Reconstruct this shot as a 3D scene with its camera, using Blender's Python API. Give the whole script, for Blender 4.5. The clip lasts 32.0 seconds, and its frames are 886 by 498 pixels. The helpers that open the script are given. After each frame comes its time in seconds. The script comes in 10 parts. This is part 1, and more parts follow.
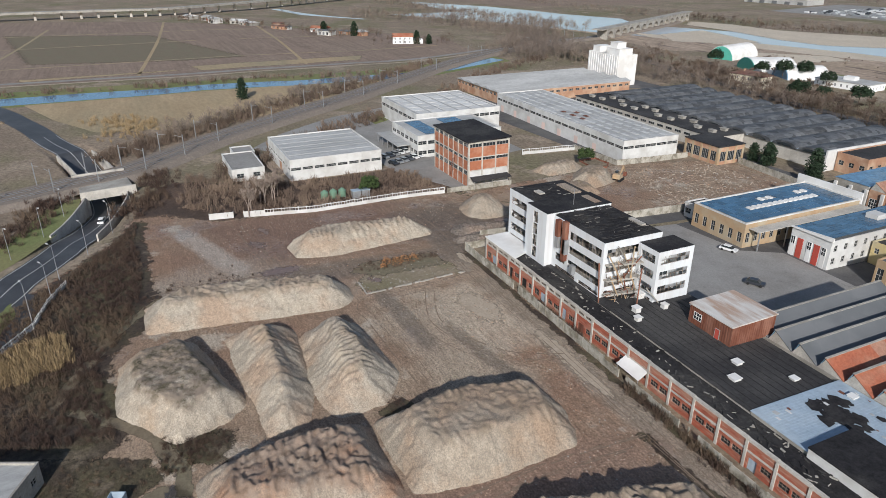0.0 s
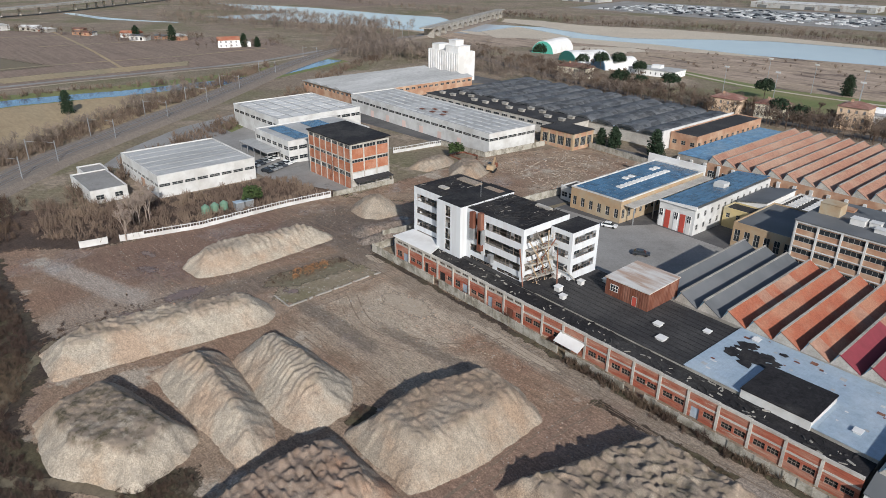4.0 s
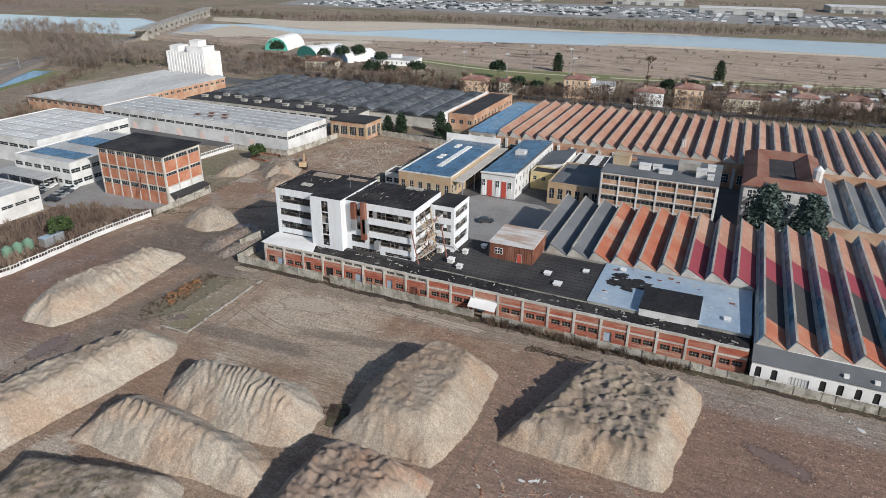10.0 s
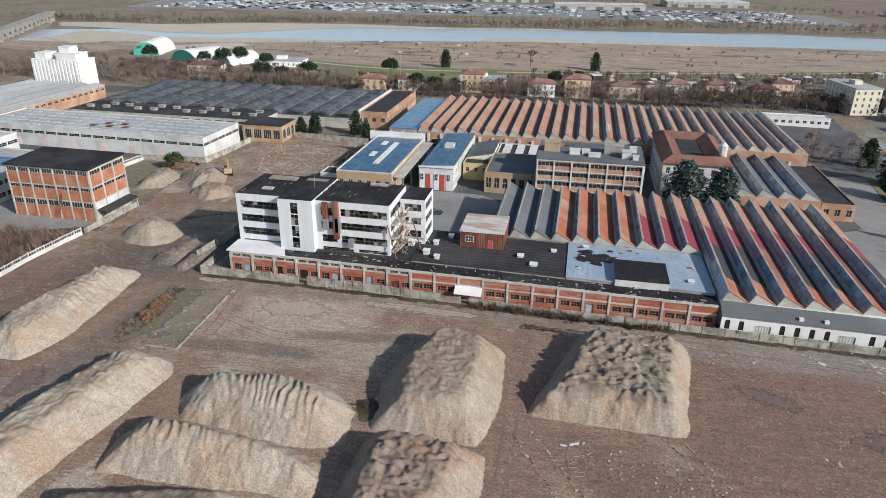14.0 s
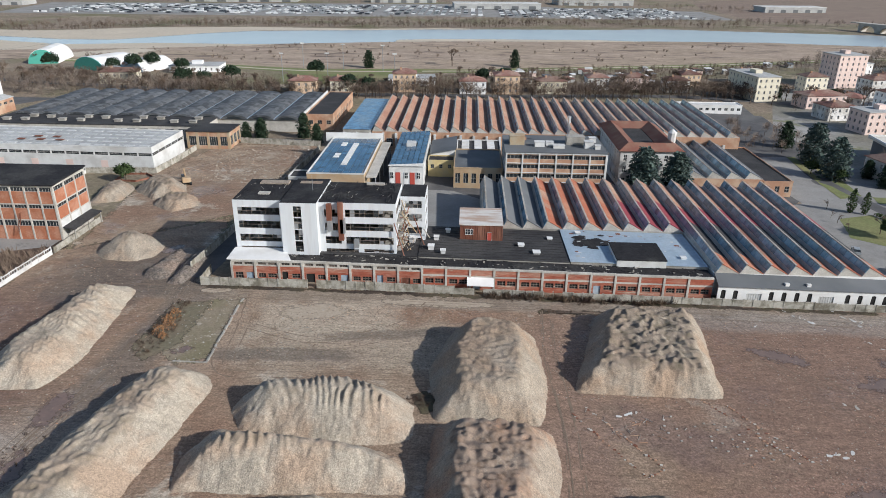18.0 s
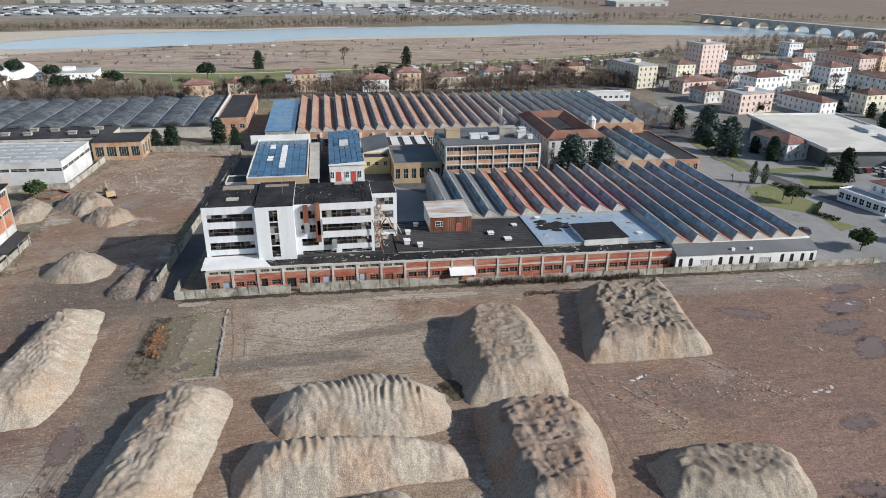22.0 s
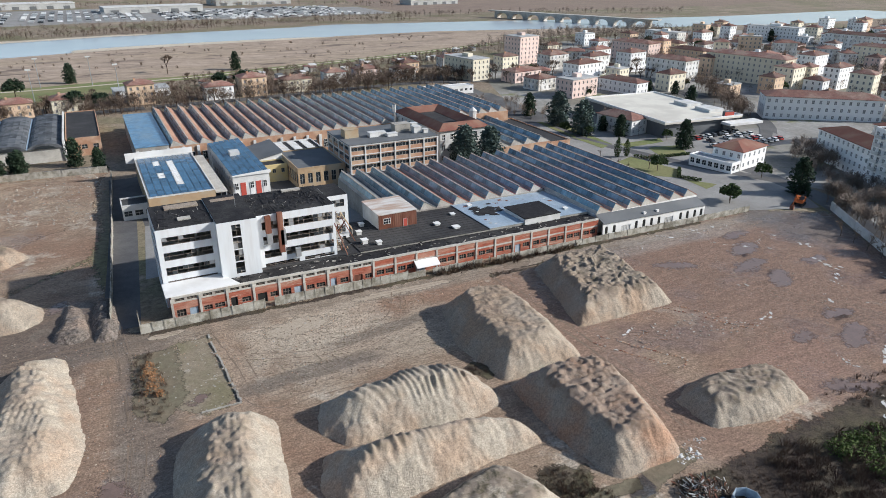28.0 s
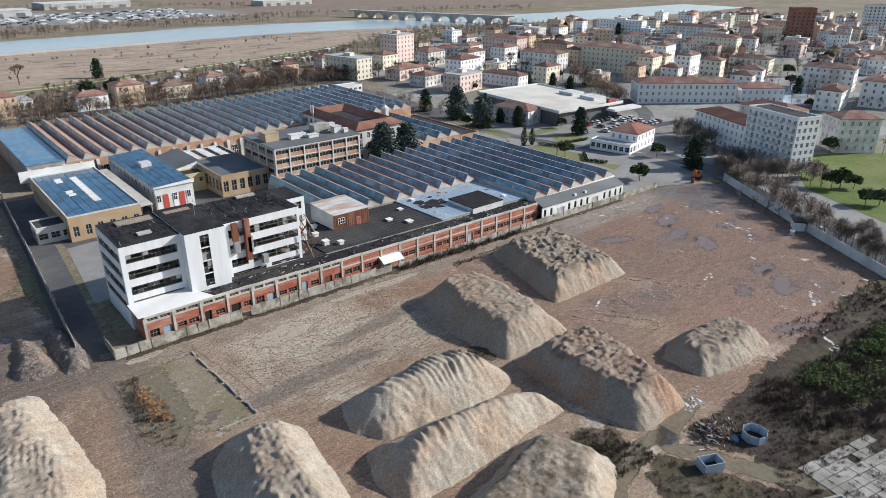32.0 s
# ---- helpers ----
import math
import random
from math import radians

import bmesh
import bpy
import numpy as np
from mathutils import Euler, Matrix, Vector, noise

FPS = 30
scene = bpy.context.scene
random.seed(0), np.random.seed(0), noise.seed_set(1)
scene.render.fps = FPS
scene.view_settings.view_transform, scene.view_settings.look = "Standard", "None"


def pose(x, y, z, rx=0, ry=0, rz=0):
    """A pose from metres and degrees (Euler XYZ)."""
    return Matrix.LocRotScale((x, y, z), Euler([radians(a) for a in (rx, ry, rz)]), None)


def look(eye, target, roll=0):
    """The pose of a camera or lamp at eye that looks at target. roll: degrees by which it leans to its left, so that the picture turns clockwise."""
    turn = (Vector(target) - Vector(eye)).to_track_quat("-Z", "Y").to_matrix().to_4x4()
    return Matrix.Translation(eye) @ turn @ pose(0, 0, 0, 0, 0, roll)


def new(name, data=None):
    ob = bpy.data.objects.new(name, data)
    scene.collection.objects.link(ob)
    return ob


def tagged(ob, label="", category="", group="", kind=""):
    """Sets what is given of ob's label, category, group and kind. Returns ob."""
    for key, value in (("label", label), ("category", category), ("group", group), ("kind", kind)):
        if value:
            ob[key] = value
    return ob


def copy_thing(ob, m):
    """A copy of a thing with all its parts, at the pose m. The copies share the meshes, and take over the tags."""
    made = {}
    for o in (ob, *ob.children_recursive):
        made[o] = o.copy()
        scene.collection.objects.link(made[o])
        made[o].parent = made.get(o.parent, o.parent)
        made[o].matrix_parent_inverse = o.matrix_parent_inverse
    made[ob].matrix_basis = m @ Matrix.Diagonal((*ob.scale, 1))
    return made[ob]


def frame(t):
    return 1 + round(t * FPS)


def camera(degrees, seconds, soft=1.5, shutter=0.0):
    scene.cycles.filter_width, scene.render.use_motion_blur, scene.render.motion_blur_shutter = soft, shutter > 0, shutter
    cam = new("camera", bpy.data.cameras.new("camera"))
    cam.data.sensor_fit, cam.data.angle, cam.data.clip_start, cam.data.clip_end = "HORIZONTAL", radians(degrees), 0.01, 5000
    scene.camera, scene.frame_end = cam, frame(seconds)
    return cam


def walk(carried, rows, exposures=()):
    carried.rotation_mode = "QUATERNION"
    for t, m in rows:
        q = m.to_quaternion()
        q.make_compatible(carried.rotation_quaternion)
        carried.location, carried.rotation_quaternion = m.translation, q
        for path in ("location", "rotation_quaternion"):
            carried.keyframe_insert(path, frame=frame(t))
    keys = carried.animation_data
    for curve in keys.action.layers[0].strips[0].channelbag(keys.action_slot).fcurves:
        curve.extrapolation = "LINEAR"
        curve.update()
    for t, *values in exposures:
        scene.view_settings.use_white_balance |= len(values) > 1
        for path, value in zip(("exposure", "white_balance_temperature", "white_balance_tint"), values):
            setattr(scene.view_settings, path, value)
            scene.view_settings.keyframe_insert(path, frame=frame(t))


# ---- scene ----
cam = camera(66.8, 32.0, soft=0.65)
PATH = [
    (0, (77.565, -70.475, 65.422), (75.914, -69.689, 64.612), 0.2),
    (0.5, (76.827, -71.985, 65.463), (75.231, -71.093, 64.651), 0.4),
    (1, (75.961, -73.7, 65.491), (74.401, -72.746, 64.679), 0.4),
    (1.5, (74.973, -75.581, 65.508), (73.419, -74.617, 64.697), 0.5),
    (2, (73.869, -77.594, 65.515), (72.331, -76.606, 64.704), 0.4),
    (2.5, (72.656, -79.708, 65.511), (71.146, -78.675, 64.701), 0.5),
    (3, (71.338, -81.895, 65.499), (69.868, -80.806, 64.689), 0.5),
    (3.5, (69.92, -84.13, 65.478), (68.503, -82.973, 64.669), 0.6),
    (5.5, (63.35, -93.154, 65.325), (62.044, -91.87, 64.521), 0.4),
    (6, (61.503, -95.352, 65.273), (60.256, -94.012, 64.467), 0.6),
    (6.5, (59.583, -97.503, 65.216), (58.468, -96.051, 64.411), 0.7),
    (7, (57.592, -99.598, 65.155), (56.514, -98.119, 64.35), 0.7),
    (7.5, (55.534, -101.63, 65.091), (54.516, -100.109, 64.285), 0.7),
    (8, (53.413, -103.593, 65.024), (52.465, -102.027, 64.218), 0.8),
    (8.5, (51.231, -105.482, 64.955), (50.293, -103.91, 64.149), 0.7),
    (9, (48.992, -107.293, 64.884), (48.129, -105.679, 64.078), 0.7),
    (9.5, (46.698, -109.026, 64.812), (45.929, -107.366, 64.005), 0.7),
    (10, (44.353, -110.677, 64.738), (43.626, -108.998, 63.931), 0.7),
    (10.5, (41.959, -112.246, 64.664), (41.233, -110.567, 63.857), 0.6),
    (11, (39.519, -113.734, 64.589), (38.828, -112.039, 63.783), 0.6),
    (11.5, (37.035, -115.139, 64.515), (36.391, -113.426, 63.707), 0.6),
    (12, (34.511, -116.463, 64.441), (33.913, -114.734, 63.634), 0.6),
    (12.5, (31.948, -117.707, 64.367), (31.397, -115.962, 63.56), 0.6),
    (13, (29.349, -118.873, 64.295), (28.868, -117.108, 63.488), 0.6),
    (13.5, (26.718, -119.962, 64.223), (26.307, -118.178, 63.418), 0.7),
    (14, (24.055, -120.975, 64.153), (23.697, -119.179, 63.349), 0.7),
    (14.5, (21.364, -121.914, 64.085), (21.058, -120.108, 63.281), 0.7),
    (16.5, (10.365, -124.962, 63.828), (10.191, -123.136, 63.031), 0.6),
    (17, (7.569, -125.553, 63.77), (7.414, -123.726, 62.972), 0.6),
    (17.5, (4.758, -126.078, 63.713), (4.655, -124.247, 62.915), 0.7),
    (18, (1.937, -126.537, 63.658), (1.873, -124.704, 62.859), 0.6),
    (18.5, (-0.894, -126.931, 63.605), (-0.917, -125.097, 62.807), 0.6),
    (19, (-3.731, -127.259, 63.555), (-3.708, -125.426, 62.756), 0.6),
    (19.5, (-6.573, -127.522, 63.506), (-6.504, -125.69, 62.707), 0.6),
    (20, (-9.417, -127.719, 63.46), (-9.301, -125.889, 62.659), 0.6),
    (20.5, (-12.26, -127.849, 63.415), (-12.079, -126.025, 62.615), 0.6),
    (21, (-15.101, -127.911, 63.372), (-14.86, -126.094, 62.572), 0.6),
    (21.5, (-17.937, -127.906, 63.331), (-17.666, -126.093, 62.53), 0.6),
    (22, (-20.765, -127.83, 63.29), (-20.454, -126.024, 62.49), 0.6),
    (22.5, (-23.585, -127.684, 63.251), (-23.219, -125.888, 62.45), 0.6),
    (23, (-26.393, -127.466, 63.213), (-25.946, -125.688, 62.413), 0.5),
    (23.5, (-29.188, -127.174, 63.175), (-28.662, -125.417, 62.377), 0.5),
    (24, (-31.968, -126.808, 63.138), (-31.388, -125.068, 62.339), 0.6),
    (24.5, (-34.73, -126.366, 63.101), (-34.062, -124.658, 62.302), 0.6),
    (26.5, (-45.574, -123.834, 62.944), (-44.793, -122.174, 62.149), 0.5),
    (27, (-48.227, -123.012, 62.901), (-47.424, -121.361, 62.106), 0.4),
    (27.5, (-50.853, -122.116, 62.855), (-50.029, -120.476, 62.061), 0.4),
    (28, (-53.453, -121.149, 62.807), (-52.604, -119.522, 62.013), 0.3),
    (28.5, (-56.026, -120.116, 62.755), (-55.14, -118.508, 61.961), 0.3),
    (29, (-58.57, -119.02, 62.7), (-57.635, -117.441, 61.906), 0.3),
    (29.5, (-61.087, -117.869, 62.639), (-60.117, -116.31, 61.846), 0.3),
    (30, (-63.576, -116.669, 62.574), (-62.583, -115.124, 61.781), 0.3),
    (30.5, (-66.036, -115.429, 62.503), (-64.997, -113.915, 61.71), 0.2),
    (31, (-68.47, -114.16, 62.426), (-67.377, -112.685, 61.632), 0.2),
    (31.5, (-70.878, -112.875, 62.341), (-69.736, -111.437, 61.548), 0.2),
    (32, (-73.261, -111.588, 62.249), (-72.076, -110.185, 61.456), 0.2),
]
walk(cam, [(t, look(eye, target, roll)) for t, eye, target, roll in PATH], [(0, -0.1, 6450, 10), (10, 0.0, 6430, 10), (20, 0.12, 6330, 9), (32, 0.3, 6350, 9)])

# ---- sky and sun ----
SUN_TO = Vector((0.80, -0.42, 0.47)).normalized()
world = bpy.data.worlds.new("sky")
scene.world = world
world.use_nodes = True
wn = world.node_tree.nodes
sky = wn.new("ShaderNodeTexSky")
sky.sky_type = "NISHITA"
sky.sun_disc = False
sky.sun_elevation = math.asin(SUN_TO.z)
sky.sun_rotation = math.atan2(SUN_TO.x, SUN_TO.y)
sky.air_density, sky.dust_density, sky.ozone_density = 1.0, 1.0, 1.5
wn["Background"].inputs["Strength"].default_value = 0.106
world.node_tree.links.new(sky.outputs[0], wn["Background"].inputs[0])
sun_data = bpy.data.lights.new("sun", "SUN")
sun_data.energy, sun_data.angle, sun_data.color = 4.5, radians(1.0), (1.0, 0.975, 0.94)
sun = new("sun", sun_data)
sun.matrix_world = look(SUN_TO * 300, (0, 0, 0))
scene.view_settings.exposure = 0.0


# ---- materials ----
def mat(name, c1, c2=None, scale=1.0, rough=0.85, bump=0.0, bscale=None, metal=0.0, c3=None, s3=0.05, island=0.0,
        spec=0.3, stretch=(1, 1, 1), c4=None, s4=0.5, w4=0.62, trans=0.0, obrand=0.0, grain=0.0, gscale=5.0,
        masks=(), pebble=0.0, pscale=3.0, wet=0.0, streaks=()):
    """Two-scale noise colour: c1 to c2 at scale, patches of c3 at s3, spots of c4 at s4."""
    m = bpy.data.materials.new(name)
    m.use_nodes = True
    nt = m.node_tree
    n, l = nt.nodes, nt.links
    b = n["Principled BSDF"]
    b.inputs["Roughness"].default_value = rough
    b.inputs["Metallic"].default_value = metal
    b.inputs["Specular IOR Level"].default_value = spec
    b.inputs["Transmission Weight"].default_value = trans
    geo = n.new("ShaderNodeNewGeometry")
    mp = n.new("ShaderNodeMapping")
    mp.inputs["Scale"].default_value = stretch
    l.new(geo.outputs["Position"], mp.inputs["Vector"])

    def nz(s, det=5.0, r=0.6):
        t = n.new("ShaderNodeTexNoise")
        t.inputs["Scale"].default_value = s
        t.inputs["Detail"].default_value = det
        t.inputs["Roughness"].default_value = r
        l.new(mp.outputs[0], t.inputs["Vector"])
        return t.outputs["Fac"]

    def ramp(fac, a, z):
        r = n.new("ShaderNodeMapRange")
        r.inputs["From Min"].default_value, r.inputs["From Max"].default_value = a, z
        l.new(fac, r.inputs["Value"])
        return r.outputs["Result"]

    def mix(fac, a, bb):
        x = n.new("ShaderNodeMix")
        x.data_type = "RGBA"
        for sock, v in ((x.inputs["Factor"], fac), (x.inputs["A"], a), (x.inputs["B"], bb)):
            if hasattr(v, "links"):
                l.new(v, sock)
            elif isinstance(v, (int, float)):
                sock.default_value = v
            else:
                sock.default_value = (*v, 1)
        return x.outputs["Result"]

    c2 = c2 or tuple(v * 0.75 for v in c1)
    col = mix(ramp(nz(scale), 0.3, 0.7), c1, c2)
    if c3:
        col = mix(ramp(nz(s3, 6.0), 0.45, 0.62), col, c3)
    if c4:
        col = mix(ramp(nz(s4, 7.0, 0.7), w4, w4 + 0.07), col, c4)
    edge = nz(0.16, 7.0, 0.65) if masks else None
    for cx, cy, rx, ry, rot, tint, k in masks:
        # patch of another ground tint with a ragged edge
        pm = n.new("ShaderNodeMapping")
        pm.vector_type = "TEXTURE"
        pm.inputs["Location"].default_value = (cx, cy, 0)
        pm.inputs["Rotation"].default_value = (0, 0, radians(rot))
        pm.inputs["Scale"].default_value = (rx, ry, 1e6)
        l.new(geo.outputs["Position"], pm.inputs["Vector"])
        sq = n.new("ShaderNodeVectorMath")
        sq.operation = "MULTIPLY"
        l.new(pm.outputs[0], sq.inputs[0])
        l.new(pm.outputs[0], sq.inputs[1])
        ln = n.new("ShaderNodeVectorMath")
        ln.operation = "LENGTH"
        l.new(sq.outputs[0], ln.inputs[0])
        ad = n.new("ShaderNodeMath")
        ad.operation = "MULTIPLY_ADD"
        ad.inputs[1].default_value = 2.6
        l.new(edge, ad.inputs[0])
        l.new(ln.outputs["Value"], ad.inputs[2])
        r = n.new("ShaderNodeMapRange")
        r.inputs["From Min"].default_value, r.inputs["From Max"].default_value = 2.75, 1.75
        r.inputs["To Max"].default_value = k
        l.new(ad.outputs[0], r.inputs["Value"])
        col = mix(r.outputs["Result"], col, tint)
    for turn, sx, sy, k in streaks:
        # scraped lines and wheel marks running one way
        sm = n.new("ShaderNodeMapping")
        sm.inputs["Rotation"].default_value = (0, 0, radians(-turn))
        sm.inputs["Scale"].default_value = (sx, sy, 1)
        l.new(geo.outputs["Position"], sm.inputs["Vector"])
        st = n.new("ShaderNodeTexNoise")
        st.inputs["Scale"].default_value, st.inputs["Detail"].default_value, st.inputs["Roughness"].default_value = 1.0, 4.0, 0.7
        st.inputs["Distortion"].default_value = 0.6
        l.new(sm.outputs[0], st.inputs["Vector"])
        sg = n.new("ShaderNodeMapRange")
        sg.inputs["From Min"].default_value, sg.inputs["From Max"].default_value = 0.36, 0.64
        sg.inputs["To Min"].default_value, sg.inputs["To Max"].default_value = 1 - k, 1 + k
        l.new(st.outputs["Fac"], sg.inputs["Value"])
        hs = n.new("ShaderNodeHueSaturation")
        l.new(sg.outputs[0], hs.inputs["Value"])
        l.new(col, hs.inputs["Color"])
        col = hs.outputs["Color"]
    if pebble:
        vo = n.new("ShaderNodeTexVoronoi")
        vo.inputs["Scale"].default_value = pscale
        l.new(geo.outputs["Position"], vo.inputs["Vector"])
        sp = n.new("ShaderNodeSeparateColor")
        l.new(vo.outputs["Color"], sp.inputs[0])
        pr = n.new("ShaderNodeMapRange")
        pr.inputs["To Min"].default_value, pr.inputs["To Max"].default_value = 1 - pebble, 1 + pebble
        l.new(sp.outputs[0], pr.inputs["Value"])
        hs = n.new("ShaderNodeHueSaturation")
        l.new(pr.outputs[0], hs.inputs["Value"])
        l.new(col, hs.inputs["Color"])
        col = hs.outputs["Color"]
    if wet:
        wr = n.new("ShaderNodeMapRange")
        wr.inputs["From Min"].default_value, wr.inputs["From Max"].default_value = 0.52, 0.62
        wr.inputs["To Min"].default_value, wr.inputs["To Max"].default_value = rough, wet
        l.new(nz(0.055, 4.0), wr.inputs["Value"])
        l.new(wr.outputs[0], b.inputs["Roughness"])
    if island or obrand:
        rnd = geo.outputs["Random Per Island"]
        if obrand:
            rnd = n.new("ShaderNodeObjectInfo").outputs["Random"]
        hs = n.new("ShaderNodeHueSaturation")
        r = n.new("ShaderNodeMapRange")
        k = island or obrand
        r.inputs["To Min"].default_value, r.inputs["To Max"].default_value = 1 - k, 1 + k
        l.new(rnd, r.inputs["Value"])
        l.new(r.outputs[0], hs.inputs["Value"])
        l.new(col, hs.inputs["Color"])
        col = hs.outputs["Color"]
    if grain:
        g = n.new("ShaderNodeMapRange")
        g.inputs["From Min"].default_value, g.inputs["From Max"].default_value = 0.34, 0.66
        g.inputs["To Min"].default_value, g.inputs["To Max"].default_value = 1 - grain, 1 + grain
        l.new(nz(gscale, 8.0, 0.8), g.inputs["Value"])
        hs = n.new("ShaderNodeHueSaturation")
        l.new(g.outputs[0], hs.inputs["Value"])
        l.new(col, hs.inputs["Color"])
        col = hs.outputs["Color"]
    l.new(col, b.inputs["Base Color"])
    if bump:
        bp = n.new("ShaderNodeBump")
        bp.inputs["Strength"].default_value = min(1.0, bump)
        bp.inputs["Distance"].default_value = 0.3 * bump
        l.new(nz(bscale or scale * 3, 6.0, 0.7), bp.inputs["Height"])
        l.new(bp.outputs[0], b.inputs["Normal"])
    return m


M = {}
M["dirt"] = mat("bare earth", (0.345, 0.262, 0.188), (0.225, 0.155, 0.108), 0.16, 0.95, 0.7, 1.6, c3=(0.25, 0.158, 0.108), s3=0.035, c4=(0.4, 0.335, 0.265), s4=0.09, w4=0.56, grain=0.46, gscale=3.2, pebble=0.16, pscale=3.6, streaks=((10, 0.16, 0.9, 0.09), (70, 0.12, 1.1, 0.06), (-28, 0.6, 2.2, 0.14), (33, 0.9, 2.8, 0.1)),
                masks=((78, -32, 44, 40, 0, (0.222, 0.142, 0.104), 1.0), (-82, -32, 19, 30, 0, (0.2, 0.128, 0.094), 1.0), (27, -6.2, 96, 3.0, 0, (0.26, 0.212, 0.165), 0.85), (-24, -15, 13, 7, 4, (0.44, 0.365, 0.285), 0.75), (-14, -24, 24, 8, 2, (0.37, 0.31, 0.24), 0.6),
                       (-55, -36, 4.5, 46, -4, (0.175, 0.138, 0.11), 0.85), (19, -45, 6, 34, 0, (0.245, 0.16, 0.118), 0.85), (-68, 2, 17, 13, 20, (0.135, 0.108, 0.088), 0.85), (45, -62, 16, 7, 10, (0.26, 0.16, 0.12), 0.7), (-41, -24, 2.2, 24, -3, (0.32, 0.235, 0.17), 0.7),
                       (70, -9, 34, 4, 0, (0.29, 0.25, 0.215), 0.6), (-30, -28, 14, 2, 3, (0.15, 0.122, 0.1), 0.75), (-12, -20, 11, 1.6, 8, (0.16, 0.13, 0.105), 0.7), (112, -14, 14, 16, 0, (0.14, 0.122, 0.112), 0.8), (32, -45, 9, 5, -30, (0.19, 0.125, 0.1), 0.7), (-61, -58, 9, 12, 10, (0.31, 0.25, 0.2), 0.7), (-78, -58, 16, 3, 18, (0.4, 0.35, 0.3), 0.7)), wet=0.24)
M["slabmoss"] = mat("mossy broken screed", (0.285, 0.235, 0.17), (0.22, 0.18, 0.125), 0.5, 0.95, 0.5, 1.5, c3=(0.2, 0.172, 0.105), s3=0.12, c4=(0.37, 0.32, 0.255), s4=0.3, w4=0.58, grain=0.3, gscale=2)
M["road"] = mat("dark damp road asphalt", (0.062, 0.062, 0.066), (0.045, 0.045, 0.048), 0.3, 0.5, 0.15, 4.0, c3=(0.085, 0.085, 0.088), s3=0.08, grain=0.15, gscale=1.5)
M["fence"] = mat("lichen-grey concrete panels", (0.44, 0.415, 0.36), (0.35, 0.325, 0.275), 0.7, 0.9, 0.3, 3.0, c3=(0.2, 0.18, 0.14), s3=0.5, obrand=0.15, grain=0.2, gscale=3)
# grey of distant window panes; the veil of haze is painted into it
M["blind"] = mat("window panes greyed for haze", (0.27, 0.275, 0.28), (0.19, 0.195, 0.2), 0.6, 0.5, obrand=0.3)
M["weeds"] = mat("dark dead weeds on soil", (0.075, 0.055, 0.042), (0.05, 0.037, 0.03), 0.5, 0.95, 1.0, 2.0, c3=(0.1, 0.085, 0.05), s3=0.08, c4=(0.15, 0.12, 0.085), s4=0.1, w4=0.57, grain=0.5, gscale=1.2)
M["tan"] = mat("damp tan track", (0.2, 0.162, 0.112), (0.15, 0.12, 0.084), 0.3, 0.95, 0.4, 1.5, c3=(0.17, 0.15, 0.1), s3=0.15, grain=0.28, gscale=1.4)
# paving colour lightened to carry the brightness of distant haze
M["court"] = mat("pale town paving", (0.36, 0.345, 0.32), (0.27, 0.255, 0.235), 0.1, 0.9, c3=(0.2, 0.185, 0.15), s3=0.02, c4=(0.18, 0.18, 0.09), s4=0.03, w4=0.57, grain=0.25, gscale=0.5)
M["vent"] = mat("weathered white sheet metal", (0.66, 0.65, 0.63), (0.56, 0.55, 0.53), 0.6, 0.6, obrand=0.12)
M["solarpanel"] = mat("blue solar module glass", (0.055, 0.14, 0.235), (0.042, 0.105, 0.18), 0.8, 0.22, 0.0, spec=0.6, obrand=0.3)
M["tarp"] = mat("faded blue tarpaulin", (0.2, 0.34, 0.46), (0.16, 0.28, 0.4), 0.8, 0.6)
M["track"] = mat("packed grey track", (0.27, 0.235, 0.2), (0.2, 0.17, 0.145), 0.6, 0.95, 0.4, 1.5, c3=(0.3, 0.26, 0.22), s3=0.08, grain=0.25, gscale=2.5)


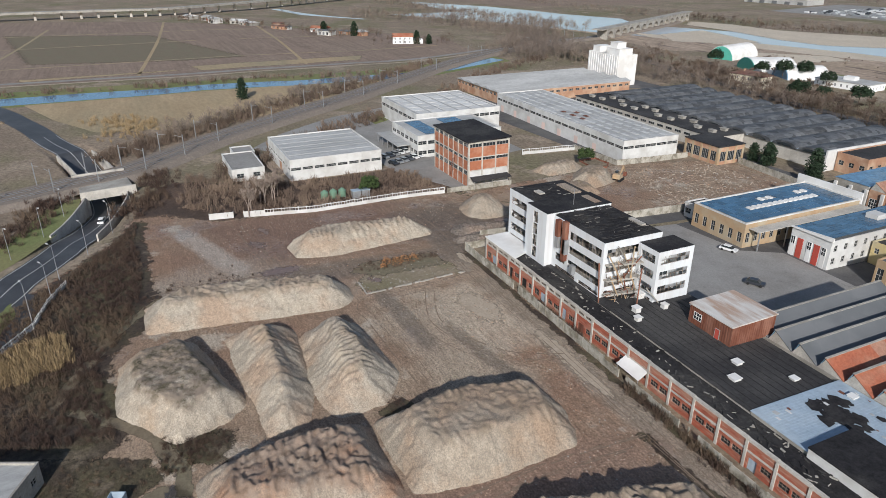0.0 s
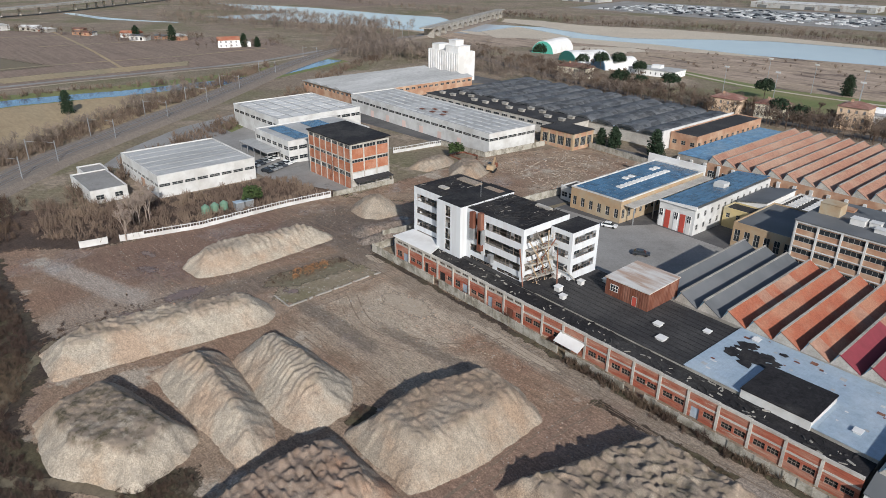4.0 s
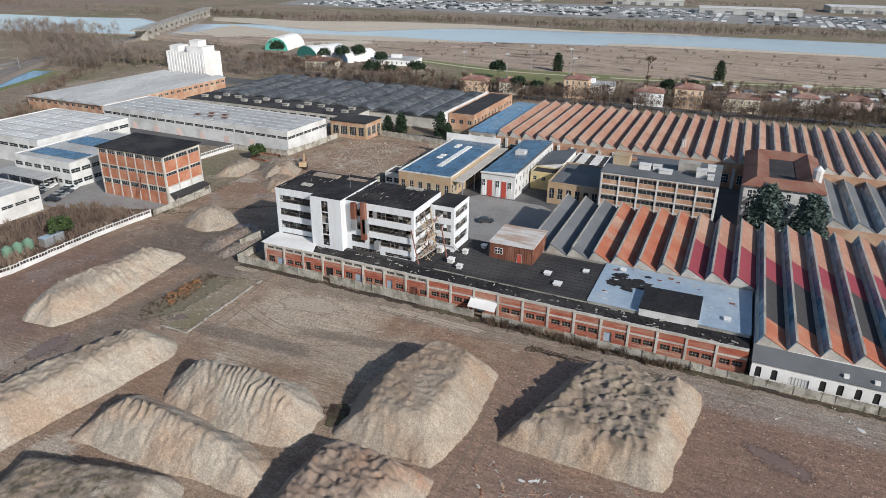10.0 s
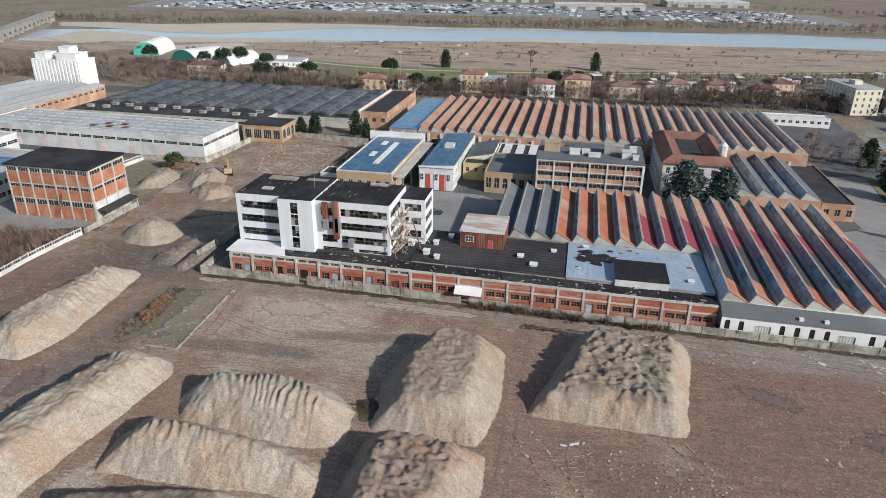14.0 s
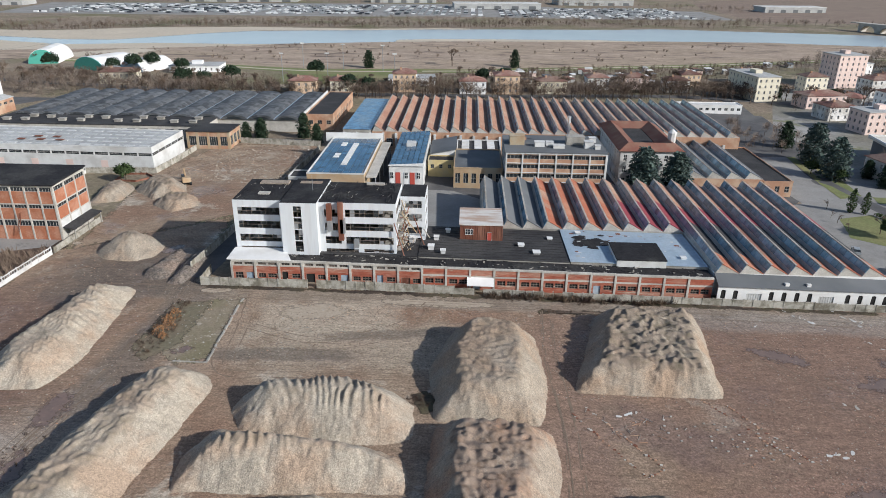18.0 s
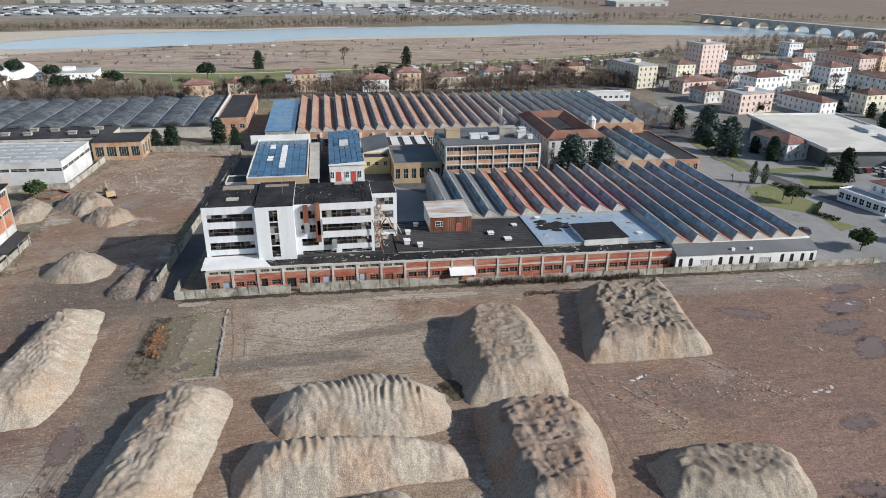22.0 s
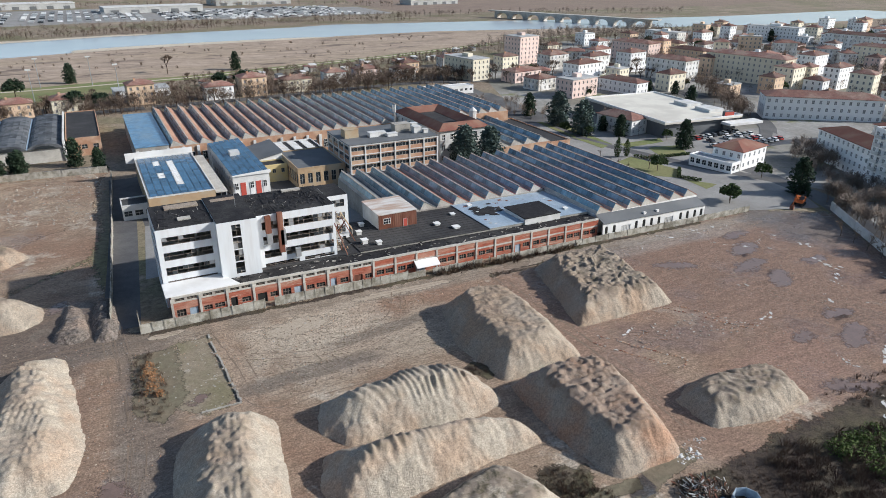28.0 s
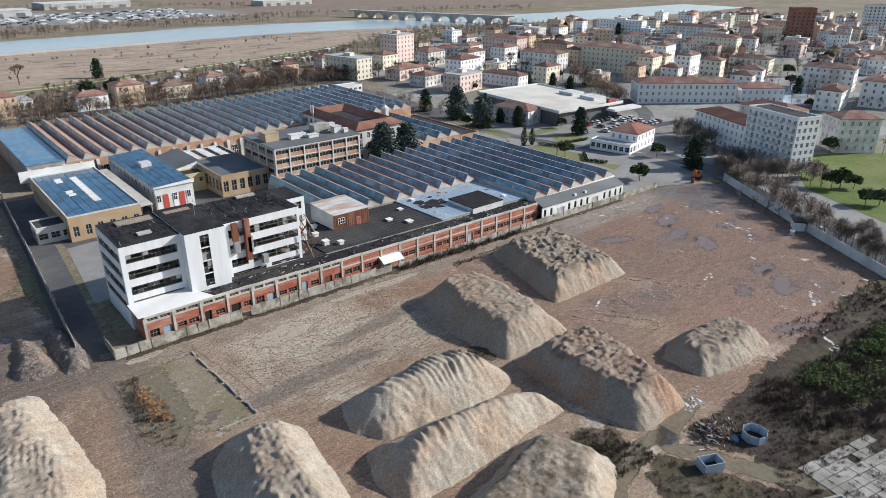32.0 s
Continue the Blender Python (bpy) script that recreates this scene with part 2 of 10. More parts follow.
def rubble(name, fresh, shade, patch, crust, moss):
    """Tipped rubble: sharp stones, stained patches, and a weathered crust where the mesh says that the heap's top lies."""
    m = mat(name, fresh, shade, 0.3, 0.95, c3=patch, s3=0.11, grain=0.26, gscale=2.4, pebble=0.24, pscale=7.0)
    n, l = m.node_tree.nodes, m.node_tree.links
    b = n["Principled BSDF"]
    geo = n.new("ShaderNodeNewGeometry")
    top = n.new("ShaderNodeAttribute")
    top.attribute_name = "crest"

    def nz(scale, lo, hi):
        t = n.new("ShaderNodeTexNoise")
        t.inputs["Scale"].default_value, t.inputs["Detail"].default_value, t.inputs["Roughness"].default_value = scale, 7.0, 0.68
        l.new(geo.outputs["Position"], t.inputs["Vector"])
        r = n.new("ShaderNodeMapRange")
        r.inputs["From Min"].default_value, r.inputs["From Max"].default_value = lo, hi
        l.new(t.outputs["Fac"], r.inputs["Value"])
        return r.outputs["Result"]
    col = b.inputs["Base Color"].links[0].from_socket
    for tint, fac, k in ((crust, nz(0.5, 0.36, 0.52), 0.8), (moss, nz(0.6, 0.46, 0.64), 0.8)):
        f = n.new("ShaderNodeMath")
        f.operation = "MULTIPLY"
        l.new(fac, f.inputs[0])
        l.new(top.outputs["Fac"], f.inputs[1])
        g = n.new("ShaderNodeMath")
        g.operation = "MULTIPLY"
        g.inputs[1].default_value = k
        l.new(f.outputs[0], g.inputs[0])
        x = n.new("ShaderNodeMix")
        x.data_type = "RGBA"
        l.new(g.outputs[0], x.inputs["Factor"])
        l.new(col, x.inputs["A"])
        x.inputs["B"].default_value = (*tint, 1)
        col = x.outputs["Result"]
    l.new(col, b.inputs["Base Color"])
    vo = n.new("ShaderNodeTexVoronoi")
    vo.inputs["Scale"].default_value = 6.5
    l.new(geo.outputs["Position"], vo.inputs["Vector"])
    bp = n.new("ShaderNodeBump")
    bp.invert = True
    bp.inputs["Strength"].default_value, bp.inputs["Distance"].default_value = 0.6, 0.1
    l.new(vo.outputs["Distance"], bp.inputs["Height"])
    l.new(bp.outputs[0], b.inputs["Normal"])
    return m


M["gravel"] = rubble("crushed rubble", (0.37, 0.315, 0.25), (0.30, 0.25, 0.195), (0.33, 0.24, 0.17), (0.255, 0.2, 0.155), (0.15, 0.125, 0.085))
M["gravel_pale"] = rubble("pale crushed rubble", (0.42, 0.365, 0.295), (0.355, 0.305, 0.24), (0.37, 0.275, 0.2), (0.3, 0.24, 0.185), (0.17, 0.135, 0.09))
M["gravel_red"] = rubble("brick-mixed rubble", (0.36, 0.3, 0.24), (0.30, 0.245, 0.19), (0.34, 0.21, 0.14), (0.27, 0.205, 0.16), (0.17, 0.115, 0.08))
M["gravel_mossy"] = rubble("weed-grown pale rubble", (0.42, 0.365, 0.295), (0.34, 0.29, 0.23), (0.37, 0.28, 0.2), (0.25, 0.2, 0.155), (0.095, 0.08, 0.05))
M["puddle"] = mat("wet mud film", (0.205, 0.14, 0.112), (0.17, 0.118, 0.096), 0.4, 0.3, 0.05, 3.0, spec=0.5, grain=0.2, gscale=1.5)
M["rut"] = mat("damp wheel rut", (0.225, 0.168, 0.124), (0.185, 0.138, 0.102), 0.6, 0.85, 0.3, 3.0, grain=0.3, gscale=2.0)
M["rut_pale"] = mat("dry scraped earth", (0.42, 0.35, 0.275), (0.36, 0.295, 0.225), 0.6, 0.95, 0.3, 3.0, grain=0.25, gscale=2.0)
M["gravel_grey"] = mat("dark grey rubble", (0.2, 0.17, 0.145), (0.145, 0.122, 0.105), 0.6, 0.95, 1.0, 2.2, c3=(0.25, 0.19, 0.15), s3=0.1, grain=0.4, gscale=3.0, pebble=0.35)
M["land"] = mat("winter scrubland", (0.29, 0.225, 0.165), (0.19, 0.148, 0.11), 0.06, 0.95, 0.6, 0.8, c3=(0.175, 0.158, 0.09), s3=0.014, c4=(0.3, 0.24, 0.18), s4=0.03, w4=0.55, grain=0.45, gscale=0.7)
M["scrub"] = mat("dead brown weeds", (0.095, 0.066, 0.05), (0.06, 0.042, 0.034), 0.5, 0.95, 1.0, 2.0, c3=(0.13, 0.085, 0.06), s3=0.06, c4=(0.17, 0.14, 0.1), s4=0.07, w4=0.6, grain=0.5, gscale=1.5)
M["field"] = mat("ploughed field", (0.262, 0.194, 0.15), (0.205, 0.15, 0.118), 0.05, 0.95, 0.4, 0.5, c3=(0.245, 0.185, 0.142), s3=0.008, grain=0.3, gscale=0.4, streaks=((75, 0.012, 0.35, 0.12), (75, 0.03, 1.2, 0.08)))
M["stubble"] = mat("straw-coloured stubble field", (0.41, 0.315, 0.195), (0.34, 0.255, 0.155), 0.07, 0.95, 0.4, 0.6, c3=(0.3, 0.25, 0.16), s3=0.02, stretch=(0.3, 1, 1), grain=0.2, gscale=0.6)
# floodplain colours raised by a fifth to paint in far haze
M["flood"] = mat("dry floodplain grass", (0.408, 0.318, 0.246), (0.3, 0.228, 0.174), 0.05, 0.95, 0.6, 0.5, c3=(0.348, 0.27, 0.198), s3=0.014, stretch=(0.5, 1.6, 1), c4=(0.168, 0.126, 0.102), s4=0.05, w4=0.56, grain=0.35, gscale=0.35, streaks=((14, 0.02, 0.14, 0.16), (14, 0.06, 0.5, 0.14)))
M["grass"] = mat("short winter grass", (0.19, 0.215, 0.085), (0.145, 0.17, 0.065), 0.2, 0.95, 0.4, 1.5, c3=(0.21, 0.2, 0.09), s3=0.03, grain=0.25, gscale=1.2)
M["parkgrass"] = mat("green park turf", (0.125, 0.175, 0.035), (0.085, 0.125, 0.03), 0.3, 0.95, 0.4, 2.0, c3=(0.17, 0.18, 0.06), s3=0.06, grain=0.25, gscale=1.5)
M["pitch"] = mat("sports field grass", (0.17, 0.19, 0.075), (0.14, 0.165, 0.06), 0.1, 0.95, 0.3, 1.5, c3=(0.22, 0.2, 0.1), s3=0.03, grain=0.15, gscale=1.0)
M["asphalt"] = mat("worn asphalt", (0.115, 0.11, 0.11), (0.085, 0.082, 0.082), 0.4, 0.85, 0.2, 4.0, c3=(0.14, 0.135, 0.13), s3=0.07, grain=0.15, gscale=2)
M["yard"] = mat("pale old yard asphalt", (0.285, 0.272, 0.255), (0.225, 0.214, 0.2), 0.3, 0.9, 0.2, 4.0, c3=(0.3, 0.29, 0.275), s3=0.06, c4=(0.16, 0.155, 0.15), s4=0.1, w4=0.62, grain=0.15, gscale=2)
M["concrete"] = mat("weathered concrete", (0.42, 0.395, 0.355), (0.32, 0.3, 0.265), 0.5, 0.9, 0.3, 3.0, c3=(0.27, 0.25, 0.22), s3=0.2, grain=0.2, gscale=3)
M["concrete_pale"] = mat("pale concrete", (0.56, 0.53, 0.475), (0.46, 0.43, 0.385), 0.5, 0.9, 0.2, 3.0, c3=(0.38, 0.35, 0.31), s3=0.2, grain=0.2, gscale=3)
M["white"] = mat("white render", (0.80, 0.79, 0.77), (0.73, 0.72, 0.70), 0.4, 0.8, 0.1, 3.0, c3=(0.66, 0.64, 0.61), s3=0.12)
M["white_dirty"] = mat("stained white panels", (0.68, 0.675, 0.655), (0.59, 0.585, 0.565), 0.5, 0.85, 0.1, 3.0, c3=(0.5, 0.485, 0.46), s3=0.15)
M["officewhite"] = mat("streaked white office render", (0.69, 0.71, 0.725), (0.65, 0.67, 0.685), 0.4, 0.8, 0.1, 3.0, c3=(0.62, 0.625, 0.63), s3=0.6, stretch=(1.6, 1.6, 0.12))
M["brick"] = mat("orange-red brick", (0.42, 0.165, 0.09), (0.34, 0.125, 0.07), 0.8, 0.9, 0.3, 6.0, c3=(0.46, 0.23, 0.15), s3=0.25, grain=0.18, gscale=4)
M["brick_old"] = mat("old red brick with bare patches", (0.4, 0.115, 0.068), (0.29, 0.085, 0.055), 0.7, 0.9, 0.3, 6.0, c3=(0.4, 0.21, 0.15), s3=0.5, stretch=(0.25, 1, 1.6), c4=(0.46, 0.36, 0.28), s4=0.6, w4=0.58, grain=0.3, gscale=3)
M["brick_pale"] = mat("pale salmon brick", (0.44, 0.25, 0.16), (0.37, 0.205, 0.13), 0.6, 0.9, 0.3, 6.0, c3=(0.52, 0.36, 0.25), s3=0.2)
M["stucco_y"] = mat("yellow stucco", (0.62, 0.5, 0.25), (0.55, 0.43, 0.22), 0.6, 0.9, 0.1, 3.0, c3=(0.5, 0.43, 0.28), s3=0.2)
M["stucco_o"] = mat("ochre stucco", (0.45, 0.315, 0.19), (0.37, 0.255, 0.155), 0.6, 0.9, 0.1, 3.0, c3=(0.42, 0.35, 0.25), s3=0.2)
M["redpaint"] = mat("faded red paint", (0.5, 0.085, 0.06), (0.42, 0.075, 0.055), 0.8, 0.7, 0.1, 3.0)
M["bitumen"] = mat("black bitumen roofing", (0.034, 0.032, 0.034), (0.02, 0.019, 0.02), 0.5, 0.75, 0.4, 1.5, c3=(0.055, 0.052, 0.05), s3=0.12, c4=(0.13, 0.125, 0.12), s4=0.35, w4=0.67, grain=0.45, gscale=1.8, spec=0.12)
M["bitumen2"] = mat("dark grey roofing felt", (0.052, 0.05, 0.051), (0.036, 0.035, 0.036), 0.4, 0.8, 0.3, 1.5, c3=(0.075, 0.072, 0.07), s3=0.1, grain=0.35, gscale=1.8, spec=0.15)
M["darkroof"] = mat("dark fibre-cement vault sheets", (0.108, 0.114, 0.122), (0.072, 0.076, 0.082), 0.3, 0.7, 0.3, 1.0, c3=(0.11, 0.112, 0.115), s3=0.05, c4=(0.04, 0.042, 0.045), s4=0.12, w4=0.58, grain=0.25, gscale=0.8, pebble=0.45, pscale=0.4)
M["greyroof"] = mat("grey fibre-cement sheets", (0.41, 0.41, 0.4), (0.345, 0.345, 0.335), 0.3, 0.85, 0.15, 2.0, c3=(0.46, 0.46, 0.45), s3=0.08, stretch=(1, 0.25, 1), grain=0.2, gscale=1.5)
M["greyroof_dk"] = mat("slate-grey roof sheets", (0.135, 0.142, 0.148), (0.11, 0.116, 0.12), 0.4, 0.7, 0.2, 2.0, c3=(0.16, 0.165, 0.17), s3=0.1)
M["skylight"] = mat("dull roof light sheets", (0.56, 0.56, 0.55), (0.47, 0.47, 0.46), 0.4, 0.7, obrand=0.12)
M["bluesteel"] = mat("blue-grey corrugated metal", (0.36, 0.44, 0.52), (0.31, 0.39, 0.465), 0.4, 0.45, 0.15, 2.0, c3=(0.41, 0.48, 0.54), s3=0.12, spec=0.5, grain=0.15, gscale=1.2)
M["tile"] = mat("orange clay roof tiles", (0.4, 0.13, 0.072), (0.31, 0.1, 0.06), 0.6, 0.9, 0.4, 3.0, c3=(0.4, 0.19, 0.12), s3=0.15, grain=0.25, gscale=2.5)
M["tile_pale"] = mat("weathered salmon roof tiles", (0.395, 0.21, 0.145), (0.32, 0.165, 0.115), 0.5, 0.9, 0.4, 3.0, c3=(0.4, 0.25, 0.18), s3=0.1, grain=0.25, gscale=1.5)
M["tile_brown"] = mat("brown clay roof tiles", (0.235, 0.095, 0.068), (0.18, 0.078, 0.058), 0.6, 0.9, 0.4, 3.0, c3=(0.25, 0.14, 0.1), s3=0.15, obrand=0.25)
M["tile_crimson"] = mat("crimson roof panels", (0.27, 0.05, 0.065), (0.22, 0.045, 0.055), 0.6, 0.8, 0.3, 3.0)
M["tile_dark"] = mat("bare dark roof underlay", (0.06, 0.055, 0.055), (0.045, 0.042, 0.042), 0.6, 0.8, 0.3, 3.0)
# blue in the base colour stands in for sky mirrored by the panes
M["sawglass"] = mat("roof glazing painted sky blue", (0.145, 0.275, 0.36), (0.09, 0.175, 0.235), 0.5, 0.22, 0.05, 2.0, c3=(0.24, 0.37, 0.46), s3=0.2, spec=0.7, island=0.35)
# reflected sky of the glossy roof is put into its blue colour
M["flatblue"] = mat("glossy roof sheets tinted sky blue", (0.13, 0.29, 0.46), (0.075, 0.15, 0.24), 0.5, 0.22, 0.1, 1.0, c3=(0.17, 0.26, 0.34), s3=0.12, spec=0.6, grain=0.3, gscale=0.8)
M["glass"] = mat("dark window glass", (0.05, 0.06, 0.065), (0.035, 0.04, 0.045), 0.7, 0.12, 0.0, spec=0.5, trans=0.25)
# near-black colour paints the darkness behind openings; also used on a few scraps and doors
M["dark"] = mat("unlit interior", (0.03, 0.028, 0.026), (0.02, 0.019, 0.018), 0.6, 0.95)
M["frame"] = mat("grey window frame", (0.42, 0.41, 0.39), (0.34, 0.33, 0.31), 1.0, 0.7)
M["brokenframe"] = mat("rusty broken window frames", (0.26, 0.22, 0.19), (0.18, 0.14, 0.115), 1.0, 0.8)
M["rust"] = mat("rusted sheet metal", (0.2, 0.075, 0.045), (0.145, 0.055, 0.037), 0.9, 0.8, 0.2, 4.0, c3=(0.27, 0.13, 0.09), s3=0.4, stretch=(1, 1, 0.3))
M["rustroof"] = mat("white roof sheets with rust stains", (0.66, 0.64, 0.61), (0.55, 0.51, 0.47), 0.7, 0.75, 0.1, 3.0, c3=(0.43, 0.31, 0.24), s3=0.25, stretch=(0.4, 2, 1))
M["metal"] = mat("galvanised steel", (0.42, 0.43, 0.44), (0.35, 0.36, 0.37), 0.8, 0.45, 0.05, 3.0, metal=0.5)
M["green"] = mat("green painted tank", (0.16, 0.27, 0.19), (0.13, 0.22, 0.155), 0.8, 0.5)
M["teal"] = mat("teal fabric", (0.1, 0.42, 0.33), (0.09, 0.37, 0.29), 0.6, 0.6)
# pale base colour paints the sky's reflection onto the water
M["water"] = mat("river water with painted sky sheen", (0.5, 0.55, 0.59), (0.42, 0.48, 0.53), 0.01, 0.18, 0.0, 0.3, spec=0.8)
M["canal"] = mat("canal water", (0.09, 0.2, 0.32), (0.07, 0.16, 0.26), 0.03, 0.08, 0.0, spec=0.5)
M["sand"] = mat("pale river sand", (0.582, 0.504, 0.403), (0.482, 0.414, 0.325), 0.03, 0.95, 0.2, 0.3, c3=(0.515, 0.448, 0.358), s3=0.012, grain=0.15, gscale=0.4)
M["ballast"] = mat("railway ballast", (0.25, 0.21, 0.175), (0.19, 0.158, 0.132), 0.6, 0.95, 0.4, 3.0, grain=0.3, gscale=2)
M["bark"] = mat("grey-brown bark", (0.13, 0.095, 0.072), (0.095, 0.07, 0.052), 2.0, 0.95, island=0.2)
M["twig"] = mat("bare winter twigs", (0.165, 0.12, 0.092), (0.115, 0.082, 0.063), 1.0, 0.95, obrand=0.2, c3=(0.21, 0.155, 0.115), s3=0.05)
M["twig_red"] = mat("dark reddish dead stems", (0.088, 0.056, 0.044), (0.058, 0.038, 0.031), 0.8, 0.95, c3=(0.14, 0.1, 0.068), s3=0.07)
M["townroof"] = mat("weathered town roof tiles", (0.215, 0.105, 0.083), (0.16, 0.083, 0.068), 0.5, 0.9, 0.3, 3.0, c3=(0.25, 0.17, 0.135), s3=0.12, obrand=0.4, grain=0.25, gscale=0.9)
M["membrane"] = mat("cream roof membrane", (0.72, 0.68, 0.59), (0.64, 0.6, 0.52), 0.12, 0.8, 0.05, 2.0, c3=(0.58, 0.54, 0.47), s3=0.06)
# wall colour whitened so that haze over the town is painted in
M["facade"] = mat("pale town render", (0.87, 0.865, 0.85), (0.81, 0.8, 0.785), 0.3, 0.85, obrand=0.08)
M["twig_pale"] = mat("pale birch twigs", (0.34, 0.28, 0.235), (0.26, 0.2, 0.165), 1.0, 0.95)
M["twig_grey"] = mat("grey-brown bare twigs", (0.24, 0.195, 0.165), (0.17, 0.135, 0.112), 0.8, 0.95, c3=(0.28, 0.22, 0.17), s3=0.04)
M["needle"] = mat("dark evergreen needles", (0.035, 0.058, 0.03), (0.022, 0.04, 0.022), 1.5, 0.9, island=0.35)
M["cedar"] = mat("blue-grey cedar needles", (0.095, 0.13, 0.112), (0.06, 0.088, 0.074), 1.5, 0.9, island=0.35)
M["hedge"] = mat("evergreen hedge leaves", (0.06, 0.09, 0.03), (0.04, 0.065, 0.022), 1.5, 0.9, island=0.35)
M["bramble"] = mat("green bramble leaves", (0.10, 0.135, 0.035), (0.06, 0.085, 0.025), 1.2, 0.9, island=0.4)
M["rustleaf"] = mat("withered orange leaves", (0.36, 0.19, 0.09), (0.26, 0.135, 0.065), 1.2, 0.9, island=0.35)
M["reed"] = mat("dry straw reeds", (0.36, 0.265, 0.15), (0.28, 0.2, 0.11), 1.0, 0.95, island=0.3)
M["carwhite"] = mat("white car paint", (0.75, 0.75, 0.75), (0.7, 0.7, 0.7), 1.0, 0.3, spec=0.5)
M["cardark"] = mat("dark car paint", (0.05, 0.055, 0.065), (0.04, 0.045, 0.055), 1.0, 0.3, spec=0.5, obrand=0.6)
M["carsilver"] = mat("silver car paint", (0.4, 0.41, 0.42), (0.36, 0.37, 0.38), 1.0, 0.3, metal=0.4)
M["carred"] = mat("red car paint", (0.4, 0.03, 0.025), (0.36, 0.03, 0.025), 1.0, 0.3)
M["tyre"] = mat("black rubber", (0.025, 0.025, 0.025), (0.02, 0.02, 0.02), 1.0, 0.8)
M["orange"] = mat("orange machine paint", (0.6, 0.16, 0.05), (0.5, 0.13, 0.04), 1.0, 0.5)
M["line"] = mat("white road paint", (0.6, 0.6, 0.58), (0.5, 0.5, 0.48), 1.0, 0.8)
# town renders paled likewise, with haze put into the colour
M["plaster_p"] = mat("pale apartment render", (0.82, 0.8, 0.77), (0.75, 0.73, 0.7), 0.3, 0.85, obrand=0.12, c3=(0.54, 0.5, 0.44), s3=0.15)
M["plaster_y"] = mat("cream yellow render", (0.8, 0.73, 0.58), (0.73, 0.66, 0.52), 0.3, 0.85, obrand=0.15)
M["plaster_o"] = mat("ochre orange render", (0.72, 0.54, 0.38), (0.66, 0.48, 0.34), 0.3, 0.85, obrand=0.15)
M["plaster_r"] = mat("dusty pink render", (0.72, 0.56, 0.5), (0.65, 0.5, 0.44), 0.3, 0.85, obrand=0.15)


# ---- building helpers ----
def zg(x, y):
    """Height of the gently falling ground."""
    return -0.018 * min(max(x + 30, 0), 180) - 0.025 * min(max(y - 5, 0), 90)


class Build:
    """Collects boxes, prisms and quads into one mesh."""

    def __init__(self):
        self.v, self.f, self.m = [], [], []

    def quad(self, pts, mi=0):
        k = len(self.v)
        self.v += [tuple(p) for p in pts]
        self.f.append(tuple(range(k, k + len(pts))))
        self.m.append(mi)

    def box(self, x0, y0, z0, x1, y1, z1, mi=0):
        self.hexa([(x0, y0, z0), (x1, y0, z0), (x1, y1, z0), (x0, y1, z0)], [(x0, y0, z1), (x1, y0, z1), (x1, y1, z1), (x0, y1, z1)], mi)

    def hexa(self, low, high, mi=0):
        k, n = len(self.v), len(low)
        self.v += [tuple(p) for p in low] + [tuple(p) for p in high]
        self.f.append(tuple(k + i for i in reversed(range(n))))
        self.f.append(tuple(k + n + i for i in range(n)))
        self.f += [(k + i, k + (i + 1) % n, k + n + (i + 1) % n, k + n + i) for i in range(n)]
        self.m += [mi] * (n + 2)

    def prism(self, poly, z0, z1, mi=0):
        self.hexa([(x, y, z0) for x, y in poly], [(x, y, z1) for x, y in poly], mi)

    def along_y(self, prof, y0, y1, mi=0):
        self.hexa([(x, y0, z) for x, z in prof], [(x, y1, z) for x, z in prof], mi)

    def along_x(self, prof, x0, x1, mi=0):
        self.hexa([(x0, y, z) for y, z in prof], [(x1, y, z) for y, z in prof], mi)

    def bar(self, a, b, r, r2=None, mi=0, n=4):
        a, b = Vector(a), Vector(b)
        d = (b - a).normalized()
        p = d.cross(Vector((0.3, 0.2, 1)) if abs(d.z) < 0.9 else Vector((1, 0, 0))).normalized()
        q = d.cross(p)
        r2 = r if r2 is None else r2
        ring = lambda c, rr: [tuple(c + p * rr * math.cos(2 * math.pi * (i + 0.5) / n) + q * rr * math.sin(2 * math.pi * (i + 0.5) / n)) for i in range(n)]
        self.hexa(ring(a, r), ring(b, r2), mi)

    def tube(self, x, y, z0, z1, r, n=12, mi=0, r2=None):
        self.bar((x, y, z0), (x, y, z1), r, r2, mi, n)

    def mesh(self, name, mats):
        me = bpy.data.meshes.new(name)
        me.from_pydata(self.v, [], self.f)
        for k in mats:
            me.materials.append(M[k])
        me.polygons.foreach_set("material_index", self.m)
        me.update()
        return me

    def fix(self, me):
        b = bmesh.new()
        b.from_mesh(me)
        bmesh.ops.recalc_face_normals(b, faces=b.faces)
        b.to_mesh(me)
        b.free()
        return me


def part(name, bd, mats, parent=None, label="", at=None):
    """One mesh object from a Build or a mesh, under its parent."""
    mats = [mats] if isinstance(mats, str) else mats
    me = bd.fix(bd.mesh(name, mats)) if isinstance(bd, Build) else bd
    ob = new(name, me)
    ob.parent = parent
    if at is not None:
        ob.matrix_basis = at
    if label:
        tagged(ob, label)
    return ob


def thing(name, x, y, label, category, rz=0.0, group="", z=None, kind=""):
    e = new(name)
    e.empty_display_size = 0.5
    e.matrix_basis = pose(x, y, zg(x, y) if z is None else z, 0, 0, rz)
    return tagged(e, label, category, group, kind)


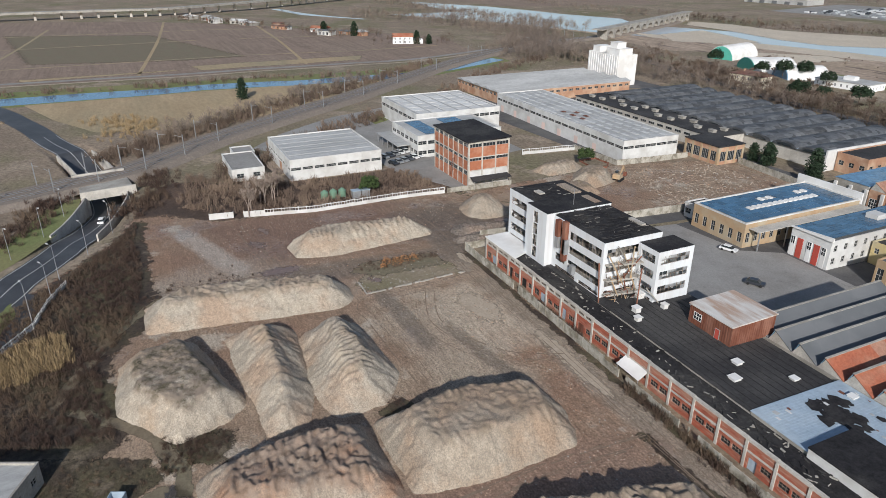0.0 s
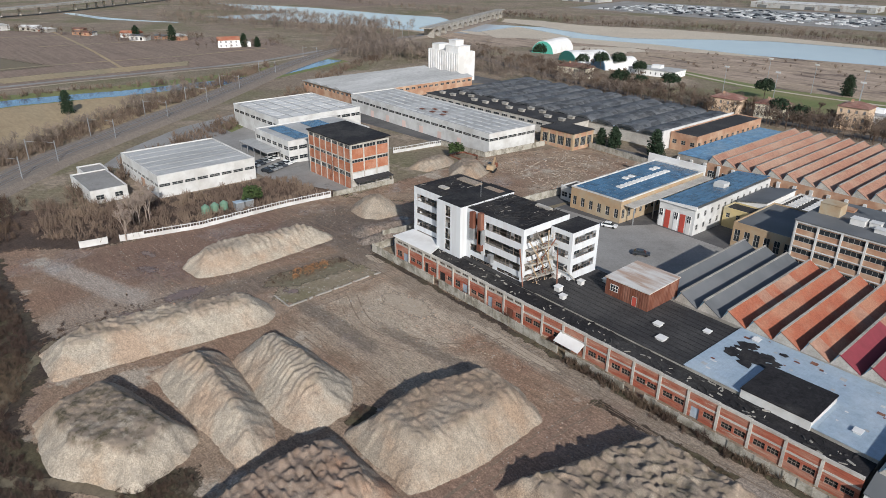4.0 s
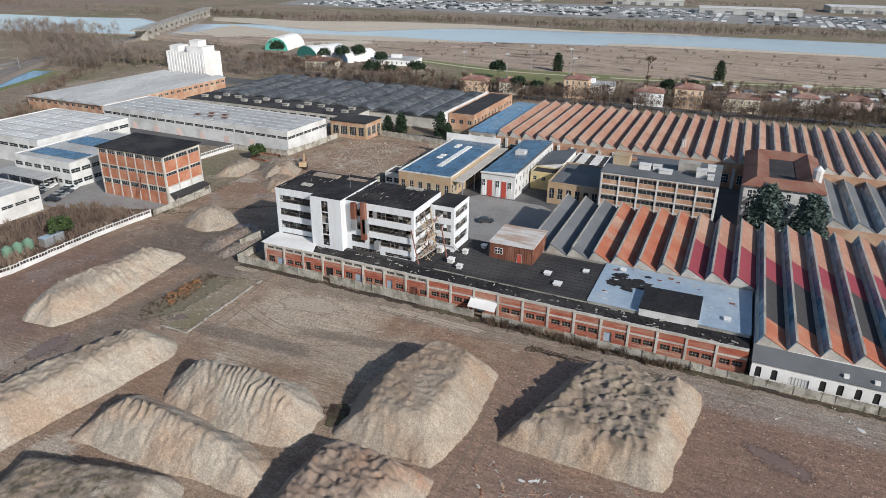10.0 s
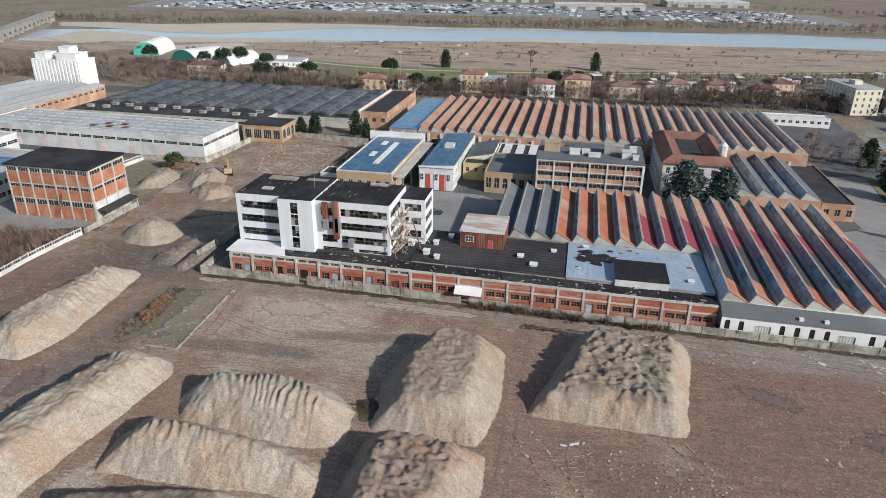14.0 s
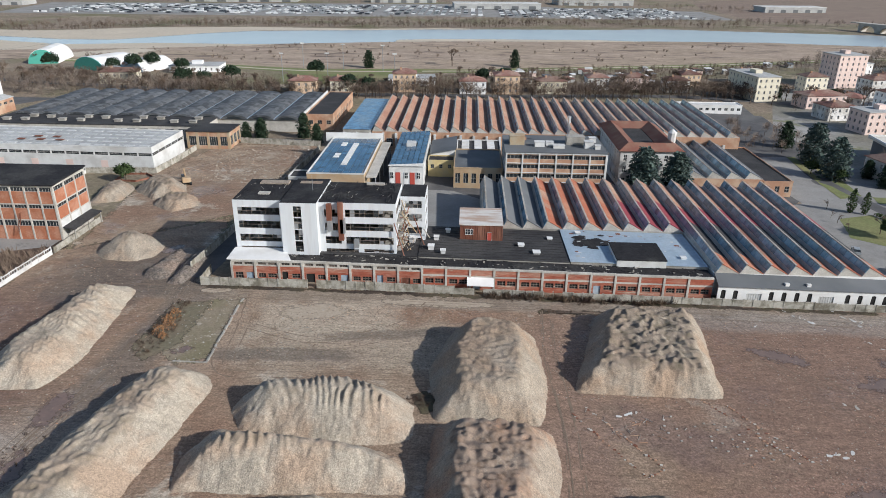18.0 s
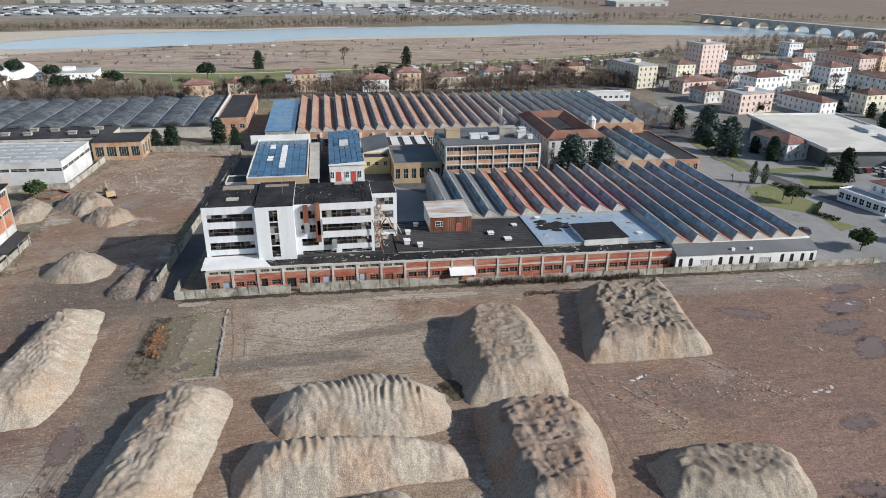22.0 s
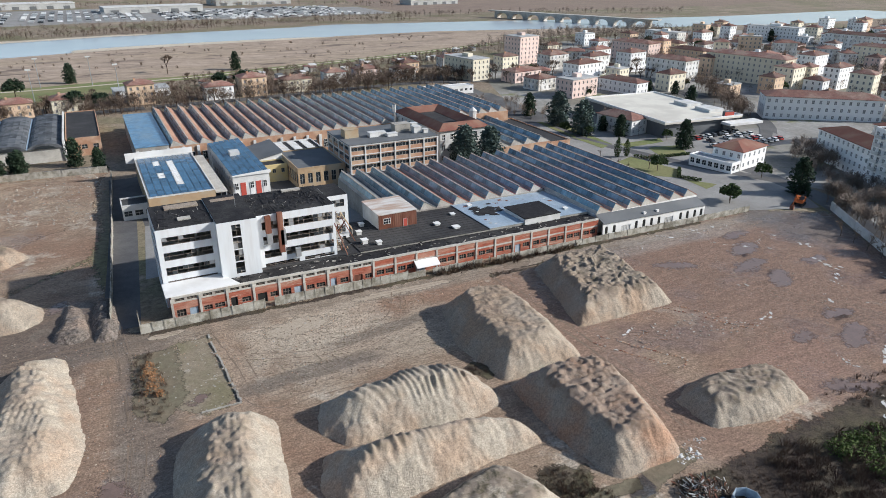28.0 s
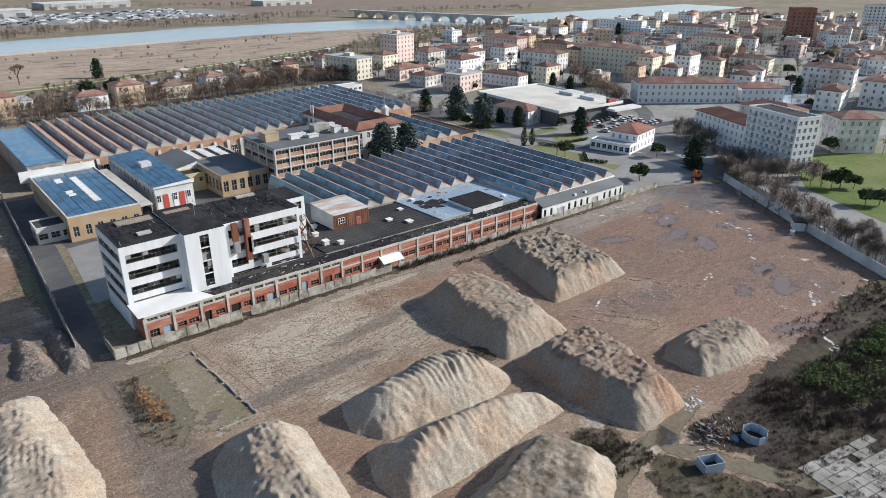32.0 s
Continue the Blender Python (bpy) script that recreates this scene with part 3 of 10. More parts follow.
def sheet(name, poly, key, dz, label, category="ground"):
    """A flat-lying polygon draped on the falling ground."""
    b = bmesh.new()
    b.faces.new([b.verts.new((x, y, 0)) for x, y in poly])
    for co, no in (((-30, 0, 0), (1, 0, 0)), ((150, 0, 0), (1, 0, 0)), ((0, 5, 0), (0, 1, 0)), ((0, 95, 0), (0, 1, 0))):
        bmesh.ops.bisect_plane(b, geom=b.verts[:] + b.edges[:] + b.faces[:], plane_co=co, plane_no=no)
    for v in b.verts:
        v.co.z = zg(v.co.x, v.co.y) + dz
    bmesh.ops.triangulate(b, faces=b.faces)
    bmesh.ops.recalc_face_normals(b, faces=b.faces)
    if b.faces and sum(f.normal.z for f in b.faces) < 0:
        bmesh.ops.reverse_faces(b, faces=b.faces)
    me = bpy.data.meshes.new(name)
    b.to_mesh(me)
    b.free()
    me.materials.append(M[key])
    return tagged(new(name, me), label, category, kind="structure")


FRAYED = {}


def frayed(key):
    """The material with a ragged rim that breaks up along the mesh's feather."""
    if key not in FRAYED:
        m = M[key].copy()
        n, l = m.node_tree.nodes, m.node_tree.links
        geo, at = n.new("ShaderNodeNewGeometry"), n.new("ShaderNodeAttribute")
        at.attribute_name = "feather"
        t = n.new("ShaderNodeTexNoise")
        t.inputs["Scale"].default_value, t.inputs["Detail"].default_value, t.inputs["Roughness"].default_value = 0.55, 8.0, 0.72
        l.new(geo.outputs["Position"], t.inputs["Vector"])
        a = n.new("ShaderNodeMath")
        a.operation = "MULTIPLY_ADD"
        a.inputs[1].default_value = 1.5
        l.new(t.outputs["Fac"], a.inputs[0])
        l.new(at.outputs["Fac"], a.inputs[2])
        r = n.new("ShaderNodeMapRange")
        r.inputs["From Min"].default_value, r.inputs["From Max"].default_value = 1.18, 1.36
        l.new(a.outputs[0], r.inputs["Value"])
        x, tr = n.new("ShaderNodeMixShader"), n.new("ShaderNodeBsdfTransparent")
        l.new(r.outputs["Result"], x.inputs[0])
        l.new(tr.outputs[0], x.inputs[1])
        l.new(n["Principled BSDF"].outputs[0], x.inputs[2])
        l.new(x.outputs[0], n["Material Output"].inputs["Surface"])
        FRAYED[key] = m
    return FRAYED[key]


def soft_sheet(name, poly, key, dz, label, category="ground", feather=2.0, cell=1.25):
    """A patch of other ground whose rim frays out into what lies under it."""
    pts = np.array(poly, float)
    lo, hi = np.floor((pts.min(0) - feather) / cell), np.ceil((pts.max(0) + feather) / cell)
    gx, gy = np.meshgrid(np.arange(lo[0], hi[0] + 1) * cell, np.arange(lo[1], hi[1] + 1) * cell, indexing="ij")
    dist, odd = np.full(gx.shape, 1e9), np.zeros(gx.shape, bool)
    for p, q in zip(pts, np.roll(pts, -1, 0)):
        e = q - p
        t = np.clip(((gx - p[0]) * e[0] + (gy - p[1]) * e[1]) / max(e @ e, 1e-9), 0, 1)
        dist = np.minimum(dist, np.hypot(gx - p[0] - t * e[0], gy - p[1] - t * e[1]))
        if p[1] != q[1]:
            odd ^= ((p[1] > gy) != (q[1] > gy)) & (gx < e[0] * (gy - p[1]) / e[1] + p[0])
    d = np.where(odd, dist, -dist)
    z = -0.018 * np.clip(gx + 30, 0, 180) - 0.025 * np.clip(gy - 5, 0, 90) + dz
    nx, ny = gx.shape
    keep = d > -feather
    ids = np.arange(nx * ny).reshape(nx, ny)
    use = keep[:-1, :-1] | keep[1:, :-1] | keep[1:, 1:] | keep[:-1, 1:]
    quads = np.stack([ids[:-1, :-1][use], ids[1:, :-1][use], ids[1:, 1:][use], ids[:-1, 1:][use]], 1)
    used = np.unique(quads)
    back = np.zeros(nx * ny, int)
    back[used] = np.arange(len(used))
    co = np.stack([gx, gy, z], 2).reshape(-1, 3)[used]
    me = bpy.data.meshes.new(name)
    me.from_pydata(co.tolist(), [], back[quads].tolist())
    at = me.attributes.new("feather", "FLOAT", "POINT")
    at.data.foreach_set("value", (np.clip(d / feather, -1, 1) * 0.5 + 0.5).reshape(-1)[used].astype(np.float32))
    me.materials.append(frayed(key))
    me.update()
    return tagged(new(name, me), label, category, kind="structure")


def oval(x, y, rx, ry, turn=0):
    c, s = math.cos(radians(turn)), math.sin(radians(turn))
    return [(x + c * rx * math.cos(a) - s * ry * math.sin(a), y + s * rx * math.cos(a) + c * ry * math.sin(a)) for a in (k * math.pi / 9 for k in range(18))]


def ribbon(pts, width):
    """The outline of a band along a line of points."""
    left, right = [], []
    for i, p in enumerate(pts):
        a, c = Vector(pts[max(i - 1, 0)]), Vector(pts[min(i + 1, len(pts) - 1)])
        d = (c - a).normalized()
        n = Vector((-d.y, d.x)) * width / 2
        left.append(tuple(Vector(p) + n))
        right.append(tuple(Vector(p) - n))
    return left + right[::-1]


def ragged(poly, amp=1.2, step=1.5, seed=0):
    """The polygon with an irregular, weathered outline."""
    out = []
    for (ax, ay), (bx, by) in zip(poly, poly[1:] + poly[:1]):
        n = max(1, round(math.hypot(bx - ax, by - ay) / step))
        for i in range(n):
            x, y = ax + (bx - ax) * i / n, ay + (by - ay) * i / n
            v = noise.noise_vector(Vector((x * 0.35, y * 0.35, seed))) + 0.5 * noise.noise_vector(Vector((x * 0.9, y * 0.9, seed + 7)))
            out.append((x + amp * v.x, y + amp * v.y))
    return out


def smooth_line(pts, k=6):
    """Catmull-Rom through the points."""
    out = []
    for i in range(len(pts) - 1):
        p0, p1, p2, p3 = (Vector(pts[min(max(i + j, 0), len(pts) - 1)]) for j in (-1, 0, 1, 2))
        for s in range(k):
            t = s / k
            out.append(tuple(0.5 * ((2 * p1) + (p2 - p0) * t + (2 * p0 - 5 * p1 + 4 * p2 - p3) * t * t + (3 * p1 - p0 - 3 * p2 + p3) * t ** 3)))
    return out + [tuple(pts[-1])]


WINDOWS = {}


def window_mesh(w, h, nx, ny, frame_key="frame", pane_key="glass", arch=False):
    key = (round(w, 2), round(h, 2), nx, ny, frame_key, pane_key)
    if key not in WINDOWS:
        b = Build()
        t = 0.07
        us = [v for i in range(nx + 1) for v in ((w - t) * i / nx, (w - t) * i / nx + t)]
        zs = [v for j in range(ny + 1) for v in ((h - t) * j / ny, (h - t) * j / ny + t)]
        grid_slab(b, us, zs, lambda i, j: i % 2 == 0 or j % 2 == 0, lambda u, y, z: (u, y, z), 0, 0.08)
        b.box(0.01, 0.04, 0.01, w - 0.01, 0.055, h - 0.01, 1)
        WINDOWS[key] = b.fix(b.mesh("window", [frame_key, pane_key]))
    return WINDOWS[key]


SIDES = lambda w, d: [((0, 0), w), ((w, 0), d), ((w, d), w), ((0, d), d)]


def grid_slab(b, us, zs, solid, put, y0, y1, mi=0):
    """One connected slab over the grid us x zs, with openings where solid is False."""
    seen = {}

    def vert(i, j, y):
        if (i, j, y) not in seen:
            seen[i, j, y] = len(b.v)
            b.v.append(put(us[i], y, zs[j]))
        return seen[i, j, y]
    nu, nz = len(us) - 1, len(zs) - 1
    full = lambda i, j: 0 <= i < nu and 0 <= j < nz and solid(i, j)
    for i in range(nu):
        for j in range(nz):
            if not full(i, j):
                continue
            c = ((i, j), (i + 1, j), (i + 1, j + 1), (i, j + 1))
            b.f += [tuple(vert(*k, y0) for k in c), tuple(vert(*k, y1) for k in reversed(c))]
            b.m += [mi, mi]
            for k, (di, dj) in enumerate(((0, -1), (1, 0), (0, 1), (-1, 0))):
                if not full(i + di, j + dj):
                    p, q = c[k], c[(k + 1) % 4]
                    b.f.append((vert(*p, y0), vert(*p, y1), vert(*q, y1), vert(*q, y0)))
                    b.m.append(mi)


def wall_side(b, side, w, d, z0, z1, holes, th=0.25, mi=0):
    """One side of a rectangular building as a slab with real openings."""
    (ox, oy), length = SIDES(w, d)[side]
    c, s = [(1, 0), (0, 1), (-1, 0), (0, -1)][side]
    put = lambda u, y, z: (ox + c * u - s * y, oy + s * u + c * y, z)
    lo, hi = (th, length - th) if side % 2 else (0, length)
    us = sorted({lo, hi, *(v for h in holes for v in (h[0], h[0] + h[2]))})
    zs = sorted({z0, z1, *(v for h in holes for v in (h[1], h[1] + h[3]))})

    def solid(i, j):
        um, zm = (us[i] + us[i + 1]) / 2, (zs[j] + zs[j + 1]) / 2
        return not any(h[0] < um < h[0] + h[2] and h[1] < zm < h[1] + h[3] for h in holes)
    grid_slab(b, us, zs, solid, put, 0, th, mi)


def add_windows(parent, side, w, d, holes, nx=2, ny=2, frame_key="frame", pane_key="glass", inset=0.12, skip=0.0, rng=None, name="window"):
    (ox, oy), length = SIDES(w, d)[side]
    c, s = [(1, 0), (0, 1), (-1, 0), (0, -1)][side]
    for h in holes:
        if skip and rng.random() < skip:
            continue
        me = window_mesh(h[2], h[3], nx, ny, frame_key, pane_key)
        part(name, me, [], parent, at=pose(ox + c * h[0] - s * inset, oy + s * h[0] + c * inset, h[1], 0, 0, 90 * side))


def rows_of(length, n, w, z, h, margin=None):
    """n equal openings along a side."""
    margin = (length / n - w) / 2 if margin is None else margin
    step = (length - 2 * margin - w) / max(n - 1, 1)
    return [(margin + i * step, z, w, h) for i in range(n)]


def flat_roof(parent, w, d, z, key, parapet=0.35, pkey="concrete", th=0.25, name="roof", label=""):
    b = Build()
    b.box(th, th, z - 0.3, w - th, d - th, z)
    part(name, b, key, parent, label)
    if parapet:
        b = Build()
        b.box(-0.05, -0.05, z, w + 0.05, th, z + parapet), b.box(-0.05, d - th, z, w + 0.05, d + 0.05, z + parapet)
        b.box(-0.05, th, z, th, d - th, z + parapet), b.box(w - th, th, z, w + 0.05, d - th, z + parapet)
        part("parapet", b, pkey, parent)


def hip_roof(parent, w, d, z, rise, key, over=0.5, label="", gable=False):
    b = Build()
    o = over
    if w >= d:
        k = 0 if gable else d / 2
        r0, r1 = (k - o * gable, d / 2), (w - k + o * gable, d / 2)
    else:
        k = 0 if gable else w / 2
        r0, r1 = (w / 2, k - o * gable), (w / 2, d - k + o * gable)
    e = [(-o, -o, z), (w + o, -o, z), (w + o, d + o, z), (-o, d + o, z)]
    a, c = (*r0, z + rise), (*r1, z + rise)
    if w >= d:
        b.quad([e[0], e[1], c, a]), b.quad([e[2], e[3], a, c]), b.quad([e[1], e[2], c]), b.quad([e[3], e[0], a])
    else:
        b.quad([e[1], e[2], c, a]), b.quad([e[3], e[0], a, c]), b.quad([e[0], e[1], a]), b.quad([e[2], e[3], c])
    b.quad([(x, y, z - 0.18) for x, y, _ in reversed(e)])
    for i in range(4):
        p, q = e[i], e[(i + 1) % 4]
        b.quad([(p[0], p[1], z - 0.18), (q[0], q[1], z - 0.18), q, p])
    part("roof", b, key, parent, label)


# ---- ground ----
ROAD_LOW = [(-60, -106), (-71, -100.5), (-78.5, -97.5), (-88, -92), (-99, -88), (-108, -84.5), (-119, -81.5), (-130, -79.5), (-143, -80), (-158, -82.5), (-175, -86.5), (-189, -90.5), (-201, -95.5), (-215, -100)]
ROAD_DIP = [0, 0, 0, 0, -0.9, -2.3, -3.8, -5.0, -5.6, -4.9, -2.6, -0.3, 0, 0]
CUT = (-200.0, -84.0, -108.0, -66.0)


def road_at(x, y):
    """Distance from the sunken road's centre line and the road's depth there."""
    best = (1e9, 0.0)
    for i in range(len(ROAD_LOW) - 1):
        p, q = Vector(ROAD_LOW[i]), Vector(ROAD_LOW[i + 1])
        d = q - p
        t = min(max((Vector((x, y)) - p).dot(d) / d.length_squared, 0), 1)
        dist = (Vector((x, y)) - p - d * t).length
        if dist < best[0]:
            best = (dist, ROAD_DIP[i] * (1 - t) + ROAD_DIP[i + 1] * t)
    return best


b = bmesh.new()
xs, ys = [-4500, -900, CUT[0], CUT[1], -30, 150, 900, 4500], [-4500, -600, CUT[2], CUT[3], 5, 95, 700, 4500]
gv = [[b.verts.new((x, y, zg(x, y))) for y in ys] for x in xs]
for i in range(len(xs) - 1):
    for j in range(len(ys) - 1):
        if (xs[i], ys[j]) != (CUT[0], CUT[2]):
            b.faces.new((gv[i][j], gv[i + 1][j], gv[i + 1][j + 1], gv[i][j + 1]))
nx, ny = 116, 42
cut = []
for i in range(nx + 1):
    row = []
    for j in range(ny + 1):
        x, y = CUT[0] + (CUT[1] - CUT[0]) * i / nx, CUT[2] + (CUT[3] - CUT[2]) * j / ny
        dist, dip = road_at(x, y)
        k = min(max((dist - 5.5) / 2.2, 0), 1)
        edge = min(i, nx - i, j, ny - j)
        row.append(b.verts.new((x, y, (dip - 0.25 if dip < -0.02 else 0) * (1 - k) if edge else 0)))
    cut.append(row)
for i in range(nx):
    for j in range(ny):
        b.faces.new((cut[i][j], cut[i + 1][j], cut[i + 1][j + 1], cut[i][j + 1]))
me = bpy.data.meshes.new("ground")
b.to_mesh(me)
b.free()
me.materials.append(M["land"])
tagged(new("ground", me), "brown winter land reaching to the horizon", "ground", kind="structure")
SITE = [(-108, -66), (-97, -53), (-94, -26), (-93.5, 13), (-60, 40), (-57, 3), (-54, -2.3), (108, -2.3), (127, -13), (92, -66), (86, -78), (82, -112), (40, -128), (-30, -128), (-56, -108), (-66, -100), (-74, -92.5), (-83, -85.5), (-97, -77.5), (-108, -74)]
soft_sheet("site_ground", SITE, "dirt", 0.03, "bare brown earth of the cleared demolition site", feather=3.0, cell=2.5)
soft_sheet("weeds_corner", ragged([(-107, -73), (-104, -70), (-92, -72), (-80, -71), (-70, -72), (-56, -70), (-46, -74), (-40, -79), (-36.5, -80.5), (-21, -79), (-14, -77), (-8, -84), (-8, -88), (-20, -112), (-50, -110), (-66, -99), (-74, -91.5), (-83, -84.8), (-96, -77)], 1.6, 1.5, 1), "weeds", 0.045, "dark dead weeds covering the corner of the site", "scrub")
soft_sheet("weeds_south", ragged([(17, -78), (26, -73), (48, -72.5), (70, -71), (88, -72), (84, -90), (80, -110), (0, -116), (2, -92), (6, -84), (13, -82)], 1.5, 1.5, 2), "weeds", 0.045, "dark dead weeds and soil south of the site", "scrub")
soft_sheet("weeds_foot", ragged([(-10, -65), (-4, -68), (-3, -73.5), (-9, -74.5), (-13, -72)], 1.2, 1.2, 3), "weeds", 0.045, "dark weeds at the foot of a heap", "scrub", feather=0.9, cell=0.625)
soft_sheet("weeds_strip", ragged(ribbon([(17, -8.6), (26, -8.4), (33, -7.9), (41, -7.6)], 1.5), 0.7, 0.8, 14), "weeds", 0.05, "dark weeds between track and heap", "scrub", feather=0.9, cell=0.625)
soft_sheet("weeds_strip", ragged(ribbon([(-52, -3.2), (-20, -3.4), (10, -3.3), (52, -3.5), (86, -3.6)], 1.3), 0.6, 0.9, 15), "weeds", 0.05, "dark weeds at the foot of the fence", "scrub", feather=0.9, cell=0.625)
soft_sheet("weeds_strip", ragged([(-6.5, -38), (-3, -37), (-1.5, -41), (-4, -43)], 0.9, 0.8, 16), "weeds", 0.05, "dark weeds between two heaps", "scrub", feather=0.9, cell=0.625)
soft_sheet("weeds_patch", [(-9, -63), (-2.4, -66.5), (-4.5, -71), (-11, -70)], "weeds", 0.047, "dark weeds at the foot of a heap", "scrub", feather=1.5, cell=0.625)
soft_sheet("weeds_patch", [(-8, -76), (-2.7, -74.2), (0, -78.5), (2.5, -86), (8, -96), (-2, -100), (-14, -90)], "weeds", 0.047, "dark dead weeds between vehicle tracks", "scrub", feather=1.5, cell=0.625)
soft_sheet("weeds_patch", [(5.5, -73.5), (13.5, -74.6), (20, -74), (34, -77), (30, -90), (16, -92), (9, -86), (5, -79)], "weeds", 0.047, "dark weeds round the scrap and the tank", "scrub", feather=1.5, cell=0.625)
soft_sheet("tan_track", ribbon(smooth_line([(12, -70.5), (4, -72), (0, -74.5), (2.5, -79), (5.5, -86), (12, -95)]), 3.2), "tan", 0.05, "worn tan vehicle track through weeds", "track", feather=0.9, cell=0.625)
soft_sheet("tan_track", ribbon(smooth_line([(2, -72), (-4, -71.8), (-9, -73.8), (-14, -76), (-24, -86)]), 2.2), "tan", 0.05, "worn tan path round the heap", "track", feather=0.8, cell=0.625)
soft_sheet("tan_track", ribbon(smooth_line([(-57, -70), (-48, -78), (-38, -83), (-24, -90)]), 2.4), "tan", 0.055, "faint tan path round the heaps", "track", feather=0.8, cell=0.625)
soft_sheet("yard_ground", [(-91, 14), (-60, 41), (-57, 60), (-58, 96), (-52, 125), (-90, 118), (-100, 82), (-94, 40)], "dirt", 0.037, "rubble-strewn earth of the rear demolition plot", feather=3.0, cell=2.5)
sheet("yard", [(-50, 22.5), (6, 24), (8, 60), (-2, 69), (-22, 69), (-27, 60), (-47, 58)], "yard", 0.04, "pale worn asphalt factory yard", "yard")
sheet("lane_west", ribbon([(-56, 1), (-52, 60), (-50, 108)], 6.5), "asphalt", 0.045, "dark asphalt lane beside the factory", "lane")
sheet("factory_ground", [(-47, 58), (-27, 60), (-22, 69), (-2, 69), (8, 60), (95, 60), (125, 100), (118, 125), (-48, 108)], "asphalt", 0.03, "dark asphalt between factory buildings", "yard")


# ---- heaps ----
def heap(poly, h, key, label, slope=0.9, lumps=0.5, ripple=0.0, rdir=0.0, rlen=2.2, seed=0, top=1.0, grow=0.0, cross=0.0, crust=1.0, tracks=0.0):
    """A flat-topped mound of tipped rubble on a convex base: folds or piles of loads on its crest, crust and weeds on its top."""
    pts = np.array(poly, float)
    c = pts.mean(0)
    pts = c + (pts - c) * (1 + grow / np.abs(pts - c).max())
    lo, hi = pts.min(0) - 0.5, pts.max(0) + 0.5
    step = 0.24
    nx, ny = (np.ceil((hi - lo) / step).astype(int) + 1)
    gx, gy = np.meshgrid(lo[0] + step * np.arange(nx), lo[1] + step * np.arange(ny), indexing="ij")
    area = 0.5 * np.sum(pts[:, 0] * np.roll(pts[:, 1], -1) - np.roll(pts[:, 0], -1) * pts[:, 1])
    acc = 0
    for i in range(len(pts)):
        p, q = pts[i], pts[(i + 1) % len(pts)]
        e = q - p
        n = np.array([-e[1], e[0]]) / np.hypot(*e) * np.sign(area)
        acc = acc + np.exp(-1.9 * np.clip((gx - p[0]) * n[0] + (gy - p[1]) * n[1], -20, 30))
    dist = -np.log(acc) / 1.9
    z, crest = np.full_like(gx, -0.4), np.zeros_like(gx)
    cr, sr = math.cos(radians(rdir)), math.sin(radians(rdir))
    nz = noise.noise
    for i in range(nx):
        for j in range(ny):
            d = dist[i, j]
            if d <= -1.2:
                continue
            x, y = gx[i, j], gy[i, j]
            big = nz(Vector((x * 0.14 + seed, y * 0.14, seed)))
            med = nz(Vector((x * 0.45 + seed, y * 0.45, seed * 2)))
            fine = nz(Vector((x * 1.3, y * 1.3, seed)))
            d2 = d + 0.55 * big + 0.3 * med + 0.1 * fine
            hh = h * top * (1 + 0.10 * big)
            s = slope * d2
            k = 4.2
            v = -math.log(math.exp(-k * s) + math.exp(-k * hh)) / k if s < 40 else hh
            q = v / hh
            on = min(max(q * 2.2 - 1.2, 0), 1)
            if ripple:
                u = cr * x + sr * y
                w = -sr * x + cr * y
                if cross:
                    wob = 1.6 * nz(Vector((x * 0.2, y * 0.2, seed + 3)))
                    across = w / cross + 0.5 * wob
                    row = math.floor(across)
                    ph = u / rlen + 0.847 * row + 0.9 * nz(Vector((u * 0.4, row * 1.7, seed + 8)))
                    saw = 1 - abs((ph % 1.0) * 2 - 1)
                    mid = 1 - abs((across % 1.0) * 2 - 1) ** 2.5
                    r1 = 1 - abs(2 * nz(Vector((u * 0.8 / rlen + wob, w * 0.7 / cross, seed + 11))))
                    r2 = 1 - abs(2 * nz(Vector((u * 1.7 / rlen, w * 1.3 / cross + wob, seed + 12))))
                    v += ripple * on * (0.34 * saw * (0.3 + 0.7 * mid) + 0.5 * r1 ** 2 + 0.3 * r2 ** 2 - 0.55)
                else:
                    ph = u / rlen + 1.3 * nz(Vector((u * 0.16, w * 0.2, seed))) + 0.25 * med
                    saw = abs((ph % 1.0) * 2 - 1)
                    reach = min(max(q * 2.6 - 1.5, 0), 1) + 0.16 * min(max(q * 2, 0), 1)
                    v += ripple * reach * (saw ** 1.3 - 0.45) * (0.2 + 2.2 * abs(nz(Vector((x * 0.25, y * 0.25, seed + 5)))))
            if tracks:
                w = -sr * x + cr * y
                v += tracks * on * math.sin(w * 7.5 + 2.5 * med) * (0.5 + 0.5 * math.sin(x * 0.8 + big * 5))
            if lumps:
                v += lumps * on * (nz(Vector((x * 0.5 + 9, y * 0.5, seed))) ** 2 * 3 - 0.35) + lumps * 0.4 * on * fine
            side = min(max(d, 0), 1)
            v += 0.09 * fine + (0.16 * med + 0.12 * nz(Vector((x * 2.3, y * 2.3, seed)))) * side
            z[i, j] = v if d > 0 else v * 0.5 + d * 0.2
            crest[i, j] = crust * min(max((q - 0.72) * 5 + 0.8 * med + 0.5 * big, 0), 1)
    zb = -0.018 * np.clip(gx + 30, 0, 180) - 0.025 * np.clip(gy - 5, 0, 90)
    ids = np.arange(nx * ny).reshape(nx, ny)
    quads = np.stack([ids[:-1, :-1], ids[1:, :-1], ids[1:, 1:], ids[:-1, 1:]], 2).reshape(-1, 4)
    zf = z.reshape(-1)
    quads = quads[zf[quads].max(1) > -0.05]
    used = np.unique(quads)
    back = np.zeros(nx * ny, int)
    back[used] = np.arange(len(used))
    co = np.stack([gx, gy, z + zb], 2).reshape(-1, 3)[used]
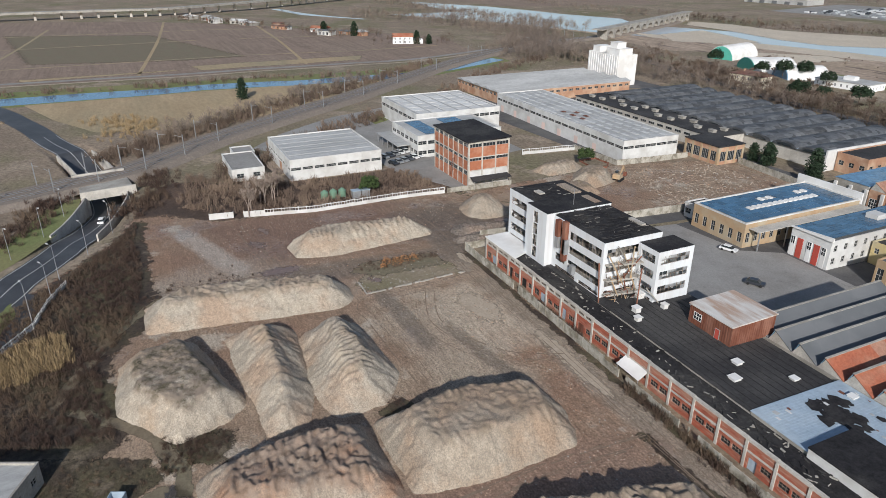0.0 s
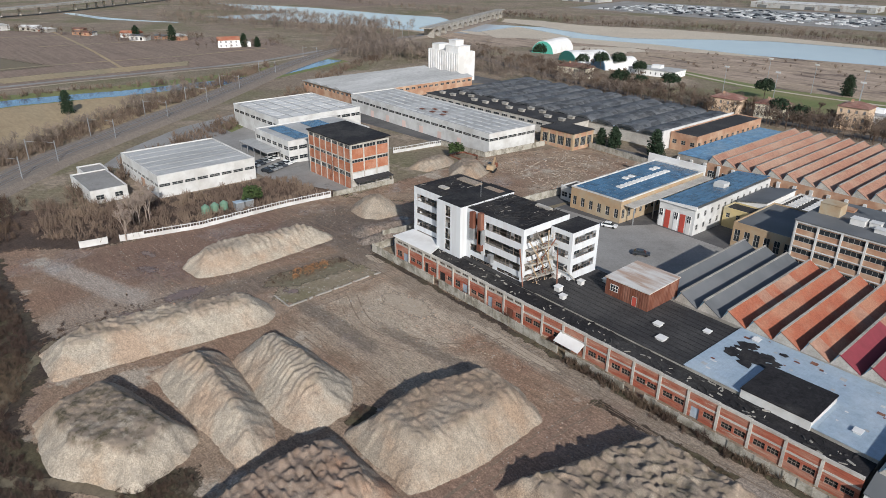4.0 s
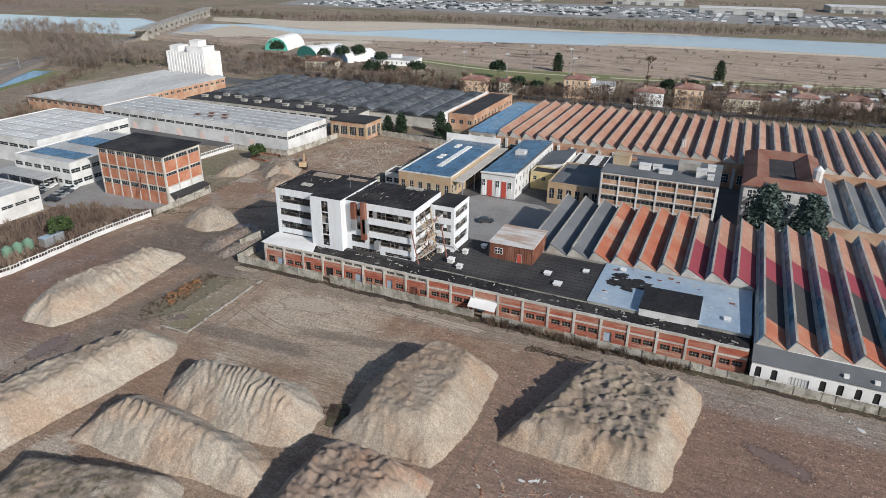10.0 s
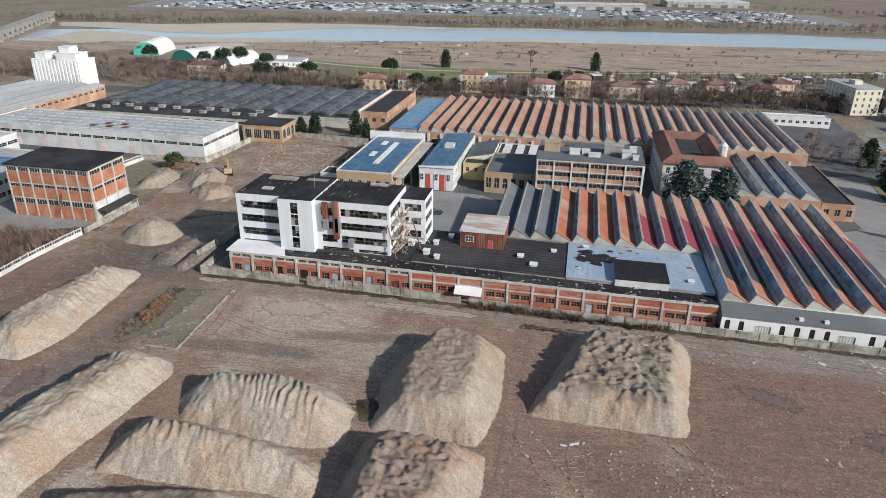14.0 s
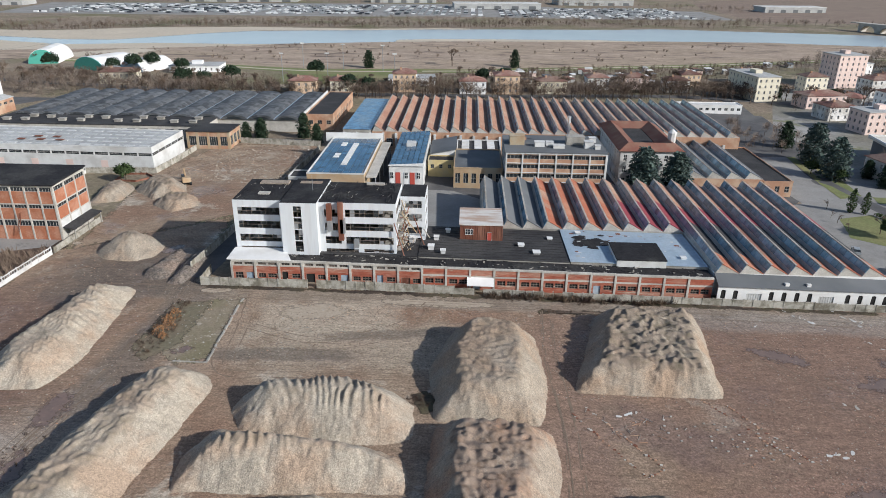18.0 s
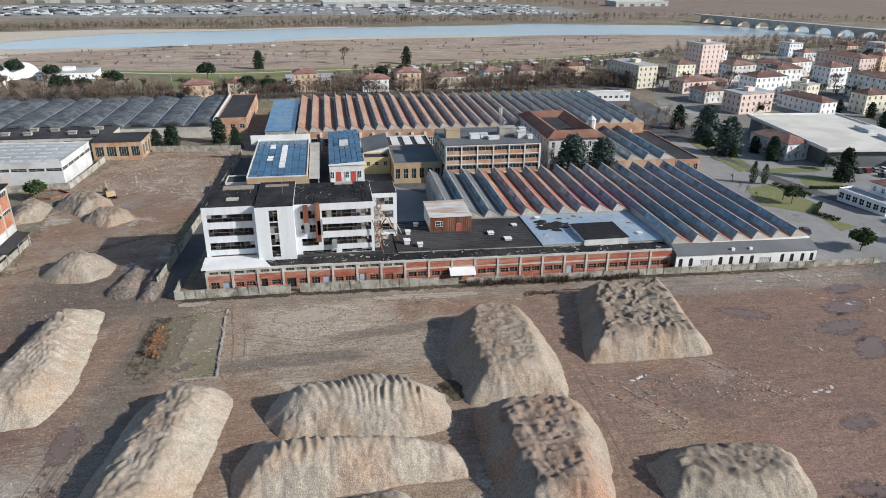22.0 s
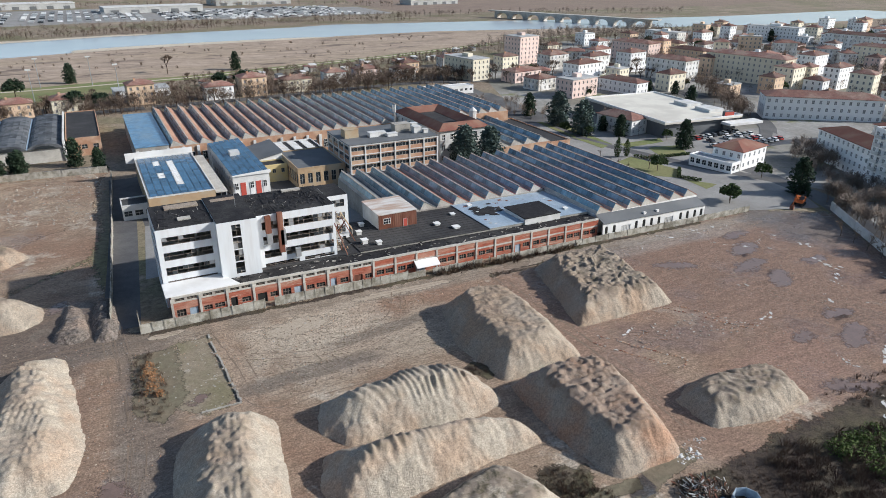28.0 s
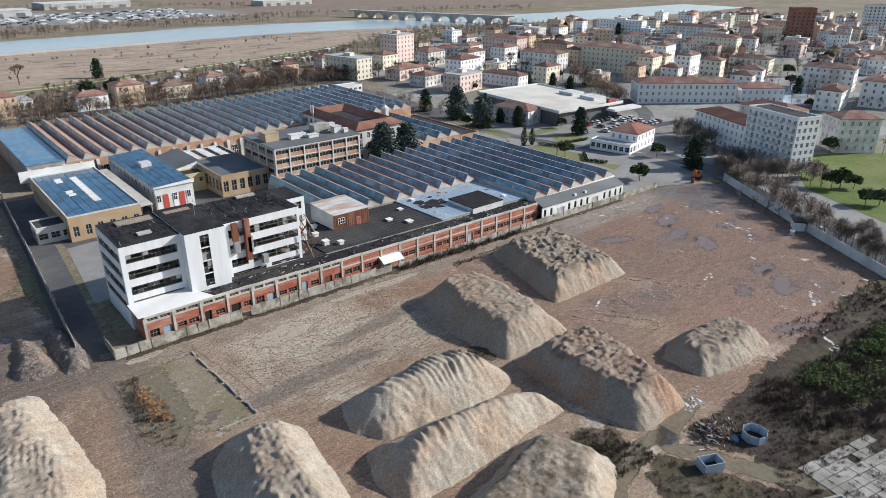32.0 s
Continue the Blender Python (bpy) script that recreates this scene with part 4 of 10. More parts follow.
    me = bpy.data.meshes.new("rubble_heap")
    me.from_pydata(co.tolist(), [], back[quads].tolist())
    at = me.attributes.new("crest", "FLOAT", "POINT")
    at.data.foreach_set("value", crest.reshape(-1)[used].astype(np.float32))
    me.materials.append(M[key])
    me.polygons.foreach_set("use_smooth", [True] * len(quads))
    me.update()
    return tagged(new("rubble_mound", me), label, "heap", "rubble heaps")


heap([(-2, -44.5), (14.5, -44.5), (16.4, -33), (15.5, -18.5), (8, -15.5), (0.5, -17), (-3.6, -30)], 5.0, "gravel", "tall grey-brown flat-topped heap of crushed rubble", slope=1.1, seed=1, lumps=0.15, ripple=0.25, rdir=80, rlen=1.5, crust=0.45)
heap([(20, -35.5), (44.5, -35.5), (48, -9), (28, -9)], 4.2, "gravel", "broad heap with a lumpy top of tipped loads", slope=1.15, seed=2, lumps=0.25, ripple=1.0, rdir=85, rlen=1.8, cross=2.6)
heap([(-33.5, -44), (-31, -37), (-12, -35.5), (-5, -40.5), (-5, -49), (-11, -51), (-30, -49)], 5.2, "gravel_pale", "pale rounded rubble heap with a rippled crest", seed=3, lumps=0.15, ripple=0.6, rdir=8, rlen=1.15, crust=0.5)
heap([(-36.5, -55), (-34, -48.5), (-14, -50), (-5, -53), (-5, -60.5), (-20, -61), (-35.5, -62.5)], 5.4, "gravel_pale", "pale rubble heap with brown scarred crest", seed=4, lumps=0.25, ripple=0.65, rdir=10, rlen=1.2)
heap([(-2, -45), (13, -45), (16, -46), (15.8, -58), (11, -70.5), (-0.5, -70.5), (-3, -60)], 4.8, "gravel_red", "long rubble heap with rows of tipped loads", slope=1.15, seed=5, lumps=0.2, ripple=0.9, rdir=78, rlen=1.5, cross=3.0)
heap([(19, -60), (19.5, -68.5), (30, -71), (39.5, -70), (42, -61), (33, -58), (25, -58)], 3.3, "gravel", "low isolated mound of grey rubble", slope=1.05, seed=6, lumps=0.2, ripple=0.6, rdir=55, rlen=1.5)
heap([(-34, -79), (-20, -80), (-9, -72), (-11, -64), (-15, -60.5), (-30, -64), (-37, -66)], 4.3, "gravel_mossy", "rounded weed-grown rubble heap", slope=1.15, seed=7, lumps=0.1, crust=1.3)
heap([(-43, -74), (-37.5, -38), (-40, -34.5), (-47, -33.5), (-51.5, -38), (-57, -66), (-54, -74)], 4.4, "gravel_pale", "long pale ridge of crushed rubble", seed=8, lumps=0.3, ripple=0.3, rdir=80, rlen=2.4, tracks=0.08, crust=0.7)
heap([(-65, -40), (-62.5, -32), (-65, -5.5), (-68, -4.5), (-75, -9), (-78, -34), (-73, -41)], 4.0, "gravel_pale", "pale ridge heap beside the entrance track", seed=9, lumps=0.2, ripple=0.4, rdir=80, rlen=1.6, tracks=0.1, crust=0.4)
heap([(-84, 13), (-80, 9), (-73, 8), (-69, 11), (-69, 18), (-74, 23), (-81, 21)], 4.6, "gravel", "tall tan conical heap", seed=10, lumps=0.2)
heap([(-67.5, 1), (-64, -1.5), (-61.5, 0), (-62, 14), (-65, 17)], 1.3, "gravel_grey", "low dark weed-grown heap beside the lane", seed=11, lumps=0.3)
heap([(-61, -2.5), (-57, -3), (-55.8, 6), (-57.5, 17), (-60.5, 16)], 1.5, "gravel_grey", "dark weed-grown ridge heap beside the lane", seed=15, lumps=0.2)
heap([(-98, 62), (-88, 52), (-80, 56), (-84, 68), (-93, 72)], 3.6, "gravel", "sandy brown heap in the rear plot", seed=12, lumps=0.3)
heap([(-86, 48), (-78, 42), (-72, 48), (-76, 56), (-84, 56)], 2.6, "gravel", "smaller sandy heap in the rear plot", seed=13, lumps=0.3)
heap([(-108, 64), (-104, 48), (-96, 50), (-97, 62), (-102, 68)], 2.8, "gravel", "low flattened sandy heap in the rear plot", seed=14, lumps=0.3)


def scatter(name, poly, n, smin, smax, keys, label, seed, flat_k=0.5, dz=0.03):
    """Loose stones and scraps too many to count."""
    rng = random.Random(seed)
    xs, ys = [p[0] for p in poly], [p[1] for p in poly]
    b = Build()
    k = 0
    while k < n:
        x, y = rng.uniform(min(xs), max(xs)), rng.uniform(min(ys), max(ys))
        odd = False
        for (x0, y0), (x1, y1) in zip(poly, poly[1:] + poly[:1]):
            if (y0 > y) != (y1 > y) and x < (x1 - x0) * (y - y0) / (y1 - y0) + x0:
                odd = not odd
        if not odd:
            continue
        k += 1
        s = smin + (smax - smin) * rng.random() ** 3
        a, z = rng.uniform(0, 6.28), zg(x, y) + dz
        ca, sa = math.cos(a) * s, math.sin(a) * s
        q = rng.uniform(0.4, 1.0)
        low = [(x + ca, y + sa, z), (x - sa * q, y + ca * q, z), (x - ca, y - sa, z), (x + sa * q, y - ca * q, z)]
        b.hexa(low, [(x + (px - x) * 0.5, y + (py - y) * 0.5, z + s * flat_k * rng.uniform(0.6, 1.3)) for px, py, _ in low], rng.randrange(len(keys)))
    me = b.mesh(name, keys)
    return tagged(new(name, me), label, "debris", kind="stuff")


scatter("site_stones", [(-50, -8), (104, -8), (84, -68), (44, -68), (40, -38), (18, -38), (-2, -16), (-40, -32)], 9500, 0.03, 0.19, ["concrete", "rut", "rut_pale", "rut_pale", "brick_pale"], "loose stones and brick scraps on the bare earth", 1)
scatter("site_stones", [(-92, -50), (-60, -70), (-52, -34), (-54, -3), (-88, 12)], 4200, 0.03, 0.19, ["concrete", "rut", "rut_pale", "rut_pale", "brick_pale"], "loose stones and brick scraps on the bare earth", 2)
scatter("earth_clods", [(-38, -10), (-2, -9), (0, -16), (-4, -32), (-34, -33), (-38, -22)], 4200, 0.04, 0.24, ["rut", "rut", "dirt", "slabmoss", "dirt"], "clods of dried earth on the levelled pad", 9, 0.45)
scatter("plot_rubble", [(-92, 72), (-58, 70), (-54, 104), (-56, 116), (-88, 112)], 2600, 0.06, 0.45, ["concrete", "gravel_pale", "gravel_red", "gravel_red", "gravel"], "broken concrete and brick rubble of the rear plot", 3)
soft_sheet("plot_sand", ragged([(-96, 60), (-74, 58), (-58, 72), (-56, 112), (-84, 112), (-94, 90)], 2.0, 2.0, 31), "dirt", 0.045, "pale crushed ground of the rear plot", "ground")
rng = random.Random(401)
b = Build()
for x, y, n, spread in ((92, -35, 16, 2.4), (86, -42.7, 14, 2.0), (64, -67, 16, 1.8), (56.6, -48, 16, 2.0), (91.5, -18.6, 16, 2.6), (83.4, -56, 12, 1.8), (71, -67.5, 14, 1.8), (85, -65, 10, 1.8), (55.6, -65, 12, 1.4), (81, -18, 14, 2.4), (48.5, -77, 22, 2.0), (28, -40.3, 10, 1.2), (70, -8, 14, 2.2), (80, -7.5, 12, 2.4), (90, -8, 14, 2.4), (60, -9.5, 8, 2.0), (98, -26, 14, 2.2), (76, -47, 6, 2.5), (66, -33, 6, 3.0), (98, -48, 10, 2.5)):
    turn = rng.uniform(0, 3.14)
    for k in range(n):
        u, w = rng.gauss(0, spread), rng.gauss(0, spread * 0.3)
        px, py = x + u * math.cos(turn) - w * math.sin(turn), y + u * math.sin(turn) + w * math.cos(turn)
        size = 0.12 + 0.75 * rng.random() ** 2.5
        a = turn + rng.gauss(0, 0.5)
        ring = [(px + size * rng.uniform(0.6, 1.3) * math.cos(t) * math.cos(a) - 0.45 * size * rng.uniform(0.6, 1.3) * math.sin(t) * math.sin(a), py + size * rng.uniform(0.6, 1.3) * math.cos(t) * math.sin(a) + 0.45 * size * rng.uniform(0.6, 1.3) * math.sin(t) * math.cos(a)) for t in (0, 1.05, 2.1, 3.14, 4.2, 5.2)]
        zz = zg(px, py)
        b.prism(ring, zz + 0.02, zz + 0.06 + 0.05 * rng.random(), rng.randrange(2))
tagged(part("plaster_debris", b, ["concrete_pale", "white_dirty"]), "flat pale plaster debris lying in clusters", "debris", kind="stuff")
for x, y, rx, ry, turn in ((81.6, -21.4, 6, 2.6, 20), (87, -14, 5, 1.6, 10), (58.8, -21.7, 5, 2.0, -20), (65.8, -59.8, 5.5, 2.4, 30), (74.7, -29, 6, 2.2, 10), (75, -36.5, 5, 2.6, 40), (71, -53, 4, 2.0, 0), (56.4, -56, 3, 1.6, 20), (92, -33, 4, 1.6, 0), (49, -70, 5, 1.8, -20), (-47.2, -27.5, 1.6, 1.1, 0), (-77, -47, 2.4, 1.2, 30), (-85, -44, 2.6, 1.0, 10), (-67, 16, 3.0, 1.2, 60), (-60, -45, 2.0, 4.5, 0), (-58, -58, 1.6, 3.6, 8)):
    soft_sheet("puddle", oval(x, y, rx, ry, turn), "puddle", 0.056, "shallow rain puddle on the bare earth", "puddle", feather=2.6, cell=0.625)
soft_sheet("sandy_patch", oval(-27, -12.5, 7, 3.2, 5), "rut_pale", 0.046, "pale dry patch of scraped earth", feather=2.6)
soft_sheet("sandy_patch", oval(-49, -4.6, 3.2, 1.2, 5), "rut_pale", 0.046, "pale dry patch of scraped earth", feather=1.0, cell=0.625)
soft_sheet("sandy_patch", oval(-3, -7, 12, 1.5, 0), "rut_pale", 0.046, "pale dry patch of scraped earth", feather=1.4, cell=0.625)


def wheel_ruts(lines, key, label, seed):
    """Pairs of narrow wheel marks, too many to tell apart."""
    rng = random.Random(seed)
    b = Build()
    for pts, count, spread in lines:
        for k in range(count):
            off = rng.gauss(0, spread)
            line = smooth_line([(x + rng.gauss(0, 0.35), y + rng.gauss(0, 0.35)) for x, y in pts], 8)
            for half in (-0.95, 0.95):
                wd = rng.uniform(0.06, 0.12)
                prev = None
                for i, p in enumerate(line):
                    a, c = Vector(line[max(i - 1, 0)]), Vector(line[min(i + 1, len(line) - 1)])
                    d = (c - a).normalized()
                    n = Vector((-d.y, d.x))
                    m = Vector(p) + n * (off + half)
                    ww = wd * (0.6 + 0.8 * rng.random())
                    now = (m - n * ww, m + n * ww)
                    if prev and rng.random() > 0.3:
                        b.quad([(q.x, q.y, zg(q.x, q.y) + 0.052 + 0.001 * (k % 6)) for q in (prev[0], now[0], now[1], prev[1])])
                    prev = now
    me = b.mesh("wheel_ruts", [key])
    w = bmesh.new()
    w.from_mesh(me)
    for f in w.faces:
        if f.normal.z < 0:
            f.normal_flip()
    w.to_mesh(me)
    w.free()
    tagged(new("wheel_ruts", me), label, "wheel marks", kind="stuff")


LANES = [([(-90, -4), (-62, -3), (-40, -6), (0, -6.5), (50, -6.8), (100, -9)], 2, 0.8), ([(-56, 2), (-55, -30), (-59, -60), (-58, -72)], 3, 1.5), ([(-41, -6), (-39.5, -20), (-38, -32), (-30, -33), (-8, -32)], 2, 0.8),
         ([(18, -8), (17.5, -25), (18, -45), (17, -66)], 2, 0.8), ([(48, -8), (56, -24), (70, -50), (76, -68)], 2, 3.0), ([(-92, -48), (-74, -46), (-60, -44)], 2, 1.2), ([(-4, -8), (-10, -18), (-24, -24), (-38, -20)], 2, 2.0)]
wheel_ruts(LANES, "rut", "damp wheel marks across the bare earth", 501)
rng = random.Random(503)
b = Build()
for ax, ay, cx, cy in ((19, -40.6, 27.5, -54.4), (21.6, -39.2, 30.4, -52.5), (27.5, -54.4, 30.4, -52.5), (40, -35, 50, -50), (44, -37, 52, -50)):
    n = int(math.hypot(cx - ax, cy - ay) / 0.32)
    for k in range(n):
        if rng.random() < 0.35:
            continue
        x, y = ax + (cx - ax) * k / n + rng.gauss(0, 0.1), ay + (cy - ay) * k / n + rng.gauss(0, 0.1)
        w = rng.uniform(0.07, 0.2)
        b.box(x - w, y - w * 0.7, zg(x, y), x + w, y + w * 0.7, zg(x, y) + rng.uniform(0.05, 0.2), rng.randrange(3))
for i in range(11):
    for j in range(5):
        if rng.random() < 0.6:
            x, y = 33 + 1.5 * i + rng.gauss(0, 0.15), -46 + 1.5 * j - 0.4 * i + rng.gauss(0, 0.15)
            b.box(x - 0.16, y - 0.12, zg(x, y), x + 0.16, y + 0.12, zg(x, y) + 0.14, rng.choice((2, 3)))
tagged(part("wall_footings", b, ["brick_pale", "rust", "concrete_pale", "concrete"]), "broken footings and stumps of demolished walls", "footings", kind="stuff")
scatter("pale_debris", [(-38, -9), (-20, -8), (-16, -20), (-36, -22)], 130, 0.05, 0.35, ["gravel_pale", "concrete"], "flat pale plaster debris", 6, 0.15)
scatter("pale_debris", [(9.5, -69.5), (14, -68), (17, -69), (13, -72), (9, -72)], 70, 0.15, 0.6, ["white_dirty", "concrete_pale"], "flat pale plaster debris", 7, 0.3)
soft_sheet("old_slab", ragged([(-52, -10), (-42.3, -8), (-41.8, -31), (-47, -31.5), (-51, -28)], 0.8, 1.0, 21), "slabmoss", 0.05, "moss-grown foundation slab", "slab")
scatter("slab_debris", [(-52, -10), (-42, -8), (-41, -31), (-47, -31.5), (-51, -28)], 300, 0.04, 0.26, ["concrete_pale", "concrete", "slabmoss"], "broken screed on the mossy slab", 22, 0.25, 0.05)
sl = thing("foundation_kerb", -42, -19, "low broken concrete foundation kerb", "kerb", z=0)
rng = random.Random(23)
for k in range(30):
    if rng.random() < 0.12:
        continue
    u, v = -0.4 + 1.1 * k / 30 + rng.gauss(0, 0.06), 10.6 - 23 * k / 30
    b = Build()
    b.box(-0.16, -0.39, -0.1, 0.16, 0.39, rng.uniform(0.12, 0.3))
    part("kerb_stone", b, "concrete", sl, at=pose(u, v, 0.05, rng.gauss(0, 4), rng.gauss(0, 4), rng.gauss(-3, 5)))
for k in range(8):
    b = Build()
    b.box(-0.35, -0.14, -0.1, 0.35, 0.14, rng.uniform(0.1, 0.22))
    part("kerb_stone", b, "concrete", sl, at=pose(0.4 - 0.75 * k, -12.3 + rng.gauss(0, 0.07), 0.05, rng.gauss(0, 4), rng.gauss(0, 4), rng.gauss(0, 6)))
# ---- long brick workshop along the track ----
FY = 0.0


def brick_range():
    t = thing("brick_workshop", -47, FY, "long derelict red-brick workshop with concrete piers and a black flat roof", "workshop")
    rng = random.Random(8)
    pitch, n = 5.025, 20
    hz = lambda x: zg(-47 + x, 0) - t.location.z
    for i in range(n):
        u0, u1 = pitch * i, pitch * (i + 1)
        z0, top = hz(u1) - 0.3, hz((u0 + u1) / 2) + 4.9
        b = Build()
        holes = []
        if i < 8:
            slits = [(0.55, top - 1.05, 1.75, 0.55), (2.75, top - 1.05, 1.75, 0.55)]
            kind = i % 4
            low = {0: [(0.6, top - 4.3, 1.7, 1.5), (2.9, top - 4.9, 1.6, 2.1)], 1: [(0.5, top - 4.0, 1.6, 1.0), (2.5, top - 4.0, 1.9, 1.0)], 2: [(0.5, top - 4.9, 1.3, 2.4), (2.6, top - 4.0, 1.8, 1.1)], 3: [(0.6, top - 4.9, 1.9, 2.1), (3.1, top - 4.1, 1.5, 1.1)]}[kind]
            wall_side(b, 0, pitch, 1, z0, top - 2.15, low, 0.3, 0)
            wall_side(b, 0, pitch, 1, top - 1.35, top, slits, 0.3, 1)
            b.box(0, 0, top - 2.15, pitch, 0.3, top - 1.35, 0)
            holes = slits + low
        else:
            low = [(0.65, top - 3.8, 1.75, 1.1), (2.7, top - 3.8, 1.75, 1.1)] if i % 5 else [(0.6, top - 4.9, 1.5, 2.1), (2.7, top - 3.8, 1.75, 1.1)]
            wall_side(b, 0, pitch, 1, z0, top - 2.1, low, 0.3, 0)
            b.box(0, 0, top - 1.75, pitch, 0.3, top - 0.35, 0)
            b.box(0, -0.04, top - 2.1, pitch, 0.3, top - 1.75, 1)
            holes = low
        wl = part("wall_bay", b, ["brick_old", "concrete_pale"], t, at=pose(u0, 0, 0))
        c = Build()
        c.box(0, -0.14, top - 0.35, pitch, 0.34, top + 0.05)
        part("cornice", c, "concrete_pale", t, at=pose(u0, 0, 0))
        c = Build()
        c.box(-0.22, -0.16, z0, 0.22, -0.002, top - 0.36)
        part("pier", c, "concrete_pale", t, at=pose(u0, 0, 0))
        for h in holes:
            door = h[3] > 1.9
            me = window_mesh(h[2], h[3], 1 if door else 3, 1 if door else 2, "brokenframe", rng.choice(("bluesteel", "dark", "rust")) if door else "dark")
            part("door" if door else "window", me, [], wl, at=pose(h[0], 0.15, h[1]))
        c = Build()
        za, zb = hz(u0) + 4.72, hz(u1) + 4.72
        c.hexa([(0, 0.34, za - 0.3), (pitch, 0.34, zb - 0.3), (pitch, 4.5, zb - 0.3), (0, 4.5, za - 0.3)], [(0, 0.34, za), (pitch, 0.34, zb), (pitch, 4.5, zb), (0, 4.5, za)])
        part("roof_panel", c, "bitumen", t, at=pose(u0, 0, 0))
    b = Build()
    b.box(-0.02, 0.34, -0.5, 0.28, 22, 4.6)
    part("end_wall", b, "brick_old", t)
    return t


brick_range()

# hall roofs behind the parapet
def slab_roof(name, x0, y0, x1, y1, h, key, label, edge="concrete"):
    t = thing(name, x0, y0, label, "hall roof")
    dz = zg(x1, y0) - zg(x0, y0)
    dy = zg(x0, y1) - zg(x0, y0)
    w, d = x1 - x0, y1 - y0
    b = Build()
    b.hexa([(0, 0, -0.3), (w, 0, dz - 0.3), (w, d, dz + dy - 0.3), (0, d, dy - 0.3)], [(0, 0, h - 0.02), (w, 0, dz + h - 0.02), (w, d, dz + dy + h - 0.02), (0, d, dy + h - 0.02)])
    part("body", b, edge, t)
    b = Build()
    b.hexa([(-0.15, -0.15, h - 0.015), (w + 0.15, -0.15, dz + h - 0.015), (w + 0.15, d + 0.15, dz + dy + h - 0.015), (-0.15, d + 0.15, dy + h - 0.015)], [(-0.15, -0.15, h + 0.12), (w + 0.15, -0.15, dz + h + 0.12), (w + 0.15, d + 0.15, dz + dy + h + 0.12), (-0.15, d + 0.15, dy + h + 0.12)])
    part("roof", b, key, t)
    return t
slab_roof("west_hall", -46.7, 4.6, -8, 22, 4.9, "bitumen2", "low hall with dark felt roof around the office block")
slab_roof("black_hall", -7.8, 4.6, 24.5, 23, 5.1, "bitumen2", "low hall with black ribbed felt roof")
slab_roof("blue_hall", 24.7, 4.6, 53.5, 23.8, 5.3, "bluesteel", "low hall with patched blue-grey metal roof")


# ---- roofs in saw teeth ----
def saw_hall(name, x0, y0, n, pitch, d, h, rise, tiles, label, front="white", ridge=0.27, step=3.6):
    t = thing(name, x0, y0, label, "factory hall")
    w = n * pitch
    low = min(zg(x0 + w, y0), zg(x0 + w, y0 + d)) - t.location.z
    b = Build()
    b.box(0, 0, low - 0.4, w, d, h - 0.05)
    part("body", b, front, t)
    rng = random.Random(int(x0 * 7 + y0))
    for i in range(n):
        a, r, c = i * pitch, i * pitch + ridge * pitch, (i + 1) * pitch
        k = tiles(i)
        b = Build()
        b.along_y([(a + 0.1, h - 0.04), (c - 0.02, h - 0.04), (r, h + rise - 0.06)], 0.06, d - 0.06)
        tooth = part("tooth", b, "concrete_pale", t)
        zones = k if isinstance(k[0], tuple) else ()
        keys = [k] if isinstance(k, str) else [z[0] for z in zones] or list(k)
        b = Build()
        ny = max(1, round(d / step))
        for j in range(ny):
            y, y2 = d * j / ny, d * (j + 1) / ny
            mi = rng.randrange(len(keys)) if len(keys) > 1 and rng.random() < 0.35 else 0
            if zones:
                mi = sum((j + 0.5) / ny > z[1] for z in zones[:-1])
            b.hexa([(r - 0.12, y, h + rise - 0.05), (c, y, h - 0.05), (c, y2, h - 0.05), (r - 0.12, y2, h + rise - 0.05)],
                   [(r - 0.12, y, h + rise + 0.1), (c, y, h + 0.1), (c, y2, h + 0.1), (r - 0.12, y2, h + rise + 0.1)], mi)
        part("tile_slope", b, keys, tooth)
        b = Build()
        ng = max(2, round(d / 2.2))
        for j in range(ng):
            y, y2 = d * j / ng + 0.05, d * (j + 1) / ng - 0.05
            lo_x, hi_x, lz, hz_ = a + 0.12 + 0.36 * (r - a), r - 0.16, h + 0.36 * rise, h + rise * 0.97
            b.hexa([(lo_x, y, lz), (hi_x, y, hz_), (hi_x, y2, hz_), (lo_x, y2, lz)], [(lo_x - 0.1, y, lz + 0.06), (hi_x - 0.1, y, hz_ + 0.06), (hi_x - 0.1, y2, hz_ + 0.06), (lo_x - 0.1, y2, lz + 0.06)])
        part("glazing", b, "sawglass", tooth)
        b = Build()
        b.hexa([(r - 0.3, -0.05, h + rise + 0.11), (r + 0.12, -0.05, h + rise + 0.11), (r + 0.12, d, h + rise + 0.11), (r - 0.3, d, h + rise + 0.11)], [(r - 0.3, -0.05, h + rise + 0.22), (r + 0.12, -0.05, h + rise + 0.2), (r + 0.12, d, h + rise + 0.2), (r - 0.3, d, h + rise + 0.22)])
        part("ridge_cap", b, "concrete", tooth)
    return t


def near_tiles(i):
    if i < 3:
        return "greyroof_dk"
    if i < 7:
        return ("tile", "tile", "tile_pale")
    return (("tile_crimson", 0.45), ("tile_pale", 1.0))
saw_hall("sawtooth_hall", 6, 24, 10, 4.8, 35, 5.1, 2.05, near_tiles, "sawtooth factory hall with grey and red tiled roof teeth", "concrete")
saw_hall("sawtooth_hall", 54.2, 2.0, 7, 5.0, 57.8, 5.2, 2.05, lambda i: (("tile", 0.13), ("tile_brown" if i % 3 == 2 else "tile_dark", 0.42), ("tile_crimson", 0.62), ("tile_pale", 1.0)), "sawtooth hall with white arched-window front and glazed roof teeth", "white")
saw_hall("sawtooth_hall", -33, 115, 28, 4.75, 60, 7.0, 2.1, lambda i: "tile_pale", "large sawtooth factory hall with salmon tiled roof teeth", "brick_pale", step=20)
